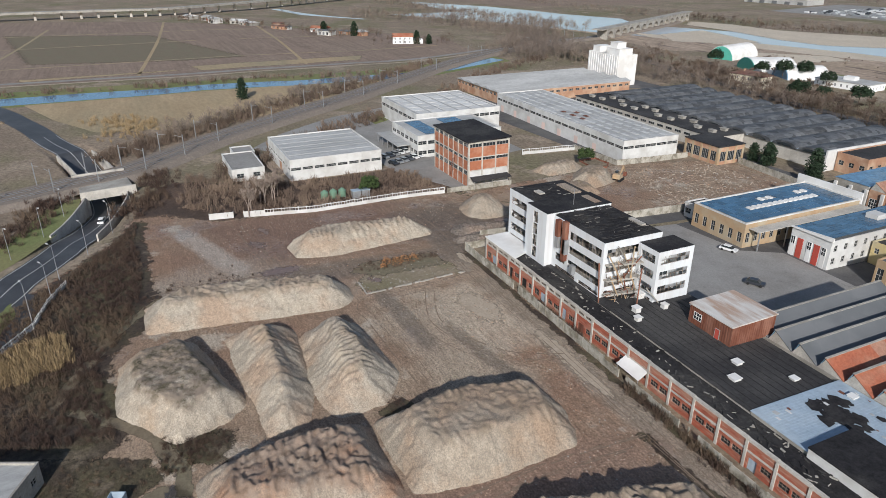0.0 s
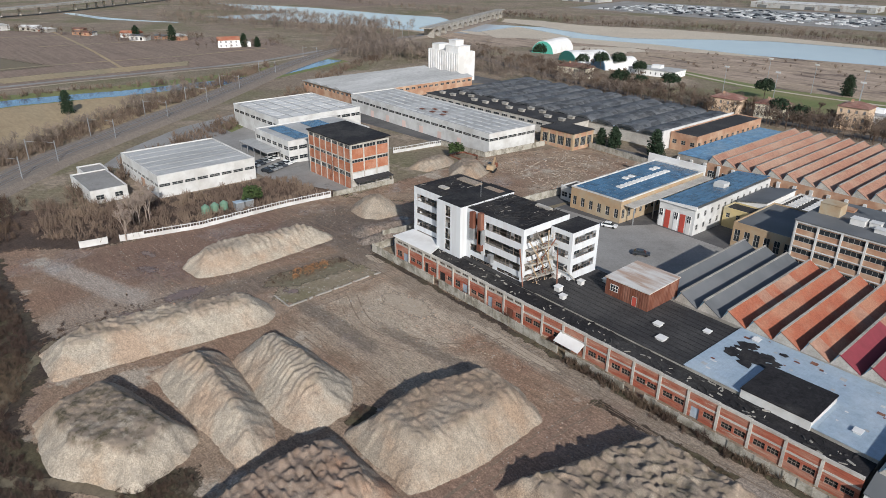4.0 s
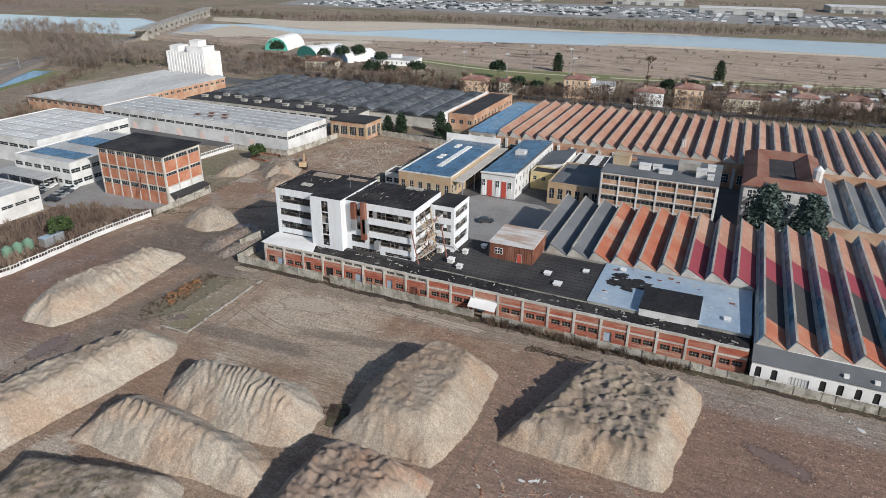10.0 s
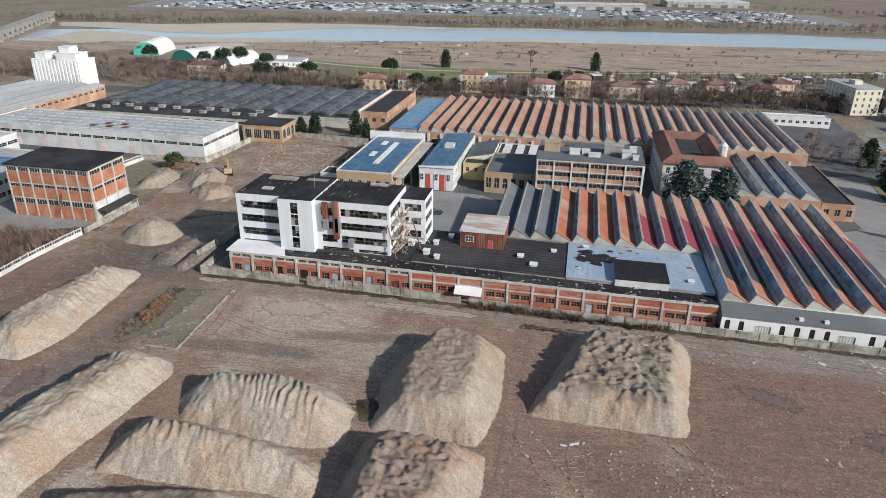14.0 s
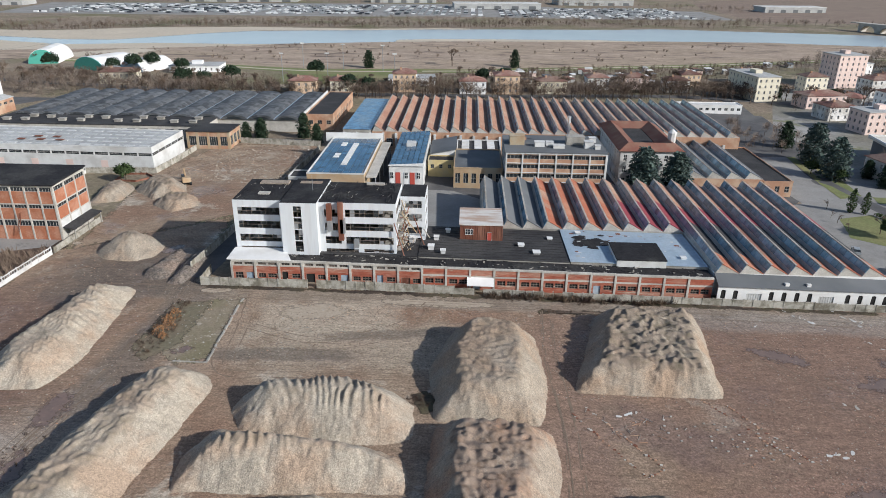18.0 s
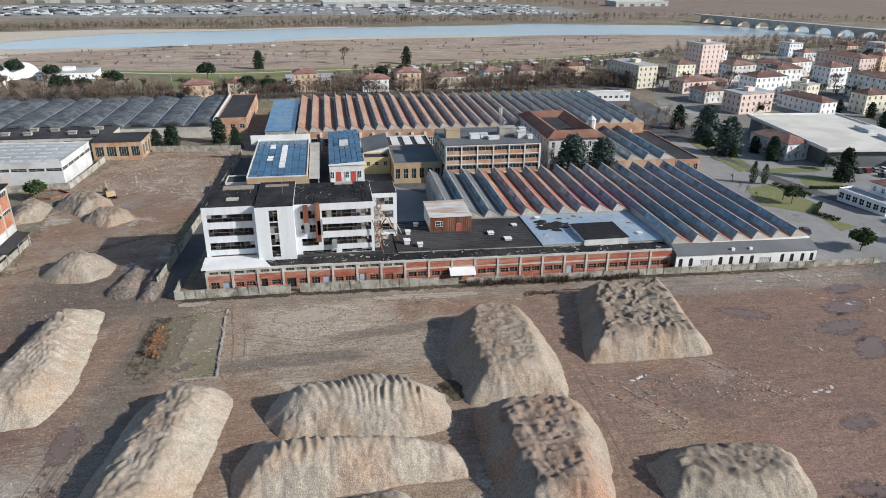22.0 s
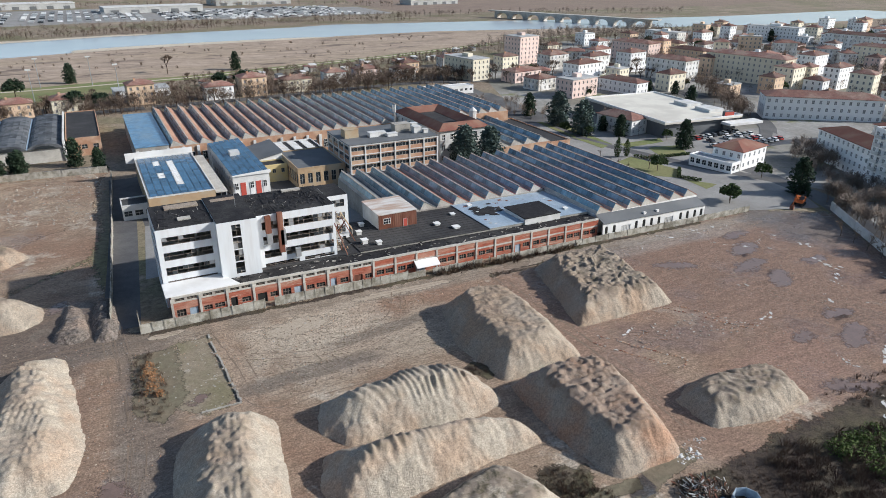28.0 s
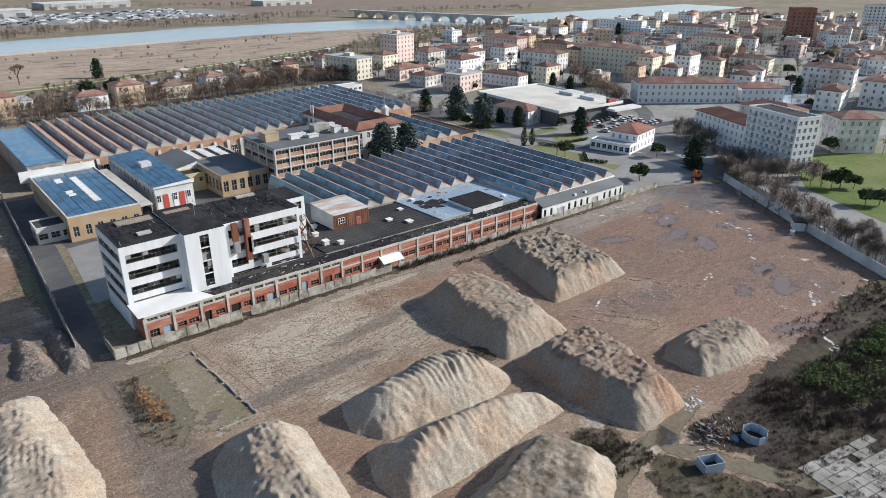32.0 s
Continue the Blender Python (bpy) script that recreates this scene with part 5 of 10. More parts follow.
def arched_front():
    t = thing("arched_front", 54.2, -1.2, "white rendered front with black arched windows and grey lean-to roof", "facade")
    w = 35.2
    low = zg(54.2 + w, -1.2) - t.location.z - 0.3
    slope = (low + 0.3) / w
    spots = [(0.7, 0), (3.2, 0), (5.9, 1), (10.5, 0), (13.1, 0), (15.7, 0), (18.3, 0), (20.6, 1), (26.0, 0), (28.5, 0), (31.2, 0), (33.6, 0)]
    holes = [(u, (0.0 if k else 0.9) + slope * u, 3.1 if k else 0.95, 2.3 if k else 2.0) for u, k in spots]
    b = Build()
    wall_side(b, 0, w, 3, low, 3.7 + slope * w, holes, 0.3)
    b.hexa([(0, 0, 3.7 + slope * w), (w, 0, 3.7 + slope * w), (w, 0.3, 3.7 + slope * w), (0, 0.3, 3.7 + slope * w)], [(0, 0, 3.7), (w, 0, 3.72 + slope * w), (w, 0.3, 3.72 + slope * w), (0, 0.3, 3.7)])
    wl = part("wall", b, "white", t)
    for (u, k), h in zip(spots, holes):
        if k:
            part("garage_door", window_mesh(h[2], h[3], 6, 1, "frame", "white_dirty"), [], wl, at=pose(u, 0.12, h[1]))
            continue
        c = Build()
        prof = [(0, 0), (0.95, 0), (0.95, 1.55)] + [(0.475 + 0.475 * math.cos(a), 1.55 + 0.45 * math.sin(a)) for a in (0.5, 1.0, 1.57, 2.14, 2.64)] + [(0, 1.55)]
        c.along_y(prof, 0.12, 0.16)
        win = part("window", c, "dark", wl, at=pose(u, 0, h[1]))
        c = Build()
        c.hexa([(0, 0.02, 1.56), (0.12, 0.02, 2.0), (0, 0.02, 2.0)], [(0, 0.1, 1.56), (0.12, 0.1, 2.0), (0, 0.1, 2.0)])
        c.hexa([(0.95, 0.02, 1.56), (0.95, 0.02, 2.0), (0.83, 0.02, 2.0)], [(0.95, 0.1, 1.56), (0.95, 0.1, 2.0), (0.83, 0.1, 2.0)])
        part("arch_spandrel", c, "white", win)
    b = Build()
    b.hexa([(-0.1, -0.3, 3.72), (w, -0.3, 3.74 + slope * w), (w, 3.5, 5.2 + slope * w), (-0.1, 3.5, 5.2)], [(-0.1, -0.3, 3.85), (w, -0.3, 3.87 + slope * w), (w, 3.5, 5.35 + slope * w), (-0.1, 3.5, 5.35)])
    part("roof", b, "greyroof_dk", t, "grey sheet lean-to roof")
    for u in (13.6, 18.0):
        b = Build()
        b.box(u, 0.4, 4.0 + slope * u, u + 0.8, 1.0, 4.7 + slope * u)
        part("air_unit", b, "white", t, "white air-conditioning unit")


arched_front()
slab_roof("flat_hall", -43.6, 115, -33.3, 172, 7.6, "flatblue", "flat hall with shiny blue roof beside the sawtooth hall", "concrete")


# ---- derelict white office block ----
def office_block():
    t = thing("office_block", -47.5, 6.0, "derelict five-storey white office block with broken ribbon windows", "office block")
    rng = random.Random(4)
    rows = (12.85, 9.75, 6.7)

    def shell(x, y, w, d, z1, holes, name="wall"):
        for side in range(4):
            hs = holes.get(side, [])
            if hs is None:
                continue
            b = Build()
            wall_side(b, side, w, d, 0, z1, hs, 0.3)
            ob = part(name, b, "officewhite", t, at=pose(x, y, 0))
            (ox, oy), _ = SIDES(w, d)[side]
            c, s = [(1, 0), (0, 1), (-1, 0), (0, -1)][side]
            for h in hs:
                k = max(2, round(h[2] / 1.05))
                spot = pose(ox + c * h[0] - s * 0.14, oy + s * h[0] + c * 0.14, h[1], 0, 0, 90 * side)
                b = Build()
                for i in range(k + 1):
                    if 0 < i < k and rng.random() < 0.3:
                        continue
                    u = h[2] * i / k
                    b.box(u - 0.03, 0, 0, u + 0.03, 0.07, h[3])
                b.box(0, 0.002, h[3] * 0.5 - 0.03, h[2], 0.06, h[3] * 0.5 + 0.03)
                b.box(0, 0.002, 0, h[2], 0.08, 0.06), b.box(0, 0.002, h[3] - 0.06, h[2], 0.08, h[3])
                for i in range(k):
                    for j in range(2):
                        if rng.random() < 0.24:
                            u = h[2] * i / k
                            p = Build()
                            p.box(u + 0.05, 0.02, h[3] * 0.5 * j + 0.04, u + h[2] / k - 0.05, 0.04, h[3] * 0.5 * (j + 1) - 0.04)
                            part("pane", p, rng.choice(("glass", "glass", "metal")), ob, at=spot)
                part("window", b, "brokenframe", ob, at=spot)

    shell(0, 0, 10.7, 14.4, 16.1, {0: [(0.9, z, 9.0, 1.65) for z in rows] + [(0.9, 5.2, 9.2, 0.35)], 1: None, 3: [(0.8, z, 12.8, 1.65) for z in rows] + [(0.8, 3.6, 12.8, 1.5)]})
    shell(10.7, -2.2, 7.7, 16.6, 16.4, {0: [(2.75, 5.4 + 2.62 * k, 1.7, 2.45) for k in range(4)], 1: [], 2: None})
    shell(18.4, -0.3, 16.4, 13.9, 16.0, {0: [(1.2, z, 3.4, 1.65) for z in rows] + [(5.6, z, 10.2, 1.65) for z in rows] + [(1.2, 4.75, 7, 0.8), (9.4, 4.75, 6.4, 0.8)], 1: [(0.9, z, 8.6, 1.65) for z in rows] + [(0.9, 4.9, 8.6, 0.9)], 3: None})
    shell(34.9, 7.8, 5.6, 8.6, 14.9, {0: [(1, z - 0.6, 3.8, 1.65) for z in rows] + [(1, 4.2, 3.8, 0.9)], 1: [(0.8, z - 0.6, 6.9, 1.65) for z in rows]})
    for x, y, w, d in ((0.3, 0.3, 10.2, 13.8), (18.7, 0.0, 15.8, 13.2), (11, -1.9, 7.1, 16)):
        for k in range(5):
            b = Build()
            b.box(x, y, 2.7 + 3.08 * k - 0.15, x + w, y + d, 2.7 + 3.08 * k + 0.15)
            part("floor_slab", b, "concrete", t)
    for i in range(12):
        for y in (3.5, 9.5):
            b = Build()
            b.box(1.5 + 2.9 * i, y, 0, 1.9 + 2.9 * i, y + 0.4, 15.0)
            part("column", b, "concrete", t)
    for x0, y0, x1, y1, z in ((0.1, 0.12, 10.68, 14.3, 16.2), (10.75, -2.05, 18.35, 14.3, 16.5), (18.5, -0.15, 34.7, 13.5, 16.1), (35.0, 7.95, 40.4, 16.3, 15.0)):
        b = Build()
        b.box(x0, y0, z - 0.2, x1, y1, z)
        part("roof", b, "bitumen", t, "charred black roof strewn with debris")
    for k, (x, y, w, d) in enumerate(((3, 10.6, 6.5, 2.2), (12, 10.8, 5, 1.8), (4.6, 3.4, 2.4, 1.4), (27, 11.6, 4, 1))):
        b = Build()
        b.box(x, y, 16.0, x + w, y + d, 16.52)
        part("bare_patch", b, "gravel_red" if k < 2 else "concrete_pale", t, "bare patch of broken screed")
    b = Build()
    b.hexa([(-0.4, -6.0, 4.95), (13.2, -6.0, 4.95), (10.6, -0.05, 5.05), (-0.4, -0.05, 5.05)], [(-0.4, -6.0, 5.15), (13.2, -6.0, 5.15), (10.6, -0.05, 5.25), (-0.4, -0.05, 5.25)])
    part("annex_roof", b, "white", t, "white flat annex roof")
    b = Build()
    for i in range(620):
        x, y = rng.uniform(0.8, 34.0), rng.uniform(0.8, 13)
        a = rng.choice((1.57, 1.4, rng.uniform(0, 3.1)))
        l, w = rng.uniform(0.3, 2.2), rng.uniform(0.04, 0.17)
        dx, dy = math.cos(a) * l / 2, math.sin(a) * l / 2
        b.bar((x - dx, y - dy, 16.2), (x + dx, y + dy, 16.22 + rng.uniform(0, 0.14)), w / 2, w / 3, 1 if rng.random() < 0.05 else rng.choice((0, 2)))
    tagged(part("roof_debris", b, ["bitumen", "concrete", "bitumen2"], t, "charred timber and torn roofing scraps"), kind="stuff")
    for x, y, dx, dy, z0, z1 in ((34.4, -0.8, 2.2, -1.0, 4.8, 12), (36, 0, 3, 1.5, 9, 14), (38, 6.5, 2.5, -2.5, 5, 11), (35.5, 4, 1.5, 2.5, 6, 13.5), (37, 7, -1.5, -3, 8, 13), (36, 2, -0.8, 3.5, 11, 15.5), (40.3, 6, 1.2, 2.5, 4.8, 8), (35.2, 1.5, 1.0, 1.5, 5, 9), (36.6, 3.5, -1.2, 2.0, 5, 10), (35.4, 6.5, 2.0, -2.0, 9, 14.5), (37.4, 1.0, -2.0, 2.5, 7, 11.5)):
        b = Build()
        b.bar((x, y, z1), (x + dx, y + dy, z0), 0.13)
        part("fallen_beam", b, rng.choice(("stucco_o", "rust", "concrete")), t, "broken beam hanging off the facade")
    for z in (5.2, 8.3, 11.4):
        b = Build()
        b.hexa([(34.9, 0.2, z), (35.9, 0.4, z), (37.0, 7.7, z), (34.9, 7.7, z)], [(34.9, 0.2, z + 0.3), (35.8, 0.5, z + 0.3), (36.8, 7.7, z + 0.3), (34.9, 7.7, z + 0.3)])
        part("torn_slab", b, "concrete", t, "torn open floor slab")
    for x, z0, z1, k in ((20.2, 12.3, 15.9, "rust"), (22.6, 7.8, 16.3, "rust"), (20.3, 9.9, 12.3, "metal"), (25.8, 6.2, 8.0, "metal"), (23.0, 9.4, 12.6, "metal")):
        b = Build()
        b.box(x, -1.25, z0, x + 1.05, -0.32, z1)
        part("duct", b, k, t, "rusted exterior ventilation duct")
    b = Build()
    for i in range(130):
        x, y, z = rng.uniform(34.9, 38.2), rng.uniform(0.2, 7.6), rng.choice((4.9, 5.6, 8.7, 11.8)) + abs(rng.gauss(0, 0.5))
        a, l = rng.uniform(0, 6.28), rng.uniform(0.4, 2.2)
        if z > 5.7:
            x = min(x, 36.2)
        b.bar((x, y, z), (x + 0.5 * l * math.cos(a), y + l * math.sin(a) * 0.6, z + rng.gauss(0, 0.5)), rng.uniform(0.03, 0.09), mi=rng.randrange(4))
    tagged(part("facade_wreckage", b, ["stucco_o", "rust", "concrete", "bark"], t, "splintered boards and bent sheets of the torn corner"), kind="stuff")
    b = Build()
    b.bar((16, 6, 15.9), (16, 6, 20), 0.05)
    part("antenna", b, "metal", t)
    return t


office_block()


# ---- plain box buildings ----
def block(name, x, y, w, d, h, wall, roof, label, category, sides=None, rz=0, win=(1.2, 1.4, 1.6), n=None, floors=1, frame_key="frame", pane="glass", parapet=0.35, hip=0.0, gable=False, group="", pkey=None, fl=3.1, z1=1.0, far=False):
    t = thing(name, x, y, label, category, rz, group)
    sides = {0, 1, 2, 3} if sides is None else sides
    c, s = math.cos(radians(rz)), math.sin(radians(rz))
    low = min(zg(x + c * a - s * bb, y + s * a + c * bb) for a in (0, w) for bb in (0, d)) - t.location.z - 0.3
    for side in range(4):
        length = (w, d)[side % 2]
        holes = []
        if side in sides:
            k = max(1, round(length / win[2])) if n is None else n[side % 2]
            for fi in range(floors):
                holes += rows_of(length, k, win[0], z1 + fl * fi, win[1])
        b = Build()
        wall_side(b, side, w, d, low, h, holes, 0.25)
        ob = part("wall", b, wall, t)
        if far and holes:
            (ox, oy), _ = SIDES(w, d)[side]
            ca, sa = [(1, 0), (0, 1), (-1, 0), (0, -1)][side]
            g = Build()
            for u, z, ww, hh in holes:
                g.box(u, 0.1, z, u + ww, 0.16, z + hh, 0)
                g.box(u - 0.1, -0.06, z - 0.12, u + ww + 0.1, 0.1, z - 0.01, 1)
            tagged(part("window_row", g, [pane, frame_key], ob, at=pose(ox, oy, 0, 0, 0, 90 * side)), kind="stuff")
        else:
            add_windows(ob, side, w, d, holes, 2, 2, frame_key, pane)
    if hip:
        hip_roof(t, w, d, h, hip, roof, gable=gable)
    else:
        flat_roof(t, w, d, h, roof, parapet, pkey or wall)
    return t
sh = thing("rooftop_shed", 0.8, 15.3, "rusty corrugated shed with a white rust-stained roof on the hall", "shed")
b = Build()
for i in range(36):
    b.box(0.27 * i, -0.06 * (i % 2), 4.9, 0.27 * (i + 1), 0.1, 8.7)
part("front_cladding", b, "rust", sh)
b = Build()
for i in range(38):
    b.box(9.4, 0.27 * i, 4.9, 9.6 + 0.06 * (i % 2), 0.27 * (i + 1), 8.7)
part("side_cladding", b, "rust", sh)
b = Build()
b.box(0, 0.12, 4.9, 0.2, 10.3, 8.8), b.box(0.2, 10.1, 4.9, 9.4, 10.3, 8.8)
part("rear_wall", b, "white_dirty", sh)
b = Build()
b.hexa([(-0.2, -0.25, 8.72), (9.8, -0.25, 8.72), (9.8, 10.5, 8.85), (-0.2, 10.5, 8.85)], [(-0.2, -0.25, 8.95), (9.8, -0.25, 8.95), (9.8, 10.5, 9.1), (-0.2, 10.5, 9.1)])
part("roof", b, "rustroof", sh)
part("window", window_mesh(1.8, 1.4, 3, 2, "white", "glass"), [], sh, at=pose(1.2, -0.16, 6.4))
part("door", window_mesh(1.1, 2.1, 1, 1, "frame", "redpaint"), [], sh, at=pose(6.2, -0.16, 4.95))
sk = thing("roof_lantern", 34.3, 4.2, "white roof lantern with black felt top on the blue hall", "roof lantern")
b = Build()
b.box(0, 0, 4.6, 10.4, 9.4, 6.2)
part("body", b, "white_dirty", sk)
b = Build()
b.box(-0.1, -0.1, 6.2, 10.5, 9.5, 6.4)
part("roof", b, "bitumen", sk)

block("grey_warehouse", -154, -27.5, 31.5, 30, 6.4, "white_dirty", "greyroof", "low white warehouse with a pale grey sheet roof", "warehouse", sides={0, 1}, win=(3.2, 0.9, 3.6), z1=3.2)
block("white_warehouse", -198, 31, 38, 37, 8.2, "white_dirty", "greyroof", "large white warehouse with a pale sheet roof", "warehouse", sides={0, 1}, win=(4.2, 1.2, 4.6), z1=5.2)
block("solar_office", -155, 19, 24, 33, 7.4, "white_dirty", "greyroof", "white two-storey office with solar panels on its roof", "office", floors=2, fl=3.4, win=(3.2, 1.3, 3.7))
block("long_warehouse", -195, 87, 94, 24, 7.3, "white_dirty", "greyroof", "very long white warehouse with skylit grey roof", "warehouse", sides={0, 1}, win=(4.5, 1.0, 5.0), z1=4.6, rz=-2)
block("yellow_house", -2, 72.5, 15, 22, 6.2, "stucco_o", "greyroof_dk", "ochre brick workshop with slate-grey flat roof", "building", win=(1.5, 3.2, 2.4), z1=1.5)
# ---- framed and panelled buildings ----
def side_at(w, d, side, z=0.0):
    (ox, oy), _ = SIDES(w, d)[side]
    return pose(ox, oy, z, 0, 0, 90 * side)


def framed(t, w, d, side, n, bands, col=0.35, ckey="concrete_pale", proud=0.12, z0=-0.5, z1=None, beams=()):
    """A frame facade: columns, beams, infill panels and ribbon windows, piece by piece."""
    length = (w, d)[side % 2]
    m = side_at(w, d, side)
    s = length / n
    z1 = z1 or bands[-1][1]
    for i in range(n + 1):
        u = min(max(i * s, col / 2), length - col / 2)
        b = Build()
        b.box(u - col / 2, -proud, z0, u + col / 2, 0.25, z1)
        part("column", b, ckey, t, at=m)
    for a, z in beams:
        b = Build()
        b.box(0, -proud + 0.03, a, length, 0.22, z)
        part("beam", b, ckey, t, at=m)
    for i in range(n):
        for a, z, kind, key in bands:
            u0, u1 = i * s + col / 2, (i + 1) * s - col / 2
            if kind == "window":
                part("window", window_mesh(u1 - u0, z - a, 4, 1, "frame", key), [], t, at=m @ pose(u0, 0.08, a))
            else:
                b = Build()
                b.box(u0, 0.0, a, u1, 0.2, z)
                part("panel", b, key, t, at=m)


# added solid filler; in near-black it paints the dark rooms behind a facade
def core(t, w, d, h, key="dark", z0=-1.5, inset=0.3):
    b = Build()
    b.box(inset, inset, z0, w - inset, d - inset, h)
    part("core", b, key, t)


bt = thing("brick_tower", -119.5, 20.2, "four-storey orange brick building with pale concrete frame and dark roof", "tower building")
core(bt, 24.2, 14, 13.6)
TB = [(-0.8, 3.5, "panel", "brick"), (3.5, 4.9, "window", "glass"), (5.2, 8.0, "panel", "brick"), (8.0, 8.9, "window", "glass"), (9.2, 12.2, "panel", "brick"), (12.2, 13.3, "window", "glass")]
BM = ((4.9, 5.2), (8.9, 9.2), (13.3, 13.8))
for sd in (0, 2):
    framed(bt, 24.2, 14, sd, 7, TB, 0.4, beams=BM, z1=13.8, z0=-1.0)
for sd in (1, 3):
    framed(bt, 24.2, 14, sd, 3, [(-0.8, 2.6, "panel", "concrete_pale"), (2.6, 4.9, "panel", "white_dirty")] + TB[2:], 0.4, beams=BM, z1=13.8, z0=-1.0)
b = Build()
b.hexa([(-0.5, -0.5, 13.8), (24.7, -0.5, 13.8), (24.7, 14.5, 14.3), (-0.5, 14.5, 14.3)], [(-0.5, -0.5, 14.05), (24.7, -0.5, 14.05), (24.7, 14.5, 14.6), (-0.5, 14.5, 14.6)])
part("roof", b, "bitumen", bt, "black felt roof with slight pitch")
b = Build()
b.hexa([(24.4, 0.5, 3.0), (27.2, 0.5, 2.5), (27.2, 13.5, 2.5), (24.4, 13.5, 3.0)], [(24.4, 0.5, 3.2), (27.2, 0.5, 2.7), (27.2, 13.5, 2.7), (24.4, 13.5, 3.2)])
part("canopy", b, "bitumen2", bt, "dark lean-to canopy")
for y in (0.8, 7, 13.1):
    b = Build()
    b.box(26.8, y - 0.1, -0.8, 27.0, y + 0.1, 2.5)
    part("canopy_post", b, "concrete", bt)
b = Build()
for k in range(7):
    b.bar((14.0 + 0.25 * k, -0.35, 2.0 + 0.8 * k), (14.0 + 0.25 * k, -1.1, 2.0 + 0.8 * k), 0.06)
b.bar((14.0, -0.4, 2.0), (15.6, -0.4, 7.2), 0.08), b.bar((14.0, -1.1, 2.0), (15.6, -1.1, 7.2), 0.08)
part("outside_stair", b, "rust", bt, "rusty outside stair")

so = thing("striped_office", 13.6, 69, "four-storey brick office with pale concrete frame and dark ribbon windows", "office block")
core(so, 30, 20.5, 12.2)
SB = []
for k in range(4):
    SB += [(0.9 + 2.9 * k, 2.1 + 2.9 * k, "panel", "brick_pale"), (2.1 + 2.9 * k, 3.3 + 2.9 * k, "window", "glass"), (3.3 + 2.9 * k, 3.6 + 2.9 * k, "panel", "brick_pale")]
SB[0] = (-1.5, 1.6, "panel", "stucco_o")
SB[1] = (1.6, 3.4, "window", "glass")
BS = tuple((3.6 + 2.9 * k, 3.85 + 2.9 * k) for k in range(3)) + ((12.3, 12.7),)
for sd, nb in ((0, 6), (1, 4), (2, 6), (3, 4)):
    framed(so, 30, 20.5, sd, nb, SB, 0.4, "white_dirty", 0.25, -1.8, 12.4, BS)
b = Build()
b.box(-0.3, -0.3, 12.7, 30.3, 20.8, 12.95)
part("roof", b, "greyroof_dk", so, "slate-grey flat roof")
for x, y, w, d, h, k, nm in ((1.5, 8, 4.5, 4, 2.6, "stucco_o", "roof_hut"), (9, 6, 3, 2.2, 1.4, "vent", "air_unit"), (12.6, 7, 2.2, 2, 1.2, "vent", "air_unit"), (14.5, 4.5, 3.4, 2, 0.9, "vent", "air_unit"), (19, 9, 5.5, 3.5, 2.4, "concrete", "roof_hut"), (24, 5, 2.6, 2.6, 2.0, "vent", "air_unit"), (27, 4, 1.6, 1.4, 1.2, "vent", "air_unit"), (26.5, 12, 2, 2, 1.5, "vent", "air_unit"), (4, 14, 3, 2.4, 0.5, "brick_pale", "skylight")):
    b = Build()
    b.box(x, y, 12.96, x + w, y + d, 12.95 + h)
    b.box(x - 0.12, y - 0.12, 12.95 + h, x + w + 0.12, y + d + 0.12, 13.05 + h)
    part(nm, b, k, so)
ms = thing("antenna_mast", 33, 79, "slim lattice antenna mast on the office roof", "mast", z=zg(13.6, 69) + 12.9)
b = Build()
for k in range(3):
    a = k * 2.094
    b.bar((0.45 * math.cos(a), 0.45 * math.sin(a), 0), (0.2 * math.cos(a), 0.2 * math.sin(a), 9), 0.05)
    for j in range(8):
        r0, r1 = 0.45 - 0.03 * j, 0.42 - 0.03 * j
        b.bar((r0 * math.cos(a), r0 * math.sin(a), j * 1.1), (r1 * math.cos(a + 2.094), r1 * math.sin(a + 2.094), j * 1.1 + 1.1), 0.03)
part("lattice", b, "metal", ms)
for k in range(3):
    a = k * 2.094 + 0.5
    b = Build()
    b.box(0.5 * math.cos(a) - 0.12, 0.5 * math.sin(a) - 0.12, 6.6, 0.5 * math.cos(a) + 0.12, 0.5 * math.sin(a) + 0.12, 8.8)
    part("antenna_panel", b, "vent", ms)

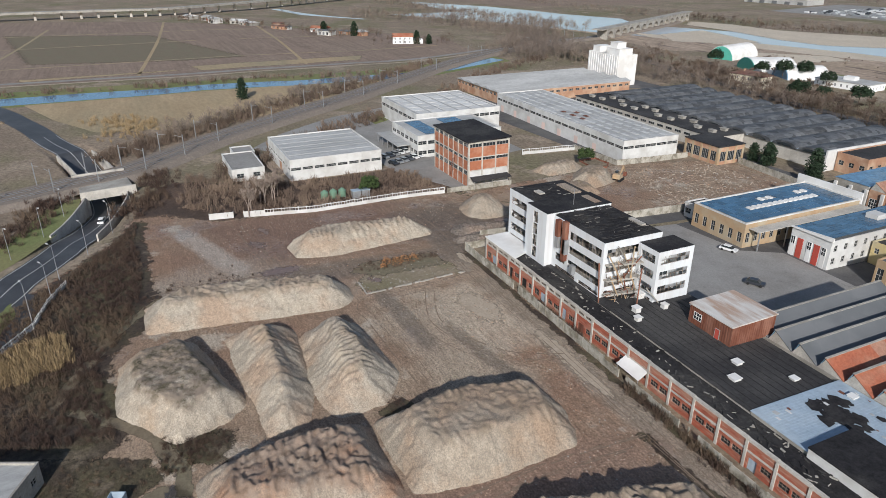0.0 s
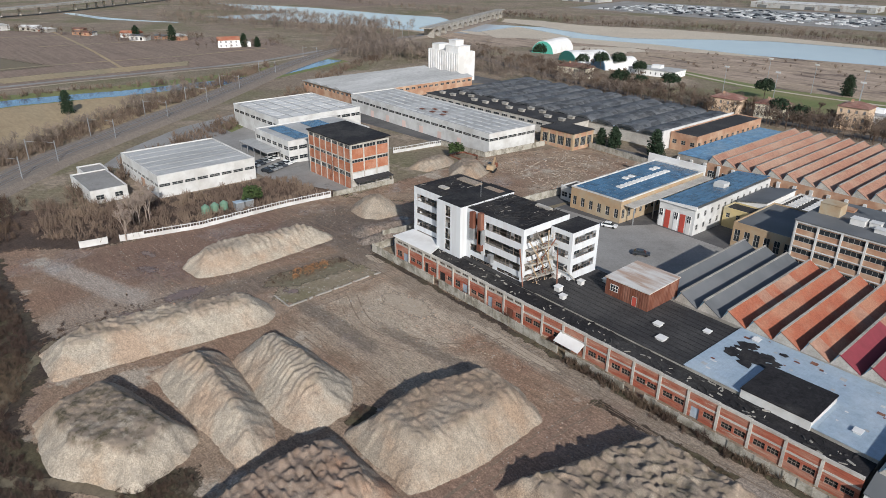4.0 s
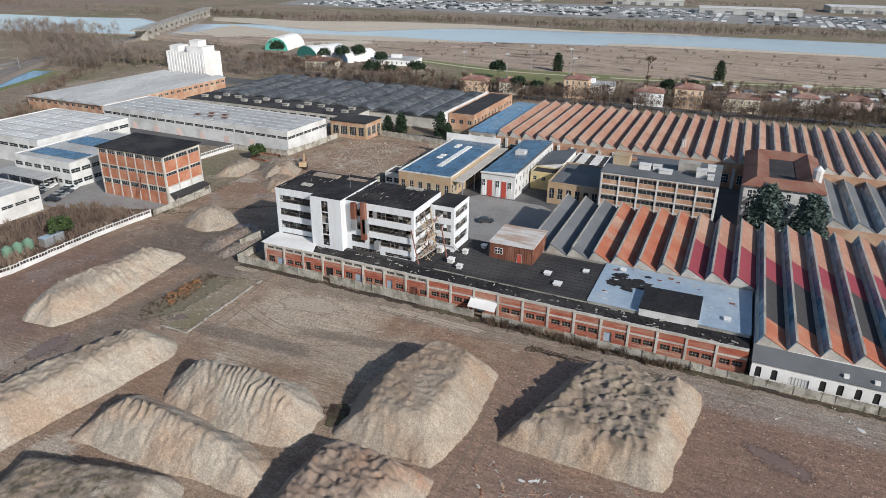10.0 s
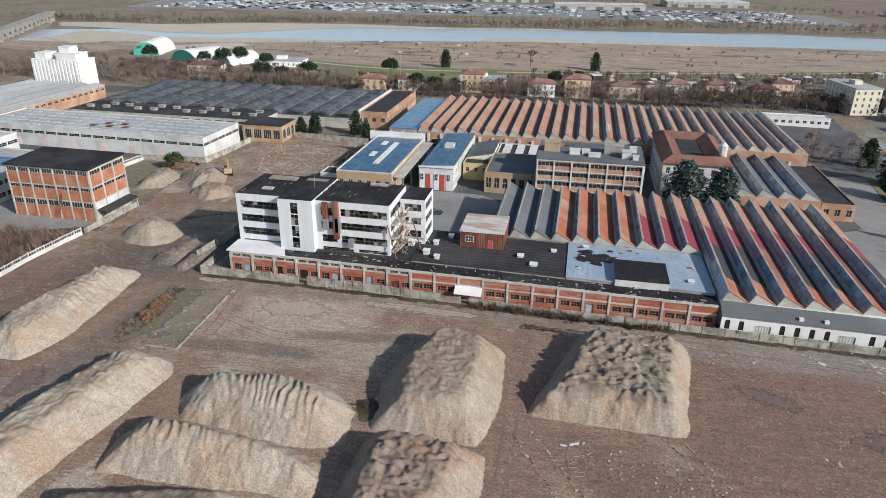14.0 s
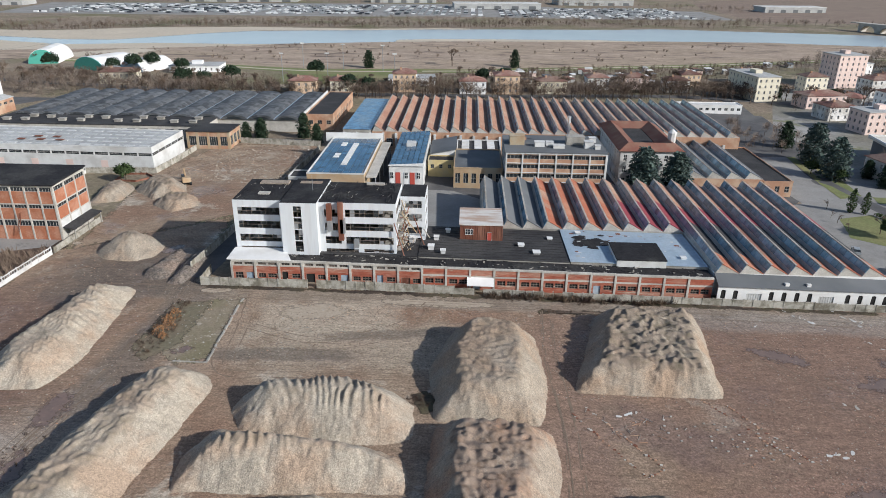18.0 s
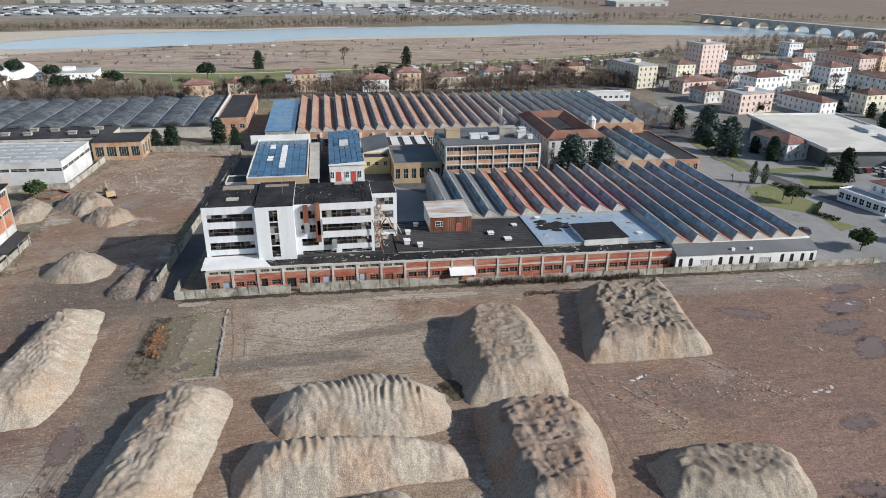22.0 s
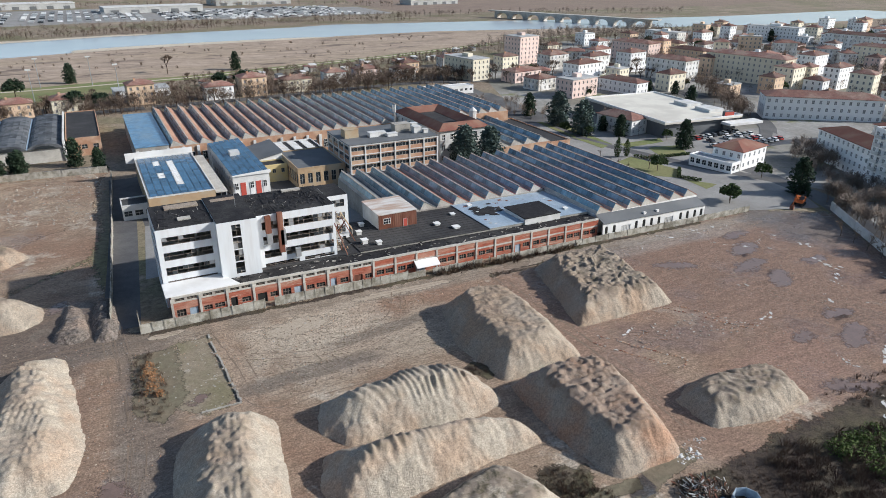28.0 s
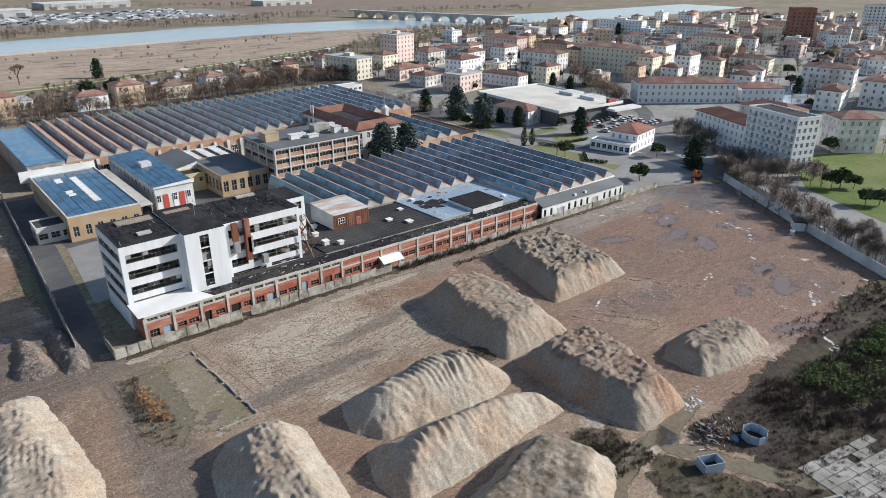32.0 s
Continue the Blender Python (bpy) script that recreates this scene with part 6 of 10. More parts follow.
# ---- dark vaulted hall ----
vh = thing("vault_hall", -185, 140, "huge dark hall roofed with parallel barrel vaults", "factory hall")
b = Build()
b.box(0, 0, -0.5, 120, 52, 4.9)
part("body", b, "concrete_pale", vh)
NV, PV = 11, 120 / 11
for i in range(NV):
    u = PV * i
    arc = [(u + 0.25, 4.9)] + [(u + PV / 2 - (PV / 2 - 0.25) * math.cos(a), 4.9 + 1.75 * math.sin(a)) for a in (0.12, 0.4, 0.75, 1.15, 1.57, 1.99, 2.39, 2.74, 3.02)] + [(u + PV - 0.25, 4.9)]
    b = Build()
    b.along_y(arc, -0.6, 52.5)
    va = part("vault", b, "darkroof", vh)
    b = Build()
    b.box(u - 0.25, -0.5, 4.9, u + 0.25, 52, 5.25)
    part("valley_gutter", b, "bluesteel", vh)
    b = Build()
    inner = [(u + PV / 2 - 3.2 * math.cos(a), 5.0 + 1.0 * math.sin(a)) for a in (0.0, 0.6, 1.2, 1.57, 1.94, 2.54, 3.1416)]
    b.along_y(inner, -0.72, -0.61)
    part("lunette_window", b, "glass", va)
    b = Build()
    for k in range(6):
        y = 4 + 8 * k
        a = 0.85
        for sg in (-1, 1):
            p = lambda th, yy: (u + PV / 2 + sg * (PV / 2 - 0.25) * math.cos(th) * 1.0, yy, 4.98 + 1.75 * math.sin(th))
            if (i + k + sg) % 3:
                b.quad([p(0.85, y), p(1.15, y), p(1.15, y + 4.5), p(0.85, y + 4.5)])
    tagged(part("roof_patch", b, "greyroof_dk", va, "patched grey roof sheets"), kind="stuff")
b = Build()
b.box(120.02, -0.6, -0.5, 120.6, 52.6, 7.2)
part("gable_wall", b, "white_dirty", vh, "white end wall")
va = thing("hall_annex", -185, 124, "flat-roofed annex with rows of rooftop vents", "factory hall")
b = Build()
b.box(0, 0, -0.5, 86, 15.3, 5.3)
part("body", b, "concrete_pale", va)
b = Build()
b.box(-0.2, -0.2, 5.3, 86.2, 15.3, 5.55)
part("roof", b, "bitumen2", va)
for i in range(11):
    for y in ((4,), (4, 10), (9,))[i % 3]:
        x = 5 + 7.4 * i
        b = Build()
        b.box(x, y, 5.56, x + 2.6, y + 1.6, 6.4)
        b.box(x - 0.2, y - 0.2, 6.4, x + 2.8, y + 1.8, 6.6)
        part("roof_vent", b, "concrete", va)
for i in range(17):
    part("window", window_mesh(3.4, 1.0, 3, 1, "frame", "glass"), [], va, at=pose(1 + 5 * i, -0.06, 3.2))
an = thing("brick_annex", -101, 112, "beige and orange brick annex with tall windows", "building")
core(an, 16, 12, 6.2, "concrete_pale", inset=0.2)
for sd, nb in ((0, 4), (1, 3), (3, 3)):
    framed(an, 16, 12, sd, nb, [(-0.6, 1.2, "panel", "brick_pale"), (1.2, 4.6, "window", "glass"), (4.6, 6.3, "panel", "brick_pale")], 0.9, "stucco_o", 0.08, -0.6, 6.6)
b = Build()
b.box(-0.3, -0.3, 6.3, 16.3, 12.3, 6.6)
part("roof", b, "bitumen2", an)
cs = block("court_shed", -64, 144, 11, 50, 6.2, "brick_pale", "bitumen2", "long salmon brick shed with dark flat roof", "shed", sides={0, 1}, win=(1.8, 1.6, 4.2), z1=2.4)

# ---- halls with solar roofs ----
def solar_grid(t, x0, y0, nx, ny, px, py, z, slope=0.0, skip=lambda i, j: False):
    b = Build()
    b.box(0.07, 0.05, 0, px - 0.07, py / 2 - 0.04, 0.06), b.box(0.07, py / 2 + 0.04, 0, px - 0.07, py - 0.05, 0.06)
    me = b.fix(b.mesh("solar_panel", ["solarpanel"]))
    for i in range(nx):
        for j in range(ny):
            if not skip(i, j):
                part("solar_panel", me, [], t, at=pose(x0 + px * i, y0 + py * j, z + slope * (x0 + px * i), 0, -math.degrees(math.atan(slope)), 0))


sh1 = block("solar_hall", -45, 61.5, 17, 42, 6.2, "stucco_o", "greyroof", "ochre brick hall with blue solar panel roof", "hall", win=(1.3, 2.6, 2.8), z1=1.2, pkey="white_dirty")
solar_grid(sh1, 0.6, 1.0, 8, 20, 1.95, 2.0, 6.35, skip=lambda i, j: i == 4 and 3 < j < 17 or i == 2 and j in (8, 9, 10, 15, 16))
for j in range(13):
    b = Build()
    b.box(8.5, 9.1 + 2.0 * j, 6.2, 10.2, 10.3 + 2.0 * j, 6.62)
    part("skylight", b, "white", sh1)
for j in (8.2, 9.7, 15.2, 16.4):
    b = Build()
    b.box(4.6, 1.2 + 2 * j, 6.2, 6.3, 2.3 + 2 * j, 6.6)
    part("skylight", b, "white", sh1)
b = Build()
b.box(-2.5, 42, 5.0, 17.4, 42.5, 8.2)
part("rear_parapet", b, "white", sh1)
b = Build()
b.box(17.3, 1, 5.0, 20.4, 42, 5.2)
part("canopy", b, "concrete_pale", sh1, "pale side canopy")
for y in (1.5, 11, 21, 31, 41):
    b = Build()
    b.box(20.0, y, -1.0, 20.25, y + 0.25, 5.0)
    part("canopy_post", b, "metal", sh1)
sh2 = block("solar_house", -21.7, 70, 10.5, 42, 7.0, "white_dirty", "greyroof_dk", "white two-storey house with red front panels and blue solar panel roof", "building", win=(1.2, 1.6, 3.4), floors=2, fl=3.2, sides={1, 2, 3}, parapet=0)
solar_grid(sh2, 0.1, 0.1, 6, 20, 1.72, 2.08, 7.06, 0.07, lambda i, j: i in (2, 3) and j in (10, 11))
for u, k in ((0.9, "white"), (2.6, "redpaint"), (5.3, "white"), (7.0, "redpaint"), (9.0, "white")):
    b = Build()
    b.box(u - 0.6, -0.1, -0.5, u + (0.9 if k == "redpaint" else 0.6), -0.002, 4.9)
    part("front_panel", b, k, sh2, "faded red panel" if k == "redpaint" else "")
for u in (0.35, 4.75, 8.5):
    part("window", window_mesh(1.1, 2.0, 2, 2, "white", "glass"), [], sh2, at=pose(u, -0.2, 3.0))
b = Build()
b.hexa([(-0.2, -0.4, 7.0), (10.9, -0.4, 7.0), (10.9, 0.05, 7.0), (-0.2, 0.05, 7.0)], [(-0.2, -0.4, 7.25), (10.9, -0.4, 7.95), (10.9, 0.05, 7.95), (-0.2, 0.05, 7.25)])
part("gable_trim", b, "white", sh2)
b = Build()
b.box(3.6, 21, 7.1, 6.6, 24.4, 8.6)
part("roof_hut", b, "vent", sh2)
lk = block("yellow_link", -10.6, 84, 8.4, 6, 5.2, "stucco_y", "bitumen2", "low yellow link building with dark roof", "building", win=(1.1, 1.3, 2.8), z1=2.8)
mono = thing("mono_roof_house", -10, 90.2, "white house with a dark single-pitch roof", "building")
b = Build()
b.along_y([(0, -0.8), (8, -0.8), (8, 7.6), (0, 6.0)], 0, 17)
part("wall", b, "white", mono)
b = Build()
b.along_y([(-0.4, 5.95), (8.4, 7.72), (8.4, 7.95), (-0.4, 6.18)], -0.4, 17.4)
part("roof", b, "greyroof_dk", mono, "dark slate-grey single-pitch roof")
for k in range(4):
    part("window", window_mesh(1.2, 1.4, 2, 2, "frame", "glass"), [], mono, at=pose(0.6 + 1.9 * k, -0.1, 3.0))
fh = block("skylit_hall", -1.5, 95.2, 15, 15, 6.0, "white_dirty", "bitumen2", "flat hall with rows of white skylights", "hall", win=(1.2, 1.6, 3), z1=2.5)
for i in range(3):
    for j in range(7):
        b = Build()
        b.box(1.6 + 4.4 * i, 1.4 + 1.9 * j, 6.0, 4.2 + 4.4 * i, 2.3 + 1.9 * j, 6.4)
        part("skylight", b, "white", fh)
block("gate_house", -51.5, 65, 8, 7, 3.9, "white_dirty", "bitumen2", "small white gate house with dark flat roof", "hut", win=(2.0, 1.5, 2.7), z1=1.1)
saw_hall("sawtooth_hall", 70.5, 76, 4, 5.8, 41, 5.0, 2.2, lambda i: "greyroof_dk", "small brick sawtooth hall with slate-grey roof teeth", "brick_pale", step=10)
rv = block("side_hall", 93.9, 76, 9, 41, 4.6, "brick_pale", "bitumen2", "low brick hall with flat dark roof", "hall", win=(1.4, 2.0, 3.2), z1=1.3)

# ---- villa with a courtyard ----
vl_ = block("red_villa", 50, 80, 19, 36, 12.0, "white_dirty", "bitumen2", "large three-storey villa with brown tiled roof round a courtyard", "villa", floors=3, fl=3.7, z1=1.2, win=(1.1, 2.0, 3.2), parapet=0, frame_key="white")
def ring_roof(t, w, d, z, run, rise, key, over=0.7):
    rings = [[(-over + k, -over + k, zz), (w + over - k, -over + k, zz), (w + over - k, d + over - k, zz), (-over + k, d + over - k, zz)] for k, zz in ((0, z), (run, z + rise), (2 * run, z + 0.1))]
    for i in range(4):
        for a, c in ((0, 1), (1, 2)):
            b = Build()
            q = [rings[a][i], rings[a][(i + 1) % 4], rings[c][(i + 1) % 4], rings[c][i]]
            b.hexa([(x, y, zz - 0.2) for x, y, zz in q], q)
            part("roof_slope", b, key, t)


ring_roof(vl_, 19, 36, 12.05, 3.4, 1.9, "tile_brown")
b = Build()
b.box(-0.35, -0.35, 11.5, 19.35, -0.02, 12.0), b.box(19.02, -0.35, 11.5, 19.35, 36.3, 12.0)
part("cornice", b, "white_dirty", vl_)
b = Build()
b.tube(17.5, 8, 12.0, 16.0, 1.3, 8), b.tube(17.5, 8, 16.0, 17.2, 1.5, 8, r2=0.2)
part("turret", b, "white_dirty", vl_, "small white roof turret")
b = Build()
b.bar((17.5, 8, 17.2), (17.5, 8, 21), 0.06)
part("flag_pole", b, "metal", vl_)
bl = block("silo_building", -246, 176, 26, 13, 16, "white", "white_dirty", "tall white ribbed silo building with stepped top", "silo", sides=set())
for i in range(13):
    b = Build()
    b.box(0.2 + 2 * i, -0.35, 3.2, 1.2 + 2 * i, -0.01, 15.9)
    part("rib", b, "white", bl)
for i in range(4):
    b = Build()
    b.box(1.5 + 6.2 * i, -0.1, -0.5, 5.5 + 6.2 * i, -0.02, 2.6)
    part("loading_bay", b, "dark", bl)
for x, y, w, d, h in ((1, 2, 6, 8, 3.0), (13, 2, 11, 9, 3.2), (14.5, 3, 6, 6, 6.2), (9.5, 5, 2.5, 3, 2.0)):
    b = Build()
    b.box(x, y, 16.0, x + w, y + d, 16 + h)
    b.box(x - 0.15, y - 0.15, 16 + h, x + w + 0.15, y + d + 0.15, 16.2 + h)
    part("roof_house", b, "white", bl)
bs = block("brick_sheds", -250, 94, 46, 78, 5.6, "brick_pale", "greyroof", "long brick shed with ridged pale grey roof", "warehouse", sides={0, 1}, win=(2.4, 1.0, 4.0), z1=3.6, parapet=0)
for i in range(5):
    b = Build()
    b.along_y([(9.2 * i - 0.1, 5.6), (9.2 * i + 9.1, 5.6), (9.2 * i + 9.1, 5.8), (9.2 * i + 4.6, 6.8), (9.2 * i - 0.1, 5.8)], -0.8, 78.8)
    part("roof_ridge", b, "greyroof", bs)
block("small_store", -149, -44, 20, 10, 3.6, "white_dirty", "yard", "small white store with grey flat roof", "store", win=(2.2, 1.4, 6), z1=1)
block("small_store", -158, -40, 8, 7, 3.2, "white_dirty", "yard", "small white brick-patched outbuilding", "store", win=(1.0, 1.2, 3), z1=1)
block("low_shed", -13.0, -97.9, 14, 10, 3.2, "concrete", "greyroof", "low shed with pale grey flat roof", "shed", rz=-25, win=(1.2, 1.0, 4), z1=1.2)

# roof furniture of the warehouses
def roof_items(t, items, key, name, h=0.25):
    for x, y, w, d, z in items:
        b = Build()
        b.box(x, y, z, x + w, y + d, z + h)
        part(name, b, key, t)


WH = {o.name: o for o in bpy.data.objects if o.parent is None}
roof_items(WH["white_warehouse"], [(2 + 6 * i, 2 + 5.8 * j, 5.0, 4.6, 8.2) for i in range(6) for j in range(6)], "vent", "roof_sheet", 0.12)
roof_items(WH["long_warehouse"], [(2 + 5.1 * i, 2 + 4.4 * j, 3.4, 1.3, 7.3) for i in range(18) for j in range(5)], "skylight", "skylight", 0.14)
roof_items(WH["long_warehouse"], [(44 + 3.4 * i, 6 + 4 * (i % 2), 2.6, 1.6, 7.55) for i in range(5)], "rust", "patched_skylight", 0.1)
roof_items(WH["long_warehouse"], [(12.0 * i + 4, -0.06, 2.4, 0.08, 0.0) for i in range(7)], "plaster_r", "loading_door", 2.8)
roof_items(WH["grey_warehouse"], [(1 + 5 * i, 1, 4.4, 28, 6.4) for i in range(6)], "greyroof", "roof_sheet", 0.1)
roof_items(WH["grey_warehouse"], [(17, -0.06, 3.0, 0.05, 0.2)], "brick_pale", "loading_door", 2.8)
solar_grid(WH["solar_office"], 2.0, 4.0, 10, 3, 2.0, 2.0, 7.5)
solar_grid(WH["solar_office"], 2.0, 17.0, 10, 4, 2.0, 2.0, 7.5)
cn = thing("van_canopy", -157, 13.4, "pale open canopy in front of the office", "canopy")
b = Build()
b.box(0, 0, 3.2, 21, 5.4, 3.5)
part("roof", b, "greyroof", cn)
for x in (0.4, 5.4, 10.4, 15.4, 20.4):
    for y in (0.3, 5.0):
        b = Build()
        b.box(x, y, -0.4, x + 0.2, y + 0.2, 3.2)
        part("post", b, "metal", cn)
# ---- landscape to the west ----
def road_strip(name, pts, dips, width, key, label, dz=0.08):
    line = smooth_line(pts, 5)
    n = len(line)
    b = Build()
    left, right = [], []
    for i, p in enumerate(line):
        a, c = Vector(line[max(i - 1, 0)]), Vector(line[min(i + 1, n - 1)])
        d = (c - a).normalized()
        nn = Vector((-d.y, d.x)) * width / 2
        k = i / 5
        j = min(int(k), len(dips) - 2)
        z = dips[j] + (dips[j + 1] - dips[j]) * (k - j) + dz
        left.append((p[0] + nn.x, p[1] + nn.y, z + zg(*p)))
        right.append((p[0] - nn.x, p[1] - nn.y, z + zg(*p)))
    for i in range(n - 1):
        b.quad([right[i], right[i + 1], left[i + 1], left[i]])
    me = b.mesh(name, [key])
    w = bmesh.new()
    w.from_mesh(me)
    bmesh.ops.remove_doubles(w, verts=w.verts, dist=0.001)
    bmesh.ops.recalc_face_normals(w, faces=w.faces)
    if sum(f.normal.z for f in w.faces) < 0:
        bmesh.ops.reverse_faces(w, faces=w.faces)
    w.to_mesh(me)
    w.free()
    tagged(new(name, me), label, "road", kind="structure")
    return left, right


flat = lambda pts: [0] * len(pts)
ll, rr = road_strip("road_underpass", ROAD_LOW, ROAD_DIP, 9.5, "road", "dark two-lane road dipping under the railway", 0.06)
W = [(-215, -100), (-230, -104.5), (-250, -112), (-273, -121), (-330, -150), (-420, -210)]
road_strip("road_west", W, flat(W), 9.5, "road", "two-lane road curving away to the west")
for nm, off in (("lane_line", 4.3), ("lane_line", -4.3), ("lane_line", 0.0)):
    line = [tuple(Vector(a[:2]).lerp(Vector(c[:2]), 0.5 + off / 9.5)) for a, c in zip(ll, rr)]
    zs = [a[2] for a in ll]
    b = Build()
    for i in range(len(line) - 1):
        d = (Vector(line[i + 1]) - Vector(line[i])).normalized()
        nn = Vector((-d.y, d.x)) * 0.09
        b.quad([(line[i][0] - nn.x, line[i][1] - nn.y, zs[i] + 0.02), (line[i + 1][0] - nn.x, line[i + 1][1] - nn.y, zs[i + 1] + 0.02), (line[i + 1][0] + nn.x, line[i + 1][1] + nn.y, zs[i + 1] + 0.02), (line[i][0] + nn.x, line[i][1] + nn.y, zs[i] + 0.02)])
    tagged(part(nm, b, "line"), "white painted road line", "road marking", kind="structure")
# retaining walls of the cutting
for side, edge in (("north", ll), ("south", rr)):
    b = Build()
    for i in range(len(edge) - 1):
        p, q = edge[i], edge[i + 1]
        if min(p[2], q[2]) > -1.2 or -152 < p[0] < -132:
            continue
        o = Vector((p[0] - (ll if side == "south" else rr)[i][0], p[1] - (ll if side == "south" else rr)[i][1])).normalized()
        a0, a1 = Vector((p[0], p[1])) + o * 0.7, Vector((q[0], q[1])) + o * 0.7
        b0, b1 = a0 + o * 0.4, a1 + o * 0.4
        b.hexa([(*a0, p[2] - 0.3), (*a1, q[2] - 0.3), (*b1, q[2] - 0.3), (*b0, p[2] - 0.3)], [(*a0, 0.7), (*a1, 0.7), (*b1, 0.7), (*b0, 0.7)])
    tagged(part("retaining_wall_" + side, b, "concrete_pale"), "pale concrete retaining wall of the road cutting", "wall", kind="structure")
up = thing("railway_underpass", -141, -80, "pale concrete railway underpass portal over the sunken road", "underpass", 8, z=0)
for y in (-6.4, 5.4):
    b = Build()
    b.box(-9, y, -5.9, 9, y + 1.0, 0.9)
    part("abutment", b, "concrete_pale", up)
b = Build()
b.box(-9.5, -7, 0.2, 9.5, 7, 1.3)
part("deck", b, "concrete", up)
for x in (-9.9, 9.4):
    b = Build()
    b.box(x, -7.5, -0.4, x + 0.5, 7.5, 2.2)
    part("parapet", b, "concrete_pale", up)

RAIL = smooth_line([(-128, -135), (-136, -106.5), (-144.5, -89), (-151, -74), (-166, -58), (-184, -40), (-211, -6), (-238, 27), (-270, 62), (-318, 115), (-366, 185), (-398, 260), (-412, 318), (-450, 398), (-505, 495), (-600, 660)], 5)
def bank(name, line, w0, w1, h, key, label, cat="railway"):
    b = Build()
    prof = lambda p, n: [(*(Vector(p) - n * w0 / 2), 0.0), (*(Vector(p) + n * w0 / 2), 0.0), (*(Vector(p) + n * w1 / 2), h), (*(Vector(p) - n * w1 / 2), h)]
    secs = []
    for i, p in enumerate(line):
        d = (Vector(line[min(i + 1, len(line) - 1)]) - Vector(line[max(i - 1, 0)])).normalized()
        secs.append([(x, y, z + zg(x, y)) for x, y, z in prof(p, Vector((-d.y, d.x)))])
    for s, t in zip(secs, secs[1:]):
        b.quad([s[3], s[2], t[2], t[3]]), b.quad([s[0], s[3], t[3], t[0]]), b.quad([s[2], s[1], t[1], t[2]])
    return tagged(part(name, b, key), label, cat, kind="structure")


bank("railway_bank", RAIL[:70], 17, 12, 1.5, "ballast", "brown ballast bed of a double railway line")
for k, off in enumerate((-3.0, -1.55, 1.55, 3.0)):
    b = Build()
    for i in range(64):
        p, q = Vector(RAIL[i]), Vector(RAIL[i + 1])
        d = (q - p).normalized()
        n = Vector((-d.y, d.x)) * off
        b.bar((*(p + n), 1.62 + zg(*p)), (*(q + n), 1.62 + zg(*q)), 0.07)
    tagged(part("rail_track", b, "metal"), "worn steel rail on the ballast", "rail", kind="structure")
for k, i in enumerate(range(4, 62, 4)):
    p = Vector(RAIL[i])
    d = (Vector(RAIL[i + 1]) - p).normalized()
    t = thing("catenary_mast", p.x, p.y, "grey steel railway catenary mast beside the track", "mast", math.degrees(math.atan2(d.y, d.x)), "railway masts", z=1.4 + zg(*p))
    for s in (-5.2, 5.2):
        b = Build()
        b.bar((0, s, -1.4), (0, s, 7.0), 0.16)
        pole = part("pole", b, "metal", t)
        b = Build()
        b.bar((0, s, 6.2), (0, s * 0.35, 6.5), 0.07)
        part("arm", b, "metal", pole)
# stone arch railway bridge over the river
def arch_bridge(name, a, c, n, h, w, key, label):
    a, c = Vector(a), Vector(c)
    d = c - a
    t = thing(name, a.x, a.y, label, "bridge", math.degrees(math.atan2(d.y, d.x)), z=zg(*a))
    L = d.length
    s = L / n
    for i in range(n):
        b = Build()
        prof = [(0, -1.0), (0.14 * s, -1.0)]
        prof += [(s / 2 - 0.36 * s * math.cos(th), h * 0.18 + (h * 0.62) * math.sin(th)) for th in (0.0, 0.4, 0.8, 1.2, 1.57, 1.94, 2.34, 2.74, 3.1416)]
        prof += [(0.86 * s, -1.0), (s, -1.0), (s, h), (0, h)]
        b.along_y(prof, -w / 2, w / 2)
        part("arch_span", b, key, t, at=pose(i * s, 0, 0))
    b = Build()
    b.box(-10, -w / 2 - 0.3, h + 0.01, L + 10, w / 2 + 0.3, h + 0.9)
    part("parapet", b, key, t)


arch_bridge("railway_bridge", (-400, 305), (-505, 497), 14, 8, 9, "concrete", "long stone arch railway bridge over the river")
arch_bridge("road_bridge", (418, 640), (500, 455), 9, 8, 9, "concrete_pale", "pale concrete multi-arch road bridge over the river")

sheet("stubble_field", [(-284, -112), (-245, -98), (-215, -82), (-205, -40), (-232, 10), (-262, 45), (-286, 72), (-284, 14), (-287, -32), (-285, -54)], "stubble", 0.03, "straw-coloured stubble field beside the canal", "field")
sheet("canal", [(-286, -140), (-286, -87), (-286, -54), (-289, -32), (-284, 13), (-292, 85), (-330, 170), (-342, 166), (-309, 92), (-299, 17), (-305, -30), (-302, -53), (-305, -87), (-305, -140)], "canal", 0.05, "narrow blue canal between grassy banks", "water")
sheet("canal_bank", [(-281, -150), (-281, 15), (-288, 88), (-325, 172), (-360, 172), (-326, 92), (-315, 17), (-322, -87), (-322, -150)], "grass", 0.02, "dull green canal bank", "grass")
CR = [(-352, -200), (-347, -81), (-344.5, -35), (-348, 19), (-356, 73), (-361, 122), (-383, 186)]
road_strip("canal_road", CR, flat(CR), 5, "yard", "pale country road along the canal")
C2 = [(x + 9, y) for x, y in CR]
road_strip("canal_path", C2, flat(C2), 2.6, "rut_pale", "pale gravel path beside the country road")
soft_sheet("stubble_strip", [(-373, -29), (-377, 18), (-390, 88), (-370, 80), (-357, 14), (-354, -25)], "stubble", 0.05, "pale straw-coloured strip of stubble", "field", feather=3.0, cell=2.5)
soft_sheet("stubble_strip", [(-352, -120), (-358, -40), (-362, -34), (-360, -120)], "stubble", 0.05, "pale straw-coloured strip of stubble", "field", feather=3.0, cell=2.5)
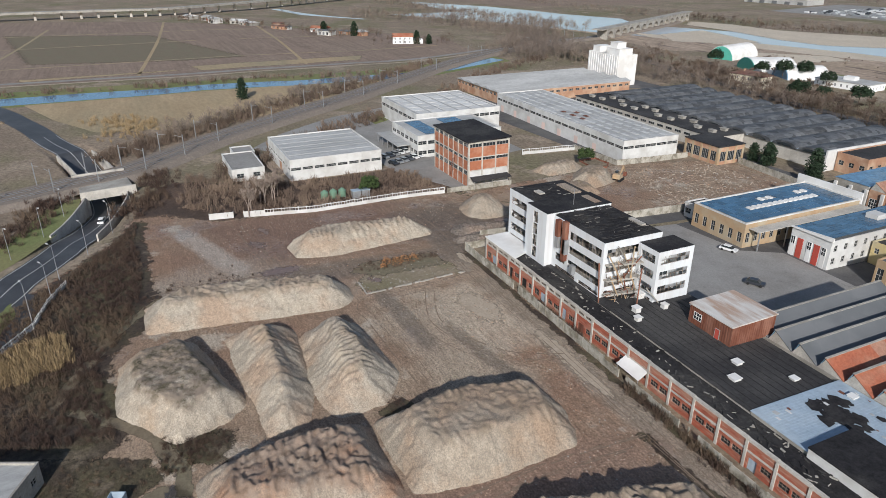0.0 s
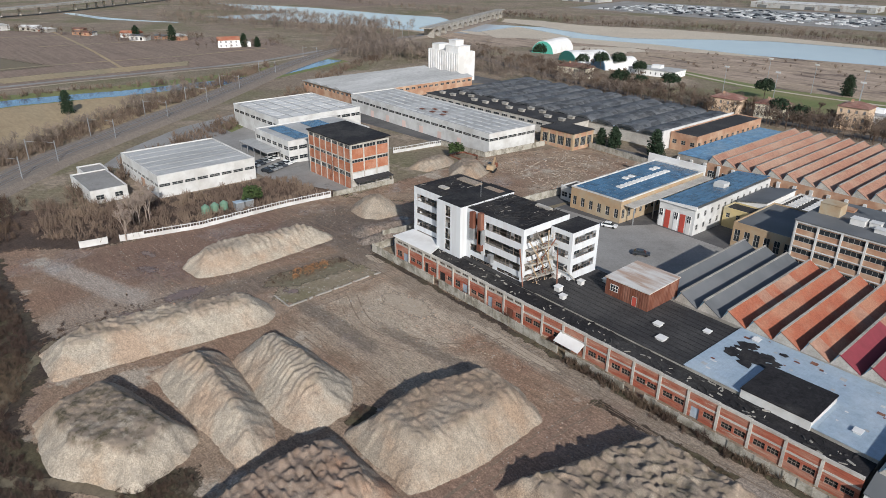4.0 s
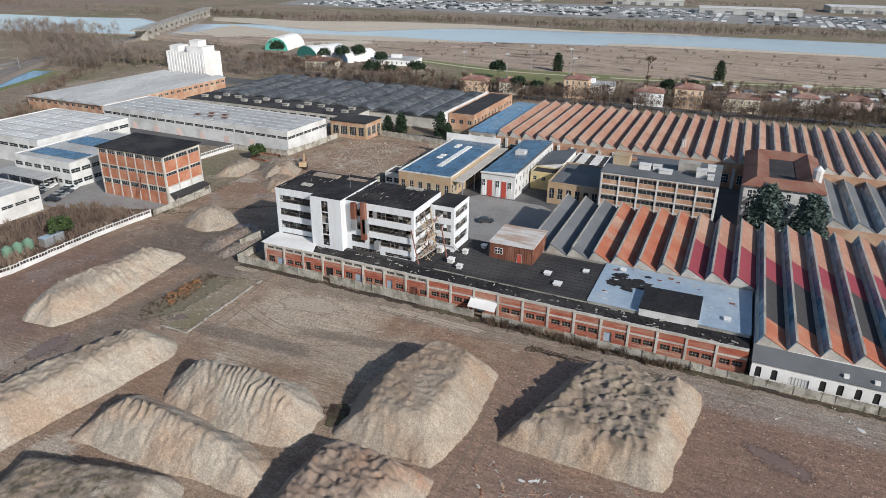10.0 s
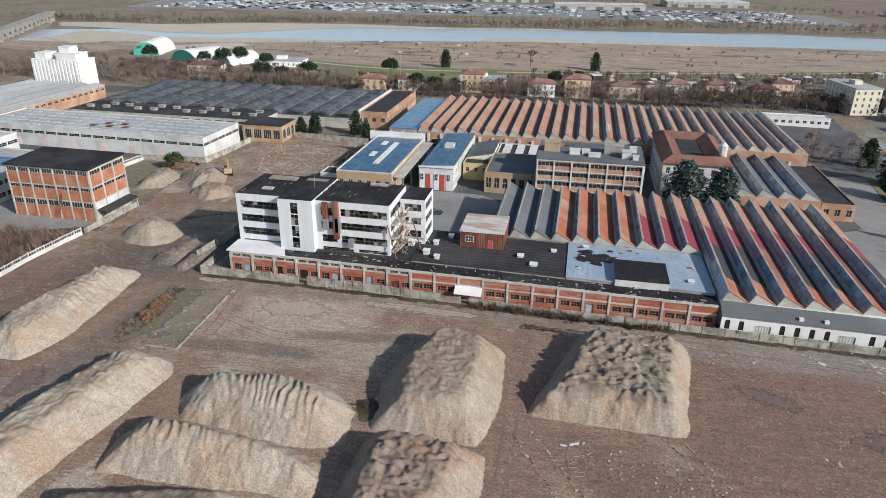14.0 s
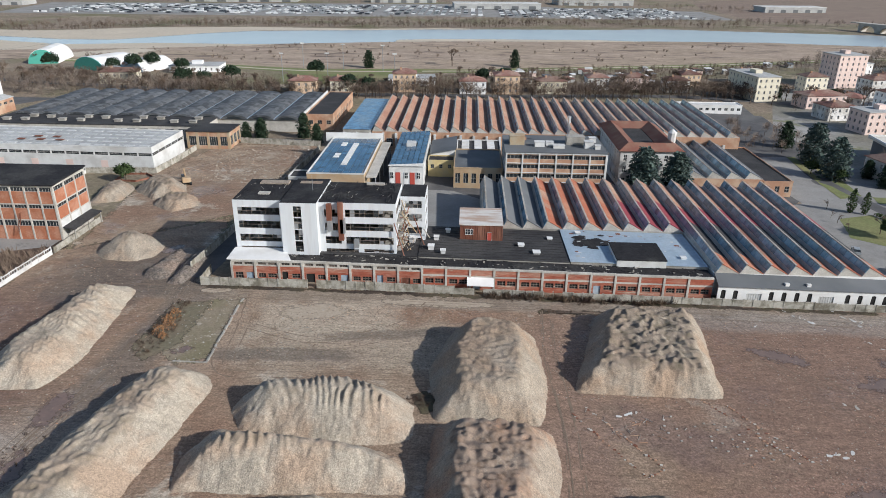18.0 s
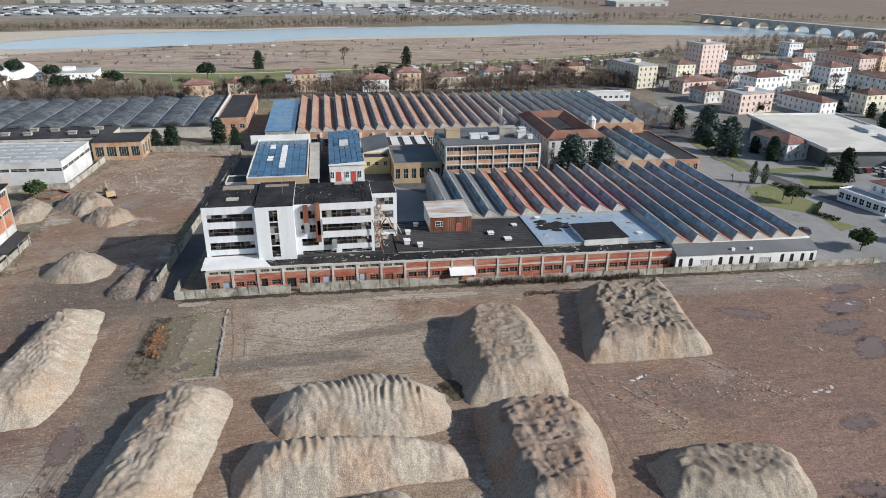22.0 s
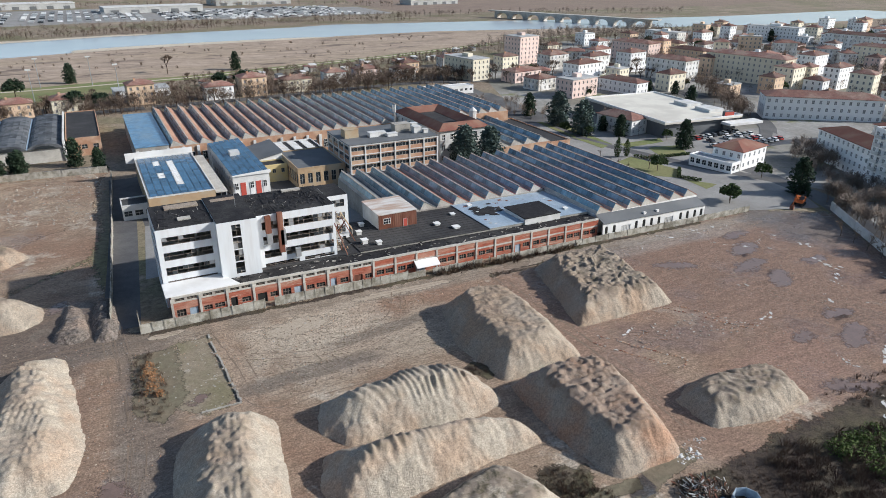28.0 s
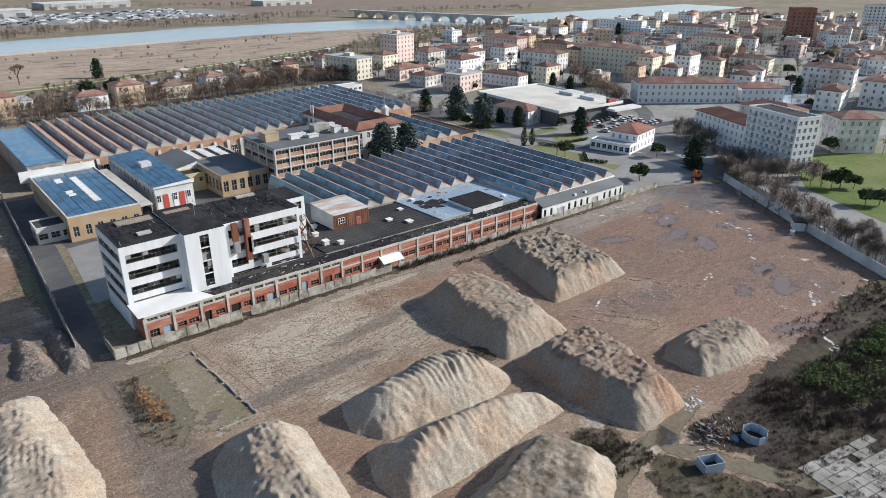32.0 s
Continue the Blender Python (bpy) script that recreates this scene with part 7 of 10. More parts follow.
soft_sheet("dark_furrows", [(-420, -120), (-400, -30), (-404, 10), (-560, -40), (-600, -150)], "tan", 0.04, "darker furrowed part of the ploughed field", "field", feather=8.0, cell=5.0)
sheet("ploughed_field", [(-347, -260), (-342, -120), (-336, -45), (-342, 20), (-355, 97), (-380, 170), (-470, 190), (-530, 140), (-625, 60), (-700, -60), (-760, -260)], "field", 0.02, "brown ploughed field", "field")
for i, (a, c) in enumerate((((-360, -150), (-640, -120)), ((-350, -60), (-680, -20)), ((-360, 40), (-620, 60)), ((-400, -240), (-420, 160)), ((-500, -220), (-520, 120)), ((-590, -150), (-590, 60)))):
    road_strip("field_track", [a, tuple((Vector(a) + Vector(c)) / 2 + Vector((3, 2))), c], [0, 0, 0], 2.2, "stubble", "narrow pale track across the ploughed field", 0.05)
vd = [(-720, -330), (-745, -150), (-752, -70), (-755, -10), (-799, 60), (-865, 149), (-915, 206), (-1000, 320)]
vl = smooth_line(vd, 4)
vt = thing("viaduct", vd[1][0], vd[1][1], "long low concrete road viaduct on piers", "viaduct", z=0)
for p, q in zip(vl, vl[1:]):
    p, q = Vector(p) - Vector(vd[1]), Vector(q) - Vector(vd[1])
    b = Build()
    d = (q - p).normalized()
    n = Vector((-d.y, d.x)) * 6
    b.hexa([(*(p - n), 6.4), (*(q - n), 6.4), (*(q + n), 6.4), (*(p + n), 6.4)], [(*(p - n), 8.4), (*(q - n), 8.4), (*(q + n), 8.4), (*(p + n), 8.4)])
    part("deck", b, "concrete", vt)
    b = Build()
    m = (p + q) / 2
    b.box(m.x - 1.2, m.y - 1.2, -0.3, m.x + 1.2, m.y + 1.2, 6.4)
    part("pier", b, "concrete_pale", vt)

# ---- river and floodplain ----
NEAR = [(-700, 230), (-560, 300), (-440, 335), (-330, 385), (-255, 400), (-172, 425), (-60, 455), (2, 475), (165, 515), (270, 518), (400, 490), (520, 455), (700, 420), (1000, 430)]
FARB = [(1000, 540), (700, 540), (540, 565), (390, 600), (200, 632), (2, 575), (-100, 552), (-195, 527), (-300, 510), (-365, 470), (-470, 425), (-580, 390), (-700, 330)]
sheet("floodplain", [(-560, 300), (-440, 325), (-330, 300), (-300, 330), (-190, 322), (-97, 300), (0, 312), (172, 372), (287, 410), (400, 440), (520, 430)] + [p for p in reversed(NEAR) if -560 < p[0] < 520], "flood", 0.03, "brown dry floodplain grass", "floodplain")
sheet("river", NEAR + FARB, "water", 0.05, "wide pale blue river", "river")
soft_sheet("sandbank_west", [(-395, 352), (-330, 372), (-255, 388), (-172, 414), (-150, 426), (-250, 424), (-330, 404), (-380, 385), (-430, 362)], "sand", 0.09, "pale sandbank along the river", "sandbank", feather=5.0, cell=2.5)
soft_sheet("sandbank_mid", [(-492, 492), (-450, 508), (-388, 505), (-309, 545), (-214, 565), (-100, 560), (2, 584), (2, 571), (-100, 545), (-198, 528), (-240, 497), (-270, 463), (-293, 442), (-334, 440), (-404, 457), (-466, 461)], "sand", 0.12, "pale far sandbank", "sandbank", feather=7.0, cell=5.0)
soft_sheet("sandbank_near", [(-60, 452), (2, 470), (100, 494), (165, 512), (120, 514), (0, 488), (-60, 470)], "sand", 0.085, "thin pale gravel shore", "sandbank", feather=5.0, cell=2.5)
soft_sheet("sandbank_island", [(-409, 376), (-419, 437), (-370, 424), (-328, 411), (-334, 382), (-363, 349)], "sand", 0.12, "pale sand island in the river", "sandbank", feather=6.0, cell=2.5)
soft_sheet("sandbank_spit", [(-300, 352), (-283, 362), (-251, 391), (-228, 384), (-239, 334), (-262, 337)], "sand", 0.12, "pale sand spit on the near shore", "sandbank", feather=6.0, cell=2.5)
sheet("lagoon", [(-900, 330), (-760, 395), (-682, 412), (-620, 420), (-547, 445), (-505, 425), (-467, 344), (-528, 348), (-621, 364), (-760, 320)], "water", 0.09, "still backwater beyond the railway bridge", "river")
sheet("side_channel", [(-830, 130), (-757, 141), (-700, 160), (-655, 186), (-652, 180), (-700, 150), (-732, 132), (-830, 118)], "water", 0.09, "narrow side channel behind the fields", "river")
sheet("levee_grass", [(-290, 322), (-190, 313), (-97, 288), (0, 300), (120, 345), (287, 400), (400, 428), (400, 442), (287, 412), (172, 376), (0, 315), (-97, 303), (-190, 325), (-290, 334)], "grass", 0.06, "green grassy levee strip", "grass")
LV = [(-290, 328), (-190, 319), (-97, 296), (0, 308), (120, 352), (287, 406), (400, 435)]
road_strip("levee_path", LV, flat(LV), 3, "sand", "pale gravel path along the levee", 0.12)
sheet("sports_field", [(-108, 248), (-24, 256), (-30, 296), (-108, 291)], "pitch", 0.05, "green sports field", "sports field")
sheet("far_meadow", [(-700, 420), (-470, 450), (-365, 500), (-300, 540), (-100, 585), (200, 660), (390, 640), (540, 600), (900, 600), (900, 690), (400, 715), (0, 690), (-300, 660), (-700, 560)], "land", 0.04, "dull brown far meadow", "meadow")
sheet("far_parking", [(-560, 690), (-150, 700), (120, 745), (330, 760), (330, 900), (60, 960), (-600, 880)], "yard", 0.06, "huge pale car storage lot beyond the river", "car park")
sheet("far_field_west", [(-1500, 300), (-760, 420), (-700, 640), (-1200, 900), (-2500, 800)], "field", 0.04, "distant brown field", "field")
sheet("far_field_east", [(350, 740), (900, 700), (1500, 900), (900, 1500), (350, 1100)], "field", 0.04, "distant brown field", "field")
sheet("far_green", [(-600, 900), (60, 985), (340, 920), (400, 1200), (-300, 1500), (-1200, 1300)], "land", 0.05, "distant green field", "grass")
rng = random.Random(21)
b = Build()
for r in range(22):
    for k in range(90):
        if rng.random() < 0.25:
            continue
        x, y = -540 + k * 9.2, 705 + r * 8.5 + k * 0.6
        if y > 760 + 0.1 * (x + 540) + 90 or (x + 540) % 140 < 12:
            continue
        z = zg(x, y) + 0.3
        b.box(x, y, z, x + 5.5, y + 2.2, z + 1.5, rng.randrange(4))
tagged(part("stored_cars", b, ["carsilver", "carsilver", "cardark", "carwhite"]), "rows of stored cars far beyond the river", "cars", kind="stuff")
for i, (x, y, w, d, h) in enumerate(((-20, 850, 120, 35, 7), (-420, 930, 160, 50, 7), (-150, 960, 100, 40, 7), (140, 1000, 120, 50, 8), (-700, 800, 100, 40, 7), (420, 900, 90, 35, 7))):
    t = thing("distribution_hall", x, y, "distant low white distribution hall with flat roof", "hall", 6, "far halls")
    b = Build()
    b.box(0, 0, -0.3, w, d, h)
    part("body", b, "greyroof", t)
    b = Build()
    b.box(-0.5, -0.5, h, w + 0.5, d + 0.5, h + 0.6)
    part("roof", b, "white_dirty", t)
    for k in range(5):
        b = Build()
        b.box(w * (k + 0.3) / 5, -0.2, 0, w * (k + 0.7) / 5, -0.02, 4)
        part("loading_door", b, "greyroof_dk", t)

# ---- hamlet beyond the ploughed field ----
rng = random.Random(611)
for k, (x, y) in enumerate(((-699, 5), (-684, 10), (-668, 15), (-655, 22), (-642, 34), (-632, 46), (-618, 56), (-606, 66), (-592, 72), (-580, 80), (-566, 86), (-552, 92), (-540, 97), (-526, 104), (-512, 116), (-505, 130))):
    if k % 4 == 2:
        continue
    x, y = x + rng.gauss(0, 5), y + rng.gauss(0, 5)
    w, d, h = rng.uniform(8, 18), rng.uniform(6, 10), rng.uniform(2.4, 4.2)
    wall = rng.choice(("concrete", "white_dirty", "concrete_pale", "brick_pale"))
    roof = "tile" if k == 11 else rng.choice(("greyroof", "townroof", "greyroof_dk", "white_dirty"))
    t = thing("farm_shed", x, y, "low shed of the hamlet beyond the field", "shed", rng.uniform(15, 50), "hamlet sheds")
    b = Build()
    b.box(0, 0, -0.3, w, d, h)
    part("wall", b, wall, t)
    hip_roof(t, w, d, h, rng.uniform(0.6, 1.8), roof, gable=True)
    for q in range(3):
        b = Build()
        b.box(w * (0.15 + 0.28 * q), -0.06, 0.4, w * (0.15 + 0.28 * q) + 2.0, -0.01, h * 0.7)
        part("door", b, rng.choice(("dark", "blind", "rust")), t)
t = thing("farmhouse", -442, 132, "white farmhouse with a red tiled roof", "house", 70)
b = Build()
b.box(0, 0, -0.3, 16, 9, 5.5), b.box(16, 1, -0.3, 24, 8, 3.2)
part("wall", b, "facade", t)
hip_roof(t, 16, 9, 5.5, 2.2, "tile", gable=True)
for q in range(4):
    for z in (0.8, 3.4):
        b = Build()
        b.box(1.4 + 3.8 * q, -0.06, z, 2.6 + 3.8 * q, -0.01, z + 1.4)
        part("window", b, "blind", t)
# ---- ground round the western buildings ----
sheet("goods_yard", [(-166, -31), (-182, -18), (-203, 10), (-217, 41), (-205, 44), (-196, 26), (-172, 27), (-158, 4), (-158, -26)], "yard", 0.05, "pale concrete yard beside the railway", "yard")
sheet("yard_lawn", [(-197.4, 23.1), (-206, 35), (-193.5, 35.7), (-184, 22.7)], "grass", 0.08, "small green lawn in the goods yard", "lawn")
sheet("roundabout_road", [(-44, -101), (-52, -96), (-62, -93), (-70, -94), (-76, -99), (-64, -112), (-40, -118)], "road", 0.075, "dark asphalt roundabout", "road")
sheet("roundabout_grass", ragged([(-55, -98.5), (-62, -96.5), (-68, -98), (-64, -99.5), (-57, -101)], 0.4, 1.0, 3), "grass", 0.1, "green verge beside the roundabout", "grass")
sheet("verge_grass", [(-80, -105), (-92, -97.5), (-104, -91.5), (-122, -87), (-132, -86), (-130, -93), (-112, -99), (-96, -108)], "grass", 0.05, "dull green road verge", "grass")
soft_sheet("west_scrub", ragged([(-108, -73), (-97, -53), (-94, -28), (-92, 14), (-96, 22), (-120, 18), (-122, -30), (-130, -48), (-136, -60), (-128, -70)], 2.0, 2.0, 9), "scrub", 0.02, "dead weeds and scrub beside the plot", "scrub")
sheet("west_yard", [(-160, 5), (-120, 5), (-96, 16), (-96, 24), (-118, 22), (-128, 60), (-156, 60), (-196, 30), (-170, 10)], "yard", 0.04, "pale asphalt yard with parked cars", "yard")
sheet("north_yard", [(-240, 72), (-100, 80), (-98, 88), (-192, 88), (-200, 130), (-60, 120), (-55, 128), (-190, 132), (-225, 160), (-200, 200), (-250, 200), (-228, 92)], "asphalt", 0.03, "dark asphalt between warehouses", "yard")
AV = [(-300, 262), (-238, 243), (-112, 222), (0, 226), (98, 243), (150, 240), (215, 215), (300, 205)]
road_strip("avenue", AV, flat(AV), 8, "asphalt", "straight tree-lined avenue behind the factory")
# ---- vegetation ----
def bare_tree(seed, h, spread, key="twig", trunk_key="bark", depth=4):
    """A leafless tree: tapered trunk with limbs, and a crown of fine twigs."""
    rng = random.Random(seed)
    tr, cr = Build(), Build()

    def grow(p, d, length, r, lev):
        q = p + d * length
        (tr if lev < 2 else cr).bar(p, q, r, r * 0.62, n=5 if lev == 0 else 3)
        if lev >= depth:
            for i in range(4):
                e = (d + Vector((rng.gauss(0, 1), rng.gauss(0, 1), rng.gauss(0.1, 0.6))) * 0.7).normalized() * h * rng.uniform(0.05, 0.11)
                o = Vector((rng.gauss(0, 1), rng.gauss(0, 1), rng.gauss(0, 1))).normalized() * h * 0.006
                m = p + (q - p) * rng.random()
                cr.quad([m, m + e * 0.5 + o, m + e, m + e * 0.5 - o])
            return
        for i in range(3 if lev == 0 else rng.choice((3, 4))):
            a = rng.uniform(0, 2 * math.pi)
            nd = (d + Vector((math.cos(a), math.sin(a), rng.uniform(-0.1, 0.45))) * spread).normalized()
            grow(p + d * length * rng.uniform(0.55, 1.0), nd, length * rng.uniform(0.55, 0.75), max(r * 0.6, h * 0.0035), lev + 1)
    grow(Vector((0, 0, -0.2)), Vector((0, 0, 1)), h * 0.36, h * 0.022, 0)
    e = new("bare_tree")
    part("trunk", tr, trunk_key, e)
    part("crown", cr, key, e)
    return e


def leafy(seed, h, w, key, kind="cedar", n=900):
    """An evergreen: trunk and a crown of many small leaf clumps."""
    rng = random.Random(seed)
    tr, cr = Build(), Build()
    tr.bar((0, 0, -0.2), (0, 0, h * 0.85), h * 0.025, h * 0.008, n=6)
    for i in range(n):
        k = rng.random()
        a = rng.uniform(0, 2 * math.pi)
        if kind == "cedar":
            tier = (round(k * 9) + rng.gauss(0, 0.22)) / 9.4
            tier = min(max(tier, 0.0), 0.99)
            prof = max(0.1, 1 - ((tier - 0.3) / 0.74) ** 2) ** 0.62
            r = w * prof * rng.random() ** 0.4 * (0.8 + 0.22 * math.sin(4 * a + tier * 11) + 0.1 * math.sin(9 * a - tier * 23))
            z = h * (0.05 + 0.93 * tier) - 0.12 * r + rng.gauss(0, 0.012 * h)
        elif kind == "cypress":
            r = w * math.sin(math.pi * min(0.98, 0.12 + k * 0.88)) ** 0.8 * math.sqrt(rng.random())
            z = h * (0.04 + 0.96 * k)
        else:
            th = math.acos(rng.uniform(-0.35, 1))
            rr = rng.uniform(0.72, 1.05) * (0.85 + 0.2 * math.sin(3 * a + 2 * th))
            r, z = w * math.sin(th) * rr, h * (0.6 + 0.4 * math.cos(th) * rr)
        s = rng.uniform(0.2, 0.48) * (w / 3) ** 0.5
        c = Vector((r * math.cos(a), r * math.sin(a), z))
        u = Vector((rng.gauss(0, 1), rng.gauss(0, 1), rng.gauss(0, 0.5))).normalized() * s
        v = Vector((rng.gauss(0, 1), rng.gauss(0, 1), rng.gauss(0, 0.5))).normalized() * s
        cr.quad([c - u, c - v * 0.6, c + u, c + v])
    e = new("evergreen_tree")
    part("trunk", tr, "bark", e)
    me = cr.mesh("crown", [key])
    part("crown", me, [], e)
    return e


def thicket(name, spots, hmin, hmax, key, label, blades=26, seed=1, width=0.018):
    """Scrub that nobody could count: fine upright stems in clumps."""
    rng = random.Random(seed)
    v, f = [], []
    for x, y in spots:
        h = rng.uniform(hmin, hmax)
        z = zg(x, y) - 0.05
        for i in range(blades):
            a, tilt = rng.uniform(0, 6.283), rng.uniform(0.08, 0.55)
            l = h * rng.uniform(0.5, 1.0)
            bx, by = x + rng.gauss(0, 0.16 * h), y + rng.gauss(0, 0.16 * h)
            tx, ty, tz = bx + math.cos(a) * l * tilt, by + math.sin(a) * l * tilt, z + l
            w = width * h
            p = a + rng.uniform(0.6, 2.5)
            k = len(v)
            mz = z + l * rng.uniform(0.3, 0.6)
            mx, my = (bx + tx) / 2, (by + ty) / 2
            v += [(bx, by, z), (mx + math.cos(p) * w, my + math.sin(p) * w, mz), (tx, ty, tz), (mx - math.cos(p) * w, my - math.sin(p) * w, mz + 0.1 * l)]
            f.append((k, k + 1, k + 2, k + 3))
    me = bpy.data.meshes.new(name)
    me.from_pydata(v, [], f)
    me.materials.append(M[key])
    me.update()
    return tagged(new(name, me), label, "bushes", kind="stuff")


def along(pts, n, spread, seed=0):
    rng = random.Random(seed)
    line = smooth_line(pts, 6)
    out = []
    for i in range(n):
        k = rng.uniform(0, len(line) - 1.001)
        j = int(k)
        p = Vector(line[j]).lerp(Vector(line[j + 1]), k - j)
        out.append((p.x + rng.gauss(0, spread), p.y + rng.gauss(0, spread)))
    return out


def inside(poly, n, seed=0):
    rng = random.Random(seed)
    xs, ys = [p[0] for p in poly], [p[1] for p in poly]
    out = []
    while len(out) < n:
        x, y = rng.uniform(min(xs), max(xs)), rng.uniform(min(ys), max(ys))
        odd = False
        for (x0, y0), (x1, y1) in zip(poly, poly[1:] + poly[:1]):
            if (y0 > y) != (y1 > y) and x < (x1 - x0) * (y - y0) / (y1 - y0) + x0:
                odd = not odd
        if odd:
            out.append((x, y))
    return out


def grove(name, spots, hmin, hmax, key, label, twigs=150, seed=1):
    """Leafless crowns that nobody could count: short trunks under clouds of fine twigs."""
    rng = random.Random(seed)
    v, f = [], []
    for x, y in spots:
        h = rng.uniform(hmin, hmax)
        z = zg(x, y)
        r = h * rng.uniform(0.24, 0.36)
        t = 0.012 * h + 0.04
        for dx, dy in ((t, 0), (0, t)):
            k = len(v)
            v += [(x - dx, y - dy, z - 0.1), (x + dx, y + dy, z - 0.1), (x + dx * 0.4, y + dy * 0.4, z + 0.6 * h), (x - dx * 0.4, y - dy * 0.4, z + 0.6 * h)]
            f.append((k, k + 1, k + 2, k + 3))
        for i in range(twigs):
            a, u = rng.uniform(0, 6.283), rng.random() ** 0.45
            el = rng.uniform(-0.5, 1.0)
            c = math.sqrt(max(0, 1 - el * el)) * u * r
            px, py, pz = x + c * math.cos(a), y + c * math.sin(a), z + 0.6 * h + el * u * 0.4 * h
            l = h * rng.uniform(0.08, 0.2)
            ox, oy, oz = math.cos(a) * l * 0.6 + rng.gauss(0, 0.3) * l, math.sin(a) * l * 0.6 + rng.gauss(0, 0.3) * l, l * rng.uniform(0.1, 0.9)
            w = 0.008 * h + 0.03
            sx, sy = -math.sin(a) * w, math.cos(a) * w
            k = len(v)
            v += [(px - sx, py - sy, pz), (px + sx, py + sy, pz), (px + ox, py + oy, pz + oz)]
            f.append((k, k + 1, k + 2))
    me = bpy.data.meshes.new(name)
    me.from_pydata(v, [], f)
    me.materials.append(M[key])
    me.update()
    return tagged(new(name, me), label, "trees", kind="stuff")


PLANTED = {}


def plant(proto, spots, label, category="tree", group="", smin=0.8, smax=1.2, seed=0):
    """Copies of a tree at the spots, each turned and sized a little differently."""
    rng = random.Random(seed)
    for i, (x, y) in enumerate(spots):
        s = rng.uniform(smin, smax)
        m = pose(x, y, zg(x, y), 0, 0, rng.uniform(0, 360))
        if proto.name not in PLANTED:
            PLANTED[proto.name] = True
            ob = proto
            ob.matrix_basis = m
        else:
            ob = copy_thing(proto, m)
        ob.scale = (s, s, s * rng.uniform(0.9, 1.1))
        tagged(ob, label, category, group)


TREES = [bare_tree(s, h, sp) for s, h, sp in ((1, 10, 0.55), (2, 11, 0.5), (3, 9, 0.65), (4, 12, 0.48))]
POLL = bare_tree(9, 6, 0.7, depth=3)
BIRCH = bare_tree(12, 11, 0.34, "twig_pale", "twig_pale")
CEDAR, CEDAR2 = leafy(1, 15, 5.6, "cedar", n=4200), leafy(2, 12, 3.9, "needle", n=3000)
PINE, ROUND, CYP = leafy(3, 9, 4.4, "needle", "round", 1800), leafy(4, 5, 2.6, "hedge", "round", 1100), leafy(5, 6, 1.1, "hedge", "cypress", 800)

avl = smooth_line(AV, 6)
spots = [(p[0] + o * 0.1, p[1] + o) for p in avl for o in (-8, 7)]
for k in range(4):
    plant(TREES[k], spots[k::4], "leafless roadside tree along the avenue", group="avenue trees", seed=k)
    plant(TREES[k], inside([(-240, 246), (-112, 226), (0, 230), (98, 248), (140, 246), (150, 300), (0, 296), (-20, 258), (-110, 246), (-200, 300), (-290, 320)], 22, 30 + k), "leafless tree among garden plots", group="garden trees", seed=k + 5, smin=0.5, smax=0.9)
    plant(TREES[k], inside([(170, 250), (420, 60), (640, 120), (620, 330), (400, 420), (240, 330)], 34, 60 + k), "leafless tree between houses", group="town trees", seed=k + 9, smin=0.6, smax=1.0)
plant(TREES[0], [(-9.2, 328)], "tall lone leafless tree on the levee", smin=1.5, smax=1.6)
plant(BIRCH, along([(-112, -34), (-106, -38), (-100, -44)], 9, 3.0, 2), "pale slender bare birch in the scrub", group="birches", smin=0.7, smax=1.0)
plant(CEDAR, [(56, 73), (66.5, 74), (129.1, 118.7), (127.5, 99.7)], "tall blue-grey cedar beside the villa", group="cedars", smin=0.9, smax=1.05)
plant(CEDAR2, [(133.5, 2.2), (140.2, 90.5), (147.6, 62.4), (128.4, 140.7), (220, 128.5), (-258, -18), (-62, 312), (32, 330)], "tall dark green conifer tree", group="conifers", smin=0.7, smax=1.05)
plant(CEDAR2, [(-84, 128), (-78, 128), (-62, 131), (-55, 122), (-80, 132)], "dark bushy conifer behind the rear plot wall", group="conifers", smin=0.55, smax=0.8, seed=8)
plant(PINE, [(-150, 232), (-142, 240), (-86, 268), (-60, 226), (-50, 224), (10, 262), (22, 258), (-200, 282), (-210, 276), (-192, 290), (-170, 280), (-130, 250), (-250, 280)], "dark green rounded umbrella pine", group="pines", smin=0.8, smax=1.3)
plant(ROUND, [(106.4, 4.6), (108.5, 6.5), (113.5, 41.2), (138.2, 19.3), (128, 96), (152, 76), (-104, 70), (-100, -10), (122, 104)], "rounded dark evergreen garden shrub", group="shrubs", smin=0.7, smax=1.3)
plant(CYP, [(114.2, 62.3), (117.7, 61.4)], "small dark cypress on the lawn", group="cypresses", smin=1.1, smax=1.3)
plant(POLL, [(108.9, 65.2), (106.1, 56.9), (105.8, 52.7), (105.7, 46.5)], "pollarded bare tree beside the car park", group="pollards", smin=0.5, smax=0.7)
plant(TREES[2], [(113, 44.6)], "gnarled leafless tree on the lawn", smin=0.8, smax=0.85)
plant(POLL, [(104 - 1.75 * k + 8, -26 - 4.6 * k) for k in range(12)], "small bare street tree behind the wall", group="street trees", smin=0.8, smax=1.1)

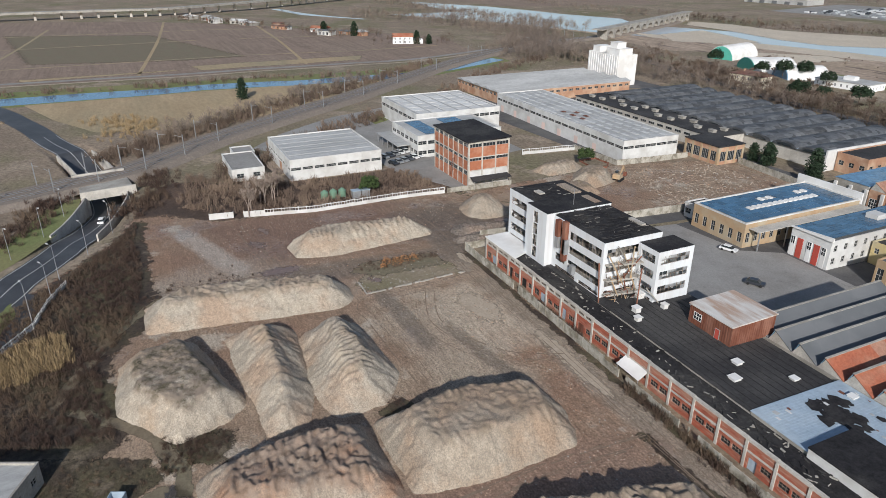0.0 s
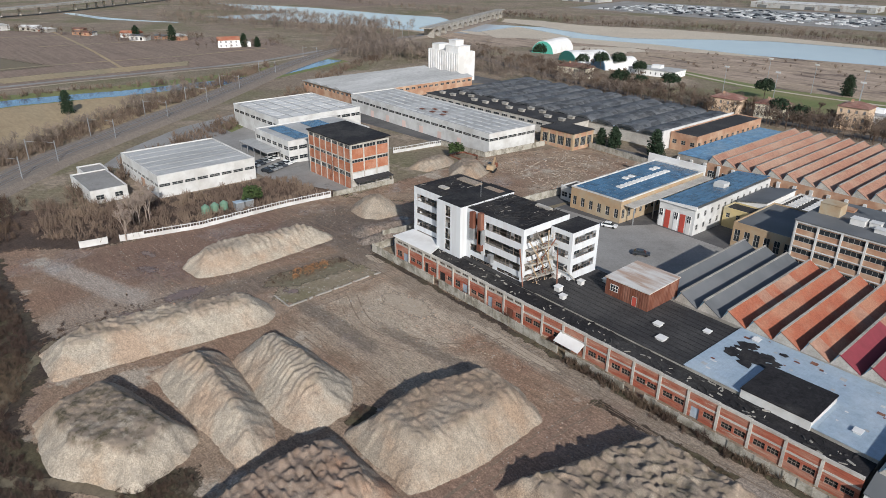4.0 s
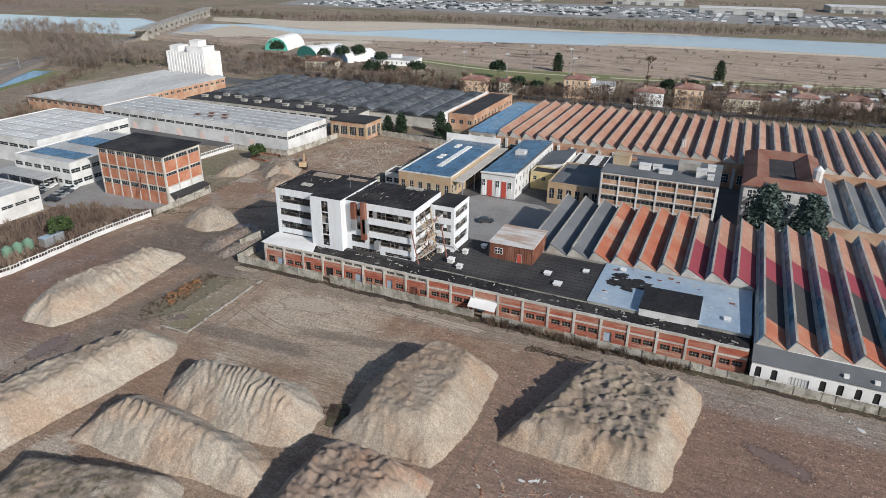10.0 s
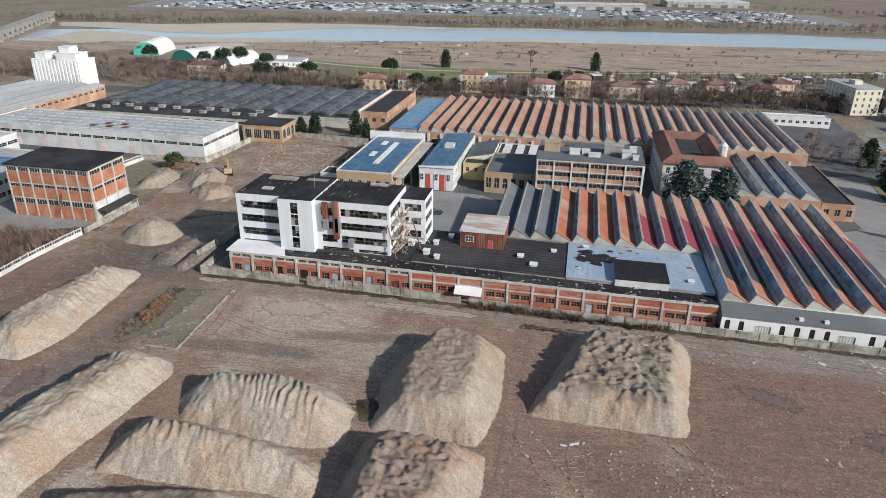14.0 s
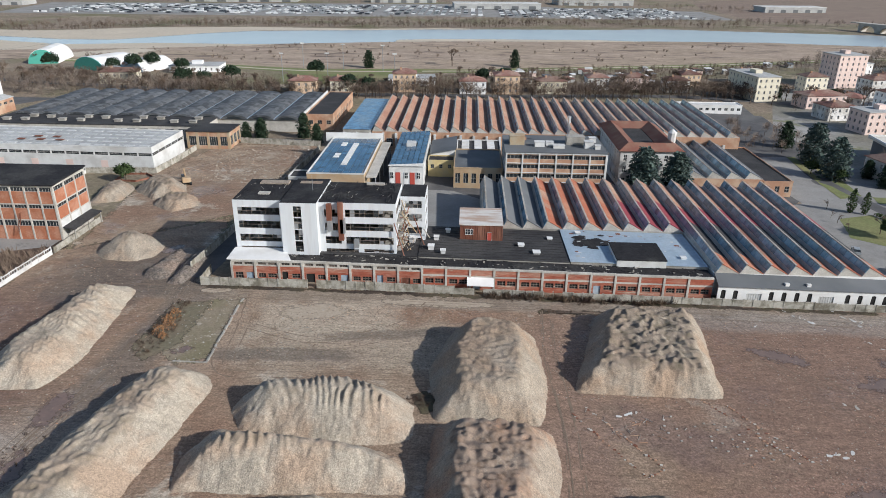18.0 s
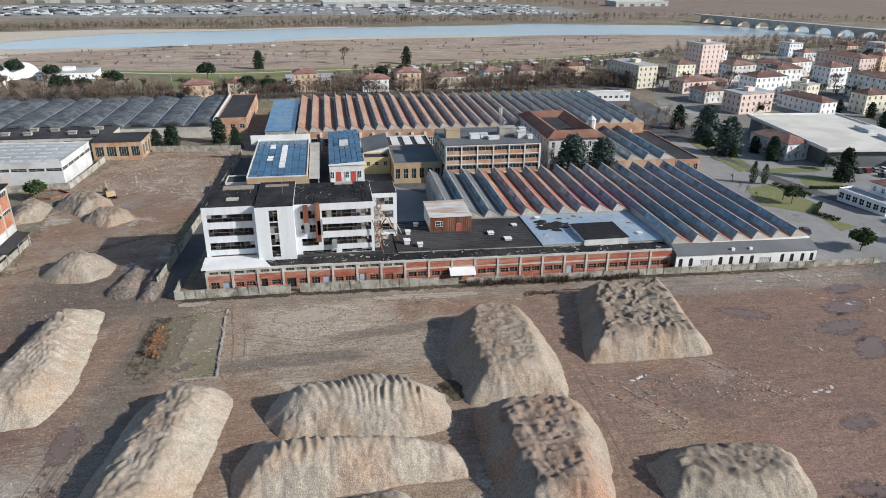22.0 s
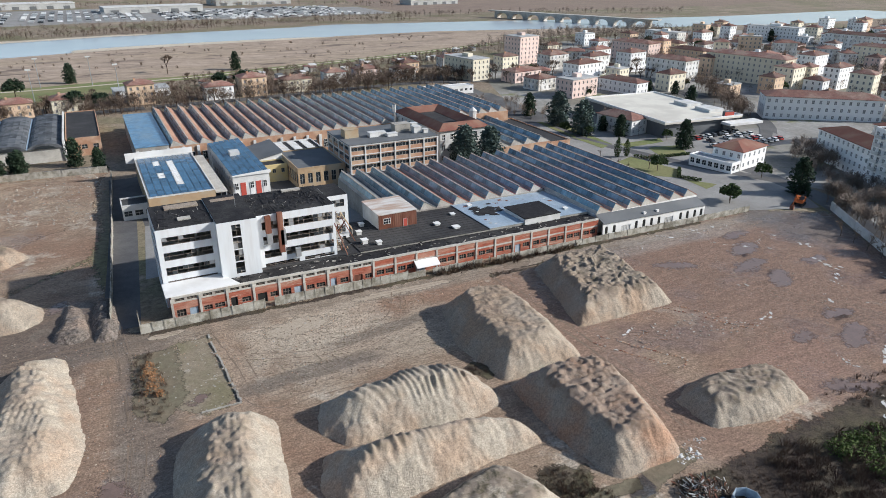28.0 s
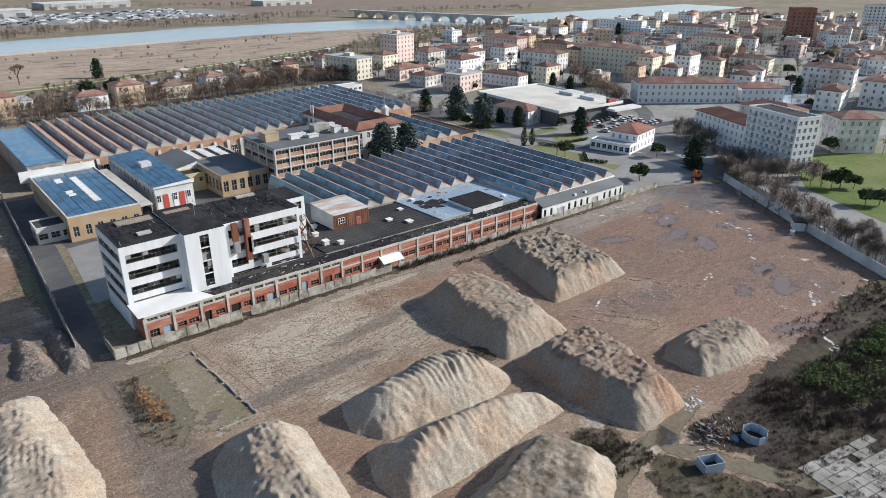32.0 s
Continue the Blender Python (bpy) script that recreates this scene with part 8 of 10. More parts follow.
grove("hamlet_trees", along([(-700, -4), (-640, 28), (-580, 72), (-520, 98), (-500, 140)], 130, 6, 621) + along([(-446, 128), (-430, 170)], 30, 7, 622), 3, 8, "twig", "leafless trees round the hamlet", seed=621)
plant(CEDAR2, [(-430, 158), (-436, 150), (-508, 122), (-540, 104)], "dark conifer beside the farmhouse", group="conifers", smin=0.7, smax=1.0, seed=623)
grove("lagoon_woods", along([(-900, 300), (-760, 290), (-640, 300), (-540, 310), (-470, 310)], 420, 14, 624), 5, 11, "twig_grey", "tall leafless woods before the backwater", seed=624)
grove("far_bank_scrub", along([(-520, 520), (-388, 512), (-309, 560), (-214, 582), (-100, 580), (2, 600), (105, 650), (300, 660)], 700, 7, 625), 2, 7, "twig", "bare scrub on the far river bank", seed=625)
thicket("railway_bushes", along([(-134, -46), (-158, -24), (-186, 14), (-214, 52), (-240, 84), (-284, 130), (-330, 200)], 620, 3.6, 3) + along([(-172, -80), (-184, -66), (-206, -38), (-232, -6), (-260, 28), (-292, 64), (-340, 118)], 760, 4.0, 33), 1.2, 4.2, "twig", "leafless brown bushes along the railway", seed=3)
grove("railway_thicket", along([(-196, -58), (-214, -36), (-238, -8), (-262, 22), (-290, 52)], 260, 4.0, 4), 2, 6, "twig_grey", "tall leafless thicket beside the field", seed=4)
thicket("canal_bushes", along([(-311, -130), (-309, -60), (-312, -10), (-306, 40), (-316, 100)], 130, 3, 5), 1.5, 5, "twig", "bare bushes on the canal bank", seed=5)
thicket("west_bushes", inside([(-112, -62), (-98, -50), (-95, -28), (-94, 12), (-118, 10), (-120, -30), (-140, -56)], 900, 6), 0.6, 3.2, "twig", "brown scrub beside the concrete fence", seed=6)
thicket("corner_bushes", inside([(-62, -74), (-46, -77), (-36, -82), (-14, -80), (-20, -112), (-52, -106), (-66, -96), (-76, -88), (-94, -78), (-106, -72), (-92, -74), (-78, -73)], 4200, 7), 0.3, 1.6, "twig_red", "dense dark reddish dead weeds and saplings", seed=7, width=0.011)
thicket("corner_reeds", inside([(-50, -88), (-38, -86), (-34, -96), (-46, -100)], 260, 71), 1.2, 2.4, "reed", "dry straw-coloured tall weeds", seed=71)
thicket("heap_weeds", inside([(-10, -66), (-2, -72), (-4, -75), (-12, -74)], 160, 72), 0.3, 1.0, "twig_red", "dark weeds at the foot of the heap", seed=72)
thicket("tank_weeds", inside([(5.5, -74), (14, -75), (30, -77), (30, -90), (14, -91), (5.5, -80)], 420, 741) + inside([(-8, -77), (-3, -75), (2, -86), (6, -96), (-12, -90)], 300, 742) + inside([(-9, -64), (-3, -67), (-5, -71), (-10, -70)], 90, 743), 0.2, 0.9, "twig_red", "dead weeds between the vehicle tracks", seed=741, width=0.012)
thicket("track_weeds", along([(-60, -52), (-56, -76), (-46, -80)], 120, 2.0, 73) + along([(46, -72), (70, -74), (84, -74)], 260, 2.0, 74), 0.3, 1.3, "twig_red", "dark weeds at the edge of the site", seed=73)
thicket("south_bushes", inside([(14, -79), (46, -78), (82, -77), (82, -108), (-10, -118), (2, -90)], 3600, 8), 0.25, 1.1, "twig_red", "dead dark weeds", seed=8, width=0.011)
thicket("reeds", along([(-205, -78), (-215, -68), (-235, -78), (-222, -60)], 200, 5, 9), 1.4, 2.6, "reed", "dry straw-coloured reeds beside the road", seed=9)
thicket("reeds", along([(-250, -128), (-222, -122)], 120, 4, 19), 1.5, 2.5, "reed", "dry straw-coloured reeds", seed=19)
thicket("verge_bushes", along([(-112, -76), (-120, -70), (-136, -64), (-150, -66)], 260, 2.5, 75) + along([(-100, -104), (-118, -97), (-134, -94)], 240, 2.5, 76), 0.8, 2.6, "twig_red", "dark bushes beside the sunken road", seed=75)
thicket("strip_weeds", along([(18, -8.5), (33, -8), (41, -7.6)], 90, 0.5, 77) + along([(-6, -39), (-2, -41)], 40, 0.6, 78), 0.2, 0.7, "twig_red", "dark dead weeds along the heap", seed=77)
grove("river_woods", along([(-700, 190), (-560, 250), (-440, 270), (-380, 220), (-330, 205), (-290, 255)], 900, 16, 10), 4, 11, "twig_grey", "grey-brown leafless riverside woods", seed=10)
grove("far_woods", along([(-900, 520), (-700, 480), (-500, 520), (-300, 572), (0, 640), (200, 690), (420, 690), (700, 620)], 900, 9, 11), 4, 9, "twig_grey", "leafless trees along the far bank", seed=11)
grove("far_hedges", along([(-600, 905), (-200, 960), (100, 1000), (400, 900)], 300, 8, 12), 5, 10, "twig_grey", "distant leafless hedgerow", seed=12)
grove("east_woods", along([(480, 440), (430, 380), (380, 420), (300, 385), (250, 340)], 480, 18, 13), 4, 10, "twig_grey", "leafless trees by the road bridge", seed=13)
thicket("flood_bushes", inside([(-300, 345), (-97, 320), (170, 392), (260, 500), (0, 462), (-250, 395)], 170, 14), 1, 3.5, "twig", "scattered bare bushes on the floodplain", seed=14)
grove("silo_woods", inside([(-330, 215), (-255, 205), (-200, 205), (-130, 212), (-120, 226), (-240, 245), (-300, 262)], 420, 15), 3, 8, "twig_grey", "leafless trees behind the warehouses", seed=15)
grove("avenue_woods", along([(-240, 250), (-112, 229), (0, 233), (98, 250), (150, 247)], 620, 4.5, 61) + along([(-240, 236), (-112, 214), (0, 217), (98, 234)], 300, 2.0, 62), 4, 9, "twig", "dense leafless trees along the avenue", seed=61)
grove("garden_bushes", inside([(-110, 228), (98, 250), (150, 300), (270, 395), (120, 338), (0, 300), (-20, 262)], 1100, 16), 1.5, 5, "twig", "bare shrubs in the allotments", seed=16)
thicket("wall_weeds", along([(-44, -3.0), (0, -3.0), (52, -3.0)], 380, 0.4, 17), 0.12, 0.5, "twig_red", "dead creepers along the factory wall", seed=17)
thicket("wall_shrubs", along([(-24, -1.2), (-8, -1.2)], 60, 0.3, 20) + along([(7, -2.9), (20, -3.3), (30, -3.4), (44, -3.2)], 210, 0.55, 18), 0.4, 1.9, "twig_red", "bare shrubs between fence and workshop", seed=18)
b = Build()
rng = random.Random(5)
for x, y in inside([(31, -78), (46, -80), (64, -81), (66, -88), (44, -91), (30, -88)], 95, 41):
    r, tall = rng.uniform(0.8, 2.1), rng.uniform(0.7, 1.7)
    for k in range(int(70 * r)):
        a, up = rng.uniform(0, 6.283), rng.random() ** 0.7
        out = r * math.sqrt(max(0.0, 1 - up * up)) * rng.uniform(0.75, 1.1)
        c = Vector((x + out * math.cos(a), y + out * math.sin(a), zg(x, y) + 0.1 + up * r * tall * rng.uniform(0.7, 1.1)))
        size = rng.uniform(0.09, 0.24)
        u = Vector((rng.gauss(0, 1), rng.gauss(0, 1), rng.gauss(0, 0.6))).normalized() * size
        v = Vector((rng.gauss(0, 1), rng.gauss(0, 1), rng.gauss(0, 0.6))).normalized() * size
        b.quad([c - u, c - v * 0.6, c + u, c + v])
thicket("bramble_stems", inside([(22, -75), (47, -79), (66, -79), (74, -84), (66, -92), (28, -92), (16, -82)], 700, 43), 0.5, 2.0, "twig_red", "dark bare stems among the brambles", blades=34, seed=43, width=0.008)
tagged(new("brambles", b.mesh("brambles", ["bramble"])), "green bramble thicket at the edge of the site", "bushes", kind="stuff")
soft_sheet("weeds_strip", [(-55, -9.5), (-48, -10), (-48.5, -26), (-52.5, -31.5), (-56.5, -27)], "tan", 0.053, "dark weeds round the withered bushes", "scrub", feather=1.8, cell=0.625)
thicket("bush_weeds", inside([(-55, -10), (-52, -10), (-50.5, -26), (-53, -31), (-56, -27)], 150, 44), 0.3, 1.1, "twig_red", "dark weeds round the withered bushes", seed=44, width=0.012)
b = Build()
for x, y, r, tall in ((-52.9, -16, 1.1, 1.5), (-53.3, -18.2, 1.2, 1.2), (-52.4, -20.2, 1.3, 1.3), (-53.4, -22.4, 1.1, 1.5), (-52.2, -23.6, 0.8, 1.0)):
    for k in range(190):
        a, up = rng.uniform(0, 6.283), rng.random() ** 0.8
        out = r * math.sqrt(max(0.0, 1 - up * up)) * rng.uniform(0.55, 1.15)
        c = Vector((x + out * math.cos(a), y + out * math.sin(a), 0.15 + up * r * tall * rng.uniform(0.7, 1.15)))
        size = rng.uniform(0.07, 0.2)
        u = Vector((rng.gauss(0, 1), rng.gauss(0, 1), rng.gauss(0, 0.6))).normalized() * size
        v = Vector((rng.gauss(0, 1), rng.gauss(0, 1), rng.gauss(0, 0.6))).normalized() * size
        b.quad([c - u, c - v * 0.6, c + u, c + v])
tagged(new("withered_bush", b.mesh("withered_bush", ["rustleaf"])), "withered orange-brown bushes beside the slab", "bushes", kind="stuff")
# ---- town ----
sheet("town_ground", [(118, 125), (126, 100), (150, 60), (142, 10), (150, -14), (185, -13), (212, -34), (300, -80), (470, -60), (800, 0), (800, 330), (480, 420), (290, 380), (170, 255)], "court", 0.025, "paved streets and courts of the town", "street")
sheet("apron", [(90, 62), (91, 1), (106, -2), (128, -9), (140, 10), (158, 50), (172, 58), (158, 78), (142, 118), (140, 150), (104, 150), (101, 118), (104, 70)], "yard", 0.035, "grey paved forecourt and streets beside the factory", "pavement")
for pts in ([(123, 126.6), (134.7, 126.4), (127.1, 79.9), (118.6, 75.8)], [(129.7, 79.2), (152.2, 79.9), (149, 74.4), (128.4, 72.5)], [(135.6, 69), (150.3, 67), (141.3, 53.8), (128.9, 54.7)], [(108.3, 56.3), (119.7, 60.9), (121.6, 39), (113.4, 31.8), (103.4, 40.6)], [(114, 31), (116.5, 25.2), (119.1, 20.4), (111.8, 18)]):
    sheet("lawn", ragged(pts, 0.3, 2.0, 5), "grass", 0.09, "short winter grass lawn between paths", "lawn")
hedge_rng = random.Random(404)
for pts in ([(121.6, 39), (113.4, 31.2), (116.2, 24.6)], [(128.9, 54), (141.5, 53.2)], [(124, 47), (120, 60)]):
    b = Build()
    for (ax, ay), (bx, by) in zip(pts, pts[1:]):
        n = int(math.hypot(bx - ax, by - ay) / 0.12)
        for i in range(n):
            x, y = ax + (bx - ax) * i / n, ay + (by - ay) * i / n
            for q in range(5):
                c = Vector((x + hedge_rng.random() * 0.9, y + hedge_rng.random() * 0.9, zg(x, y) + 0.1 + hedge_rng.random()))
                u, v = Vector((hedge_rng.gauss(0, 1), hedge_rng.gauss(0, 1), hedge_rng.gauss(0, 1))).normalized() * 0.25, Vector((hedge_rng.gauss(0, 1), hedge_rng.gauss(0, 1), hedge_rng.gauss(0, 1))).normalized() * 0.25
                b.quad([c - u, c - v, c + u, c + v])
    tagged(new("hedge", b.mesh("hedge", ["hedge"])), "clipped dark evergreen hedge by the lawn", "hedge", kind="stuff")
sheet("lawn_park", [(156, -23), (187, -16), (207, -31), (300, -84), (200, -130), (112, -84), (128, -58), (142, -32)], "parkgrass", 0.06, "bright green park lawn", "lawn")
sheet("wall_street", [(131, -8), (150, -13), (186, -12.5), (210, -33), (206, -34), (187, -17), (155, -24), (141, -33), (127, -59), (111, -85), (96, -84), (98, -72), (116, -44), (131, -17)], "yard", 0.045, "grey street between the lot wall and the park", "street")
sheet("rear_lot", [(101, 120), (118, 126), (136, 126), (143, 200), (112, 214), (101, 178)], "asphalt", 0.06, "dark asphalt lot beside the rear hall", "yard")
sheet("car_park", [(152, 74), (163, 49), (196, 50), (206, 74), (186, 76)], "yard", 0.06, "supermarket car park full of cars", "car park")
sheet("factory_car_park", [(90, 2), (96, 40), (112, 38), (120, 6), (106, 0)], "yard", 0.05, "marked asphalt car park beside the hall", "car park")
SR = [(92, -78), (112, -44), (134, -9), (140, 12), (150, 40), (176, 50), (206, 46), (300, 22), (420, -20)]
road_strip("street_south", SR, flat(SR), 8, "road", "asphalt street past the apartment blocks", 0.07)
S2 = [(140, 12), (128, 50), (122, 90), (126, 130), (136, 200), (140, 240)]
road_strip("street_north", S2, flat(S2), 7, "asphalt", "street between lawns and supermarket", 0.075)
S3 = [(180, 50), (216, 80), (240, 130), (232, 210), (222, 250)]
road_strip("street_east", S3, flat(S3), 8, "asphalt", "town street", 0.08)


def house(cx, cy, w, d, floors, wall, roof, label, rz=-55, fl=3.0, hip=2.2, group="town houses", gable=False, win=None, shut=True, flat_top=False, cat="house", far=False):
    c, s = math.cos(radians(rz)), math.sin(radians(rz))
    x, y = cx - c * w / 2 + s * d / 2, cy - s * w / 2 - c * d / 2
    h = floors * fl + 0.6
    win = win or (1.1, 1.5, 3.0)
    return block("house" if cat == "house" else cat.replace(" ", "_"), x, y, w, d, h, wall, roof, label, cat, rz=rz, win=win, floors=floors, fl=fl, z1=1.0, hip=0 if flat_top else hip, gable=gable, group=group, frame_key="white", pane="blind", far=far)


def far_house(cx, cy, w, d, floors, wall, label, rz, flat_top, roof="townroof"):
    """A house of the town about its middle: shell with window openings, glazing behind them, roof, chimney."""
    c, s = math.cos(radians(rz)), math.sin(radians(rz))
    t = thing("house", cx - c * w / 2 + s * d / 2, cy - s * w / 2 - c * d / 2, label, "house", rz, "town houses")
    h = floors * 3.0 + 0.6
    b = Build()
    for side in range(4):
        length = (w, d)[side % 2]
        holes = []
        for f in range(floors):
            holes += rows_of(length, max(2, round(length / 3.4)), 1.05, 1.0 + 3.0 * f, 1.45)
        wall_side(b, side, w, d, -0.8, h, holes, 0.25)
    part("wall", b, wall, t)
    b = Build()
    b.box(0.3, 0.3, -0.5, w - 0.3, d - 0.3, h - 0.1)
    part("glazing", b, "blind", t)
    if flat_top:
        b = Build()
        b.box(-0.3, -0.3, h, w + 0.3, d + 0.3, h + 0.35)
        part("roof", b, "greyroof", t)
        b = Build()
        b.box(w * 0.4, d * 0.4, h + 0.35, w * 0.6, d * 0.7, h + 2.2)
        part("roof_hut", b, wall, t)
    else:
        hip_roof(t, w, d, h, 2.0, roof)
        b = Build()
        b.box(w * 0.3, d * 0.35, h + 0.6, w * 0.3 + 0.9, d * 0.35 + 0.7, h + 2.6)
        part("chimney", b, "brick_pale", t)


KINDS = [("plaster_p", "pale rendered town house with a brown tiled roof"), ("plaster_y", "cream yellow town house with a brown tiled roof"), ("plaster_o", "ochre town house with a brown tiled roof"), ("plaster_r", "dusty pink town house with a brown tiled roof"), ("white", "white town house with a brown tiled roof")]
NAMED = [(157, 252, 28, 13, 4, "plaster_y", 1), (224, 292, 18, 16, 6, "plaster_r", 1), (230, 262, 18, 12, 3, "plaster_p", 0), (208, 203, 20, 12, 4, "white", 0), (182, 174, 20, 12, 3, "plaster_r", 1), (213, 172, 26, 10, 2, "white", 0), (312, 272, 33, 14, 4, "plaster_r", 0), (270, 230, 16, 12, 4, "white", 0), (270, 193, 28, 14, 4, "plaster_p", 0), (306, 166, 50, 13, 5, "plaster_y", 0), (298, 189, 14, 10, 4, "plaster_o", 0), (306, 138, 14, 12, 4, "plaster_y", 0), (368, 168, 18, 12, 4, "white", 0), (516, 232, 50, 14, 4, "plaster_p", 0), (148, 99, 19, 10, 2, "white", 0), (280, 17, 20, 11, 3, "plaster_p", 0), (304, 6, 20, 11, 4, "white", 0), (203, -20, 15, 11, 4, "plaster_p", 0), (338, 42, 26, 12, 4, "plaster_p", 0), (362, 198, 18, 12, 3, "plaster_o", 0), (448, 172, 35, 12, 4, "plaster_y", 0), (372, 104, 25, 12, 3, "plaster_y", 0), (335, 240, 27, 12, 3, "plaster_o", 0), (516, 312, 48, 12, 4, "white", 1), (388, 320, 32, 12, 4, "plaster_p", 1), (640, 214, 33, 14, 4, "plaster_o", 1), (182, 228, 22, 12, 2, "plaster_r", 0), (176, 200, 14, 12, 2, "plaster_p", 0)]
for cx, cy, w, d, f, wall, flat_top in NAMED:
    lab = dict(KINDS)[wall] if not flat_top else dict(KINDS)[wall].replace("a brown tiled roof", "a flat roof")
    if math.hypot(cx, cy) > 230:
        far_house(cx, cy, w, d, f, "facade" if wall == "white" else wall, lab, -79 if w > 22 else 11, bool(flat_top))
    else:
        house(cx, cy, w, d, f, wall, "bitumen2" if flat_top else "townroof", lab, rz=-81 if cx < 150 else -40, flat_top=bool(flat_top))
house(247.6, 77, 50, 14, 3, "facade", "townroof", "long white apartment row with brown tiled roof", -40, fl=3.3, win=(1.2, 1.7, 3.2))
house(277, 52, 22, 13, 2, "facade", "townroof", "white corner apartment house with brown tiled roof", -40, fl=3.3)
house(177.5, 13, 30, 12, 4, "facade", "tile_brown", "pale four-storey row with dark red tiled roof", -115, fl=2.6, win=(1.1, 1.45, 2.8))
house(199, 8, 22, 12, 4, "plaster_p", "tile_brown", "pale house behind the apartment row", -98)
house(146.5, 36, 16, 11, 2, "facade", "tile_brown", "white two-storey villa with brown hip roof", 11, cat="villa", hip=2.0)
rng = random.Random(76)
for cx, cy, w, d, f, wall, lab, ft in ((-84, 226, 14, 9, 2, "plaster_o", "ochre villa behind the avenue with brown roof", 0), (-64, 229, 13, 10, 2, "plaster_y", "cream villa behind the avenue with brown roof", 0), (-32, 236, 12, 10, 3, "plaster_o", "ochre three-storey villa with brown roof", 0), (22, 240, 13, 11, 3, "plaster_o", "ochre three-storey villa with brown roof", 0), (46, 244, 16, 9, 2, "plaster_y", "cream villa behind the avenue with brown roof", 0), (4, 236, 14, 9, 2, "facade", "white villa behind the avenue with brown roof", 0),
                                   (-30, 258, 26, 14, 1, "facade", "low white club building with flat roof", 1), (-190, 244, 20, 9, 2, "plaster_y", "cream farmhouse with brown tiled roof", 0), (-165, 292, 30, 16, 1, "facade", "low white sports building with flat roof", 1), (74, 262, 12, 10, 2, "plaster_p", "pale villa among gardens with brown roof", 0), (96, 268, 14, 10, 2, "plaster_r", "pink villa among gardens with brown roof", 0), (118, 262, 13, 10, 2, "plaster_p", "pale villa among gardens with brown roof", 0), (132, 286, 12, 10, 2, "plaster_o", "ochre house among gardens with brown roof", 0), (170, 300, 14, 10, 2, "plaster_p", "pale house among gardens with brown roof", 0), (196, 268, 13, 10, 3, "plaster_y", "cream house among gardens with brown roof", 0)):
    far_house(cx, cy, w, d, f, wall, lab, rng.uniform(2, 10), bool(ft))
rng = random.Random(78)
for x, y in inside([(-14, 264), (40, 262), (98, 268), (150, 306), (262, 384), (130, 336), (0, 296)], 46, 79):
    w, d, h = rng.uniform(2.5, 6), rng.uniform(2.2, 4), rng.uniform(2.0, 2.8)
    t = thing("garden_shed", x, y, "small weathered allotment shed among bare shrubs", "shed", rng.uniform(-20, 40), "allotment sheds")
    b = Build()
    b.box(0, 0, -0.3, w, d, h)
    part("wall", b, rng.choice(("concrete", "white_dirty", "bark", "plaster_r", "greyroof")), t)
    b = Build()
    b.hexa([(-0.2, -0.2, h), (w + 0.2, -0.2, h), (w + 0.2, d + 0.2, h), (-0.2, d + 0.2, h)], [(-0.2, -0.2, h + 0.15), (w + 0.2, -0.2, h + 0.15), (w + 0.2, d + 0.2, h + 0.7), (-0.2, d + 0.2, h + 0.7)])
    part("roof", b, rng.choice(("greyroof", "greyroof_dk", "townroof", "white_dirty", "bitumen2")), t)
rng = random.Random(77)
fill = inside([(250, 330), (205, 300), (200, 215), (236, 180), (250, 120), (262, 70), (300, -10), (380, -40), (620, -120), (860, 0), (860, 330), (520, 400), (330, 372)], 1300, 55)
kept = [(n[0], n[1], max(n[2], n[3]) * 0.5) for n in NAMED] + [(393, 122, 30), (583, 176, 16), (415, 114, 24), (275, 36, 8), (300, 42, 8), (325, 51, 8), (350, 60, 8), (375, 69, 8)]
DENSE = (("facade", "white"), ("facade", "white"), ("plaster_p", "pale rendered"), ("plaster_y", "cream yellow"), ("plaster_r", "dusty pink"), ("plaster_o", "ochre"))
count = 0
for x, y in fill:
    w, d = rng.uniform(9, 18), rng.uniform(8, 11)
    if any(math.hypot(x - a, y - c) < r + w * 0.5 + 1.5 for a, c, r in kept) or count > 250:
        continue
    count += 1
    kept.append((x, y, w * 0.5))
    wall, word = rng.choice(DENSE)
    flat_top = rng.random() < 0.2
    far_house(x, y, w, d, rng.choice((1, 2, 2, 3, 3, 4)), wall, word + (" town house with a flat grey roof" if flat_top else " town house with a brown tiled roof"), rng.choice((11, 11, 11, -79, -79, -40)) + rng.uniform(-5, 5), flat_top)
spots = [(x + rng.uniform(-14, 14), y + rng.uniform(-14, 14)) for x, y, r in kept for q in range(5)]
grove("town_trees", spots, 3, 9, "twig", "leafless garden trees between the houses", seed=81)
plant(ROUND, [spots[11 * k] for k in range(44)], "rounded dark evergreen garden tree", group="shrubs", smin=0.9, smax=1.8, seed=3)
plant(CEDAR2, [spots[23 * k + 3] for k in range(24)], "dark conifer between town houses", group="conifers", smin=0.5, smax=0.9, seed=4)
grove("street_trees", along([(262, 160), (250, 142), (238, 126), (225, 106), (214, 92)], 120, 2.4, 91) + along([(330, 95), (400, 135), (480, 180), (560, 190)], 200, 9, 94) + along([(300, 250), (360, 300), (420, 330)], 160, 9, 95), 5, 10, "twig", "row of leafless street trees", seed=91)
grove("corner_trees", along([(185, 38), (168, 22), (150, 0), (146, -14), (150, -30)], 80, 3.0, 92) + along([(136, -8), (112, -44), (95, -70)], 90, 1.6, 93), 4, 7.5, "twig_grey", "leafless trees beside the wall street", twigs=420, seed=92)
